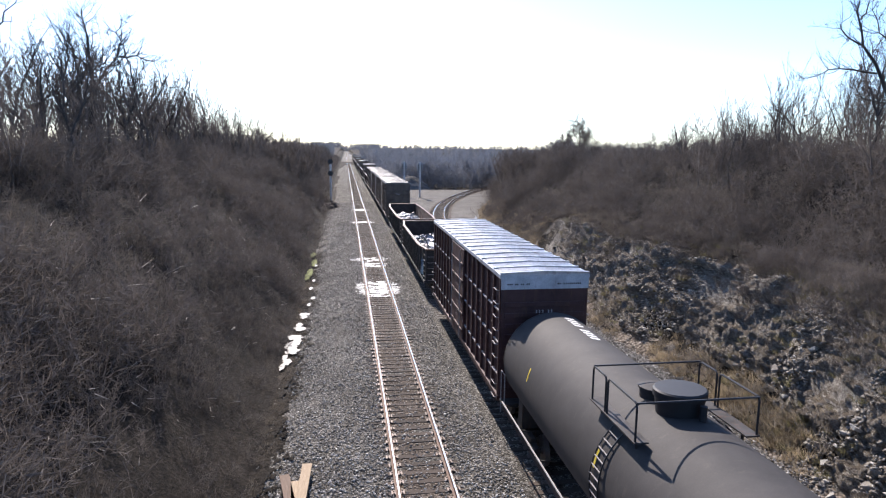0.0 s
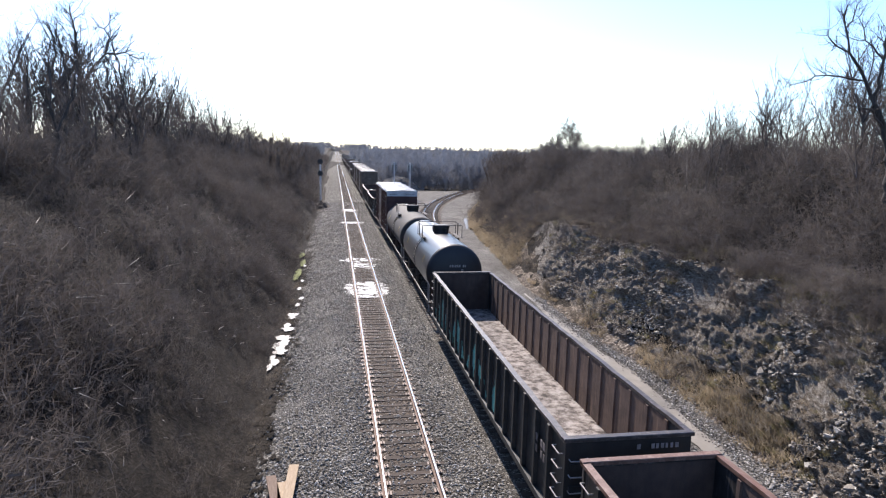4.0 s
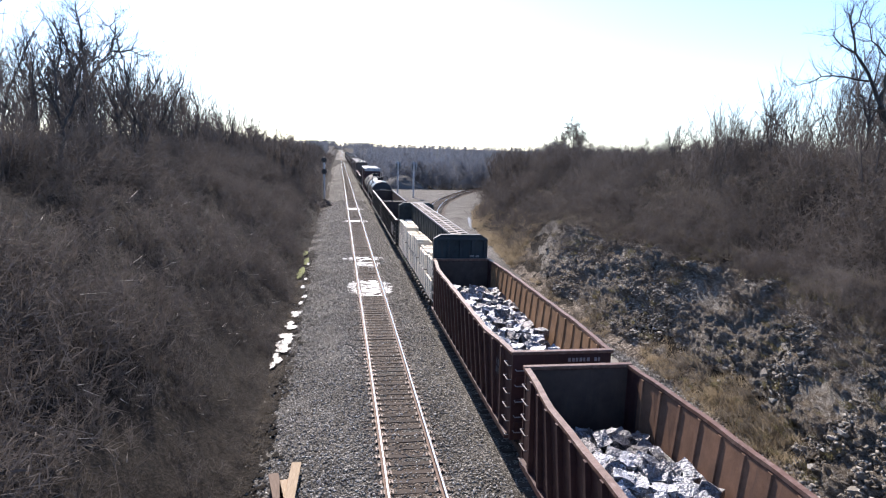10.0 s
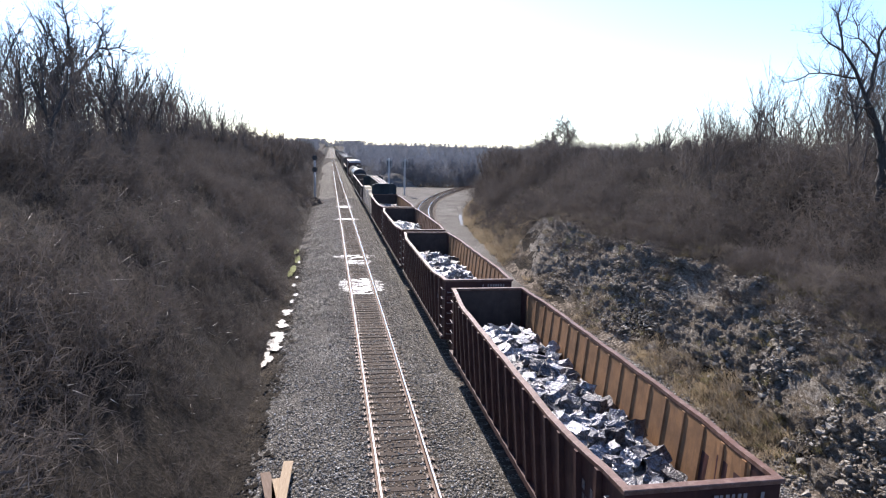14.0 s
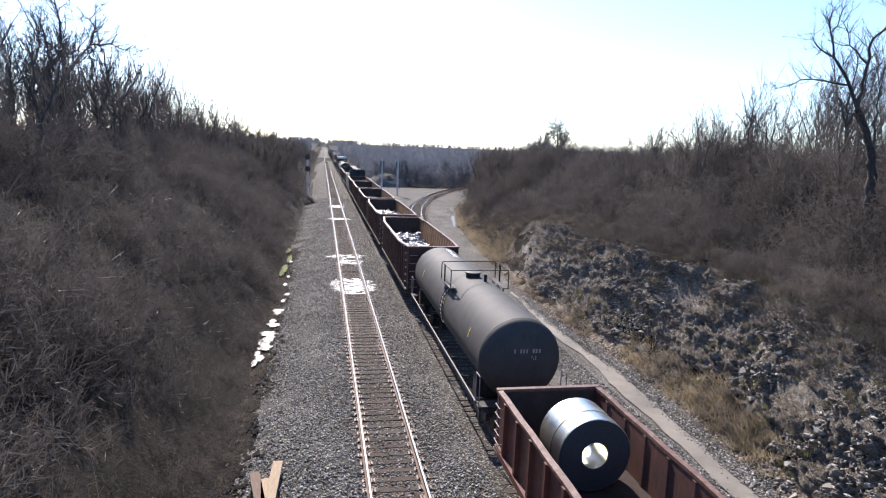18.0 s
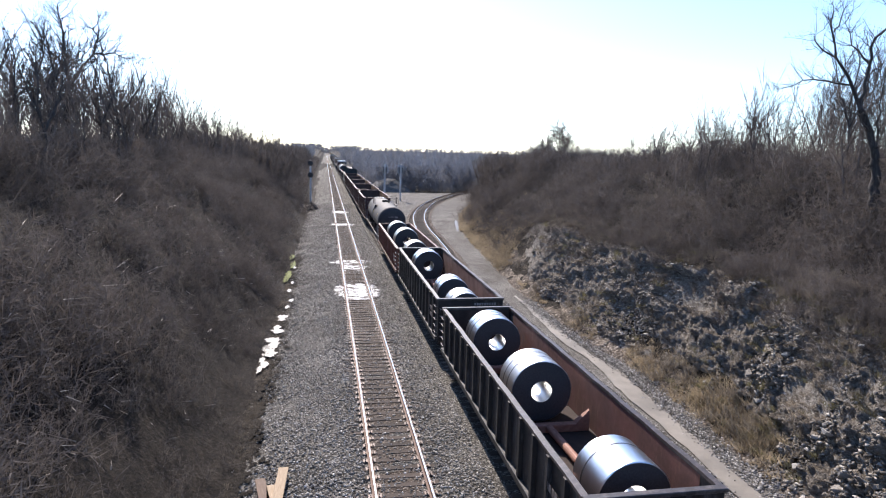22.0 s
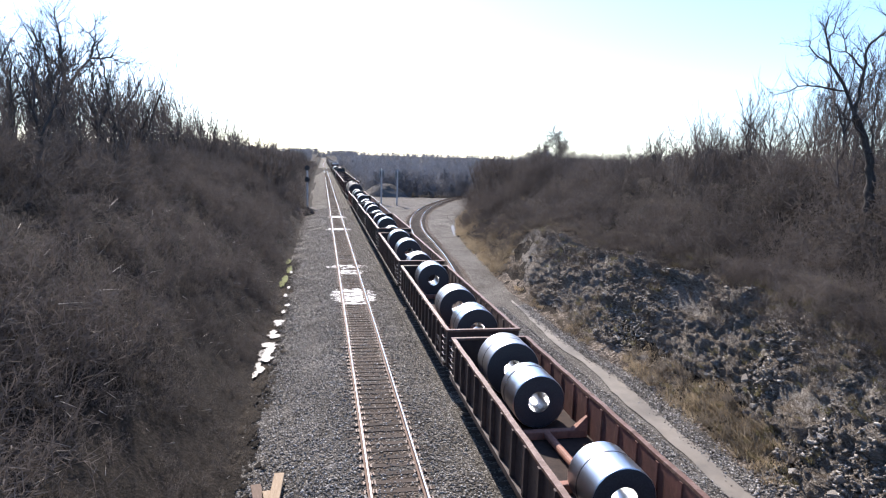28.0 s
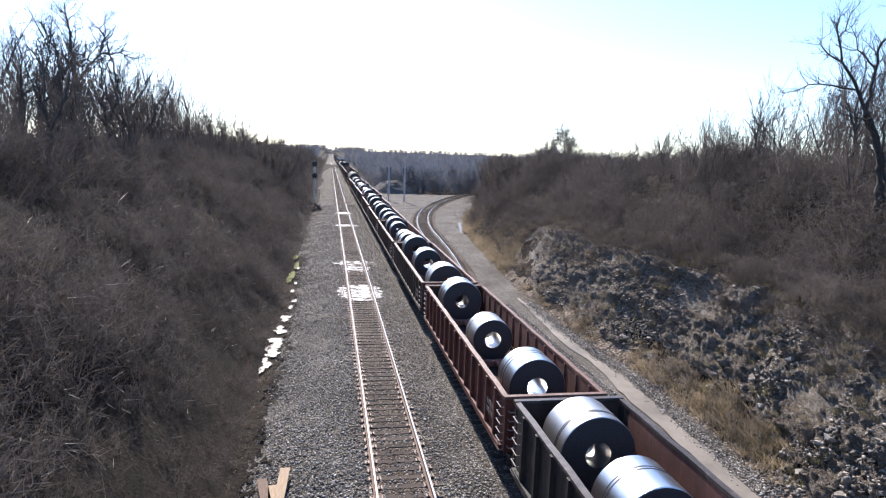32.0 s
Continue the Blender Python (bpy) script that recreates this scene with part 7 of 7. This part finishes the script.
WEEDS = [tuft(230 + k, 0.42, 30, 0.008) for k in range(6)]
pl = []
for i in range(3000):
    y = 5 + 52 * rnd.random() ** 1.2
    e = 0.3 + 4.2 * rnd.random()
    if 1.3 < e < 3.0 and rnd.random() < 0.7:
        continue
    if fbm(e * 1.5, y, 0.3, 81) < -0.08 + 0.25 * (1 - smooth01(1.5, 3.0, e)):
        continue
    x = road_right(y) + e + 0.3
    pl.append((x - 0.30, y, ground_z(x, y) + 0.16, rnd.uniform(0.5, 1.3), rnd.uniform(0, 6.28), -0.35, -0.15))
for i in range(1500):
    y = 8 + 42 * rnd.random() ** 1.2
    x = -4.95 + abs(rnd.gauss(0, 0.35))
    if fbm(x * 2, y, 0.5, 83) < -0.05:
        continue
    pl.append((x, y, float(np.interp(x, (-5.0, -4.5, -3.7), (-0.62, -0.60, -0.36))), rnd.uniform(0.25, 0.8), rnd.uniform(0, 6.28), 0.1, -0.1))
scatter("dead_weeds", "grey dead weeds and vines hanging on the rock face", "weeds", WEEDS, pl, M_WEED)
pl = []
while len(pl) < 260:
    y = 9 + 34 * rnd.random()
    e = 0.5 + 3.4 * rnd.random()
    if fbm(e, y, 0.28, 91) < 0.12:
        continue
    x = road_right(y) + e + 0.3
    pl.append((x - 0.25, y, ground_z(x, y) + 0.15, rnd.uniform(0.4, 1.0), rnd.uniform(0, 6.28), -0.45, -0.2))
for i in range(60):
    y = 19.5 + rnd.gauss(0, 1.3)
    x = road_right(y) + 3.7 + rnd.gauss(0, 0.5)
    pl.append((x - 0.1, y, ground_z(x, y) + 0.1, rnd.uniform(0.6, 1.3), rnd.uniform(0, 6.28), -0.3, -0.1))
low = []
while len(low) < 1500:
    y = 8 + 46 * rnd.random()
    e = 0.2 + 3.6 * rnd.random() if len(low) < 300 else 4.3 - 2.0 * rnd.random() ** 1.6
    if fbm(e * 1.2, y, 0.3, 95) < 0.10 - 0.22 * (e > 2.2) - 0.15 * (e > 2.9) - 0.2 * smooth01(30, 42, y):
        continue
    x = road_right(y) + e + 0.1
    low.append((x - 0.32, y, ground_z(x, y) + 0.12, rnd.uniform(0.14, 0.42), rnd.uniform(0, 6.28), -0.3, -0.1))
scatter("low_brush_on_rock", "low brown dead brush clinging to the rock face", "brush", SHRUBS, low, M_TWIG)
scatter("olive_weeds", "olive green weeds in patches on the rock face", "weeds", WEEDS, pl, M_VINE)

pl = []
while len(pl) < 420:
    y = 30 + 62 * rnd.random()
    x = -12.6 - 6 * rnd.random() + 3.0 * smooth01(60, 100, y)
    pl.append((x, y, ground_z(x, y), rnd.uniform(1.0, 1.7), rnd.uniform(0, 6.28), 0.1, rnd.uniform(-0.1, 0.1)))
scatter("tall_brush_left_crest", "tall leafless brush along the top of the bank", "brush", SHRUBS, pl, M_TWIG)

# loose stones on the near ballast
rng = np.random.default_rng(8)
N = 60000
px = rng.uniform(-4.9, 2.6, N)
py = 11 + 100 * rng.random(N) ** 2.2
side = np.arange(N) < 11000
py = np.where(side, 12 + 26 * rng.random(N), py)
px = np.where(side, np.where(rng.random(N) < 0.6, rng.uniform(7.9, 9.3, N), np.interp(py, (12, 20, 24, 31, 40), (10.1, 10.6, 10.9, 10.5, 10.5)) + rng.normal(0, 0.22, N)), px)
ok = (np.abs(np.abs(px) - 0.755) > 0.10) & ((np.abs(px) > 0.7) | (rng.random(N) < 0.35))
ok &= (px > -4.2) | (rng.random(N) < (px + 5.2) / 1.0)
px, py = px[ok], py[ok]
N = len(px)
pz = np.interp(px, (-4.5, -3.7, -2.35, -1.75, -1.12, -0.9, 0.9, 1.12, 1.75, 2.1, 2.45, 7.6, 8.2, 10.3, 11.0), (-0.60, -0.36, -0.10, -0.01, 0.01, -0.02, -0.02, 0.01, -0.01, -0.08, -0.03, -0.20, -0.14, -0.12, 0.0)) + np.where(np.abs(px) < 0.72, 0.004, 0.0)
octa = np.array([(1, 0, 0), (-1, 0, 0), (0, 1, 0), (0, -1, 0), (0, 0, 1), (0, 0, -1)], float)
otri = np.array([(0, 2, 4), (2, 1, 4), (1, 3, 4), (3, 0, 4), (2, 0, 5), (1, 2, 5), (3, 1, 5), (0, 3, 5)])
size = rng.uniform(0.022, 0.05, N)
V = octa[None] * rng.uniform(0.6, 1.25, (N, 6, 1)) + rng.normal(0, 0.22, (N, 6, 3))
V *= size[:, None, None] * np.array([1, 1, 0.75])
V += np.stack([px, py, pz + 0.012], axis=1)[:, None, :]
T = otri[None] + (np.arange(N) * 6)[:, None, None]
tagged(new("ballast_stones", array_mesh("ballast_stones", V.reshape(-1, 3), T.reshape(-1, 3), M_STONE)), "loose grey crushed stones on the ballast", "stones", kind="stuff")

# dead leaves and soil washed onto the edge of the ballast
rng = np.random.default_rng(18)
V, T, base = [], [], 0
for i in range(900):
    y = 8 + 50 * rng.random() ** 1.3
    x = -5.0 + abs(rng.normal(0, 0.6))
    r_ = rng.uniform(0.04, 0.22) * (1.2 if x < -4.4 else 0.6)
    z = float(np.interp(x, (-5.0, -4.5, -3.7, -2.35), (-0.62, -0.56, -0.32, -0.07))) + 0.035
    n_ = 9
    ang = np.arange(n_) * 2 * np.pi / n_
    rr = r_ * rng.uniform(0.45, 1.25, n_)
    V.append(np.concatenate([[[x, y, z + 0.02]], np.stack([x + rr * np.cos(ang), y + 1.5 * rr * np.sin(ang), np.full(n_, z - 0.01) + 0.25 * rr * np.cos(ang)], 1)]))
    T.append(np.array([(0, 1 + q, 1 + (q + 1) % n_) for q in range(n_)]) + base)
    base += n_ + 1
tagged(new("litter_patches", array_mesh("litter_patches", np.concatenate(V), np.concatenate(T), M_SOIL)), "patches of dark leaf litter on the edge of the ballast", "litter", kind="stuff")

# bleached fallen branches in the brush on the left bank
rng = np.random.default_rng(3)
P, Q, R = [], [], []
for i in range(190):
    y = 9 + 38 * rng.random()
    x = -5.6 - 7 * rng.random()
    p = np.array([x, y, ground_z(x, y) + rng.uniform(0.2, 1.0)])
    d = np.array([rng.normal(0, 1), rng.normal(0, 0.7), rng.normal(0, 0.35)])
    P.append(p); Q.append(p + d / np.linalg.norm(d) * rng.uniform(0.15, 0.65) * (1.5 if i % 3 == 0 else 1.0)); R.append(rng.uniform(0.006, 0.013) * (1.5 if i % 3 == 0 else 1.0))
v, t = spikes(P, Q, np.array(R))
tagged(new("fallen_branches", array_mesh("fallen_branches", v, t, M_TWIG_PALE)), "bleached dead branches caught in the brush", "branches", kind="stuff")


# ---- far woods ----
def far_tree(seed):
    rng = np.random.default_rng(seed)
    P, Q, R = [np.array([0, 0, -0.5])], [np.array([0, 0, 5.2])], [0.10]
    p2, q2, r2 = [], [], []
    for i in range(30):
        z = rng.uniform(1.0, 6.2)
        a = rng.uniform(0, 2 * np.pi)
        L = rng.uniform(1.0, 3.0) * (1.15 - z / 9)
        p = np.array([0, 0, z])
        q = p + np.array([np.cos(a) * L, np.sin(a) * L, L * rng.uniform(0.4, 1.1)])
        p2.append(p); q2.append(q); r2.append(0.075)
        for j in range(4):
            b = p + (q - p) * rng.uniform(0.3, 0.9)
            p2.append(b); q2.append(b + rng.normal(0, 0.6, 3) + np.array([0, 0, 0.45])); r2.append(0.06)
    return both(spikes(P, Q, np.array(R)), slivers(p2, q2, np.array(r2), rng))


FAR = [far_tree(300 + k) for k in range(6)]
pl, near_woods = [], []
for i in range(2300):
    left = i % 5 < 2
    if left:
        y = 120 + 700 * rnd.random() ** 1.7
        x = -9 - 60 * rnd.random() ** 1.6 - (y - 110) * 0.01
        s = rnd.uniform(0.9, 1.2) * (0.9 if y < 220 else 1.2)
    else:
        y = 152 + 450 * rnd.random() ** 1.8
        x = 8.5 + (40 + (y - 150) * 0.9) * rnd.random() if i % 2 else 8.5 + 260 * rnd.random()
        s = rnd.uniform(0.85, 1.1) * (1.0 if y < 260 else 1.3)
    (near_woods if left and y < 330 else pl).append((x, y, ground_z(x, y), s, rnd.uniform(0, 6.28), 0, 0))
for i in range(900):
    y = 700 + 1000 * rnd.random()
    x = rnd.choice((-1, 1)) * (12 + 700 * rnd.random())
    pl.append((x, y, ground_z(x, y), rnd.uniform(1.85, 2.1), rnd.uniform(0, 6.28), 0, 0))
for i in range(420):
    y = 149 + 30 * rnd.random()
    x = 6.5 + 75 * rnd.random()
    pl.append((x, y, ground_z(x, y) - 0.3, rnd.uniform(0.35, 0.6), rnd.uniform(0, 6.28), 0, 0))
for i in range(260):
    y = 1710 + 200 * rnd.random()
    x = rnd.uniform(-90, 95)
    pl.append((x, y, ground_z(x, y), rnd.uniform(1.7, 2.6), rnd.uniform(0, 6.28), 0, 0))
FAR_SAPLINGS = [sapling(170 + k, 4.6, 0.020, 0.028) for k in range(6)]
near_woods = [(x, y, z, k_ * 1.5, a, lx, ly) for x, y, z, k_, a, lx, ly in near_woods]
for i in range(500):
    y = 100 + 220 * rnd.random() ** 1.3
    x = -8.5 - 16 * rnd.random()
    near_woods.append((x, y, ground_z(x, y), rnd.uniform(1.0, 1.55), rnd.uniform(0, 6.28), 0, 0))
scatter("bank_woods", "grey-brown leafless woods along the top of the bank", "woods", FAR_SAPLINGS, near_woods, M_TWIG)
scatter("far_woods", "distant leafless woods tinted blue-grey for haze", "woods", FAR, pl, M_WOODS)

# taller woods on the nose of the hill inside the branch curve
pl = []
for i in range(620):
    y = 84 + 62 * rnd.random()
    x = max(21.2 + (y - 90) * 0.25, road_right(y) + 2.2) + 15 * rnd.random() ** 1.3
    g_ = ground_z(x, y)
    pl.append((x, y, g_ - 0.2, max(0.6, (10.0 - g_) / 4.7) * rnd.uniform(0.6, 1.04), rnd.uniform(0, 6.28), 0, 0))
scatter("hillside_woods", "leafless grey-brown woods on the hillside", "woods", FAR_SAPLINGS, pl, M_TWIG)

# ---- movement ----
# the train's speed at times in seconds: it gathers way a little, then eases off
PACE = ((0, 10.2), (4, 10.2), (7, 10.05), (10, 10.25), (13, 10.6), (16, 10.8), (18, 10.7), (20, 10.35), (22, 10.15), (25, 10.1), (32, 10.0))


def travel(t):
    """Metres run since the start."""
    n = 400
    ts = np.linspace(0.0, t, n + 1)
    v = np.interp(ts, [p[0] for p in PACE], [p[1] for p in PACE])
    return float(((v[1:] + v[:-1]) * 0.5).sum() * t / n)


def motions():
    runs = [(2.0 * k, travel(2.0 * k)) for k in range(17)]
    for ob, x, y, z in MOVERS:
        walk(ob, [(t, pose(x, y + run, z)) for t, run in runs])


motions()
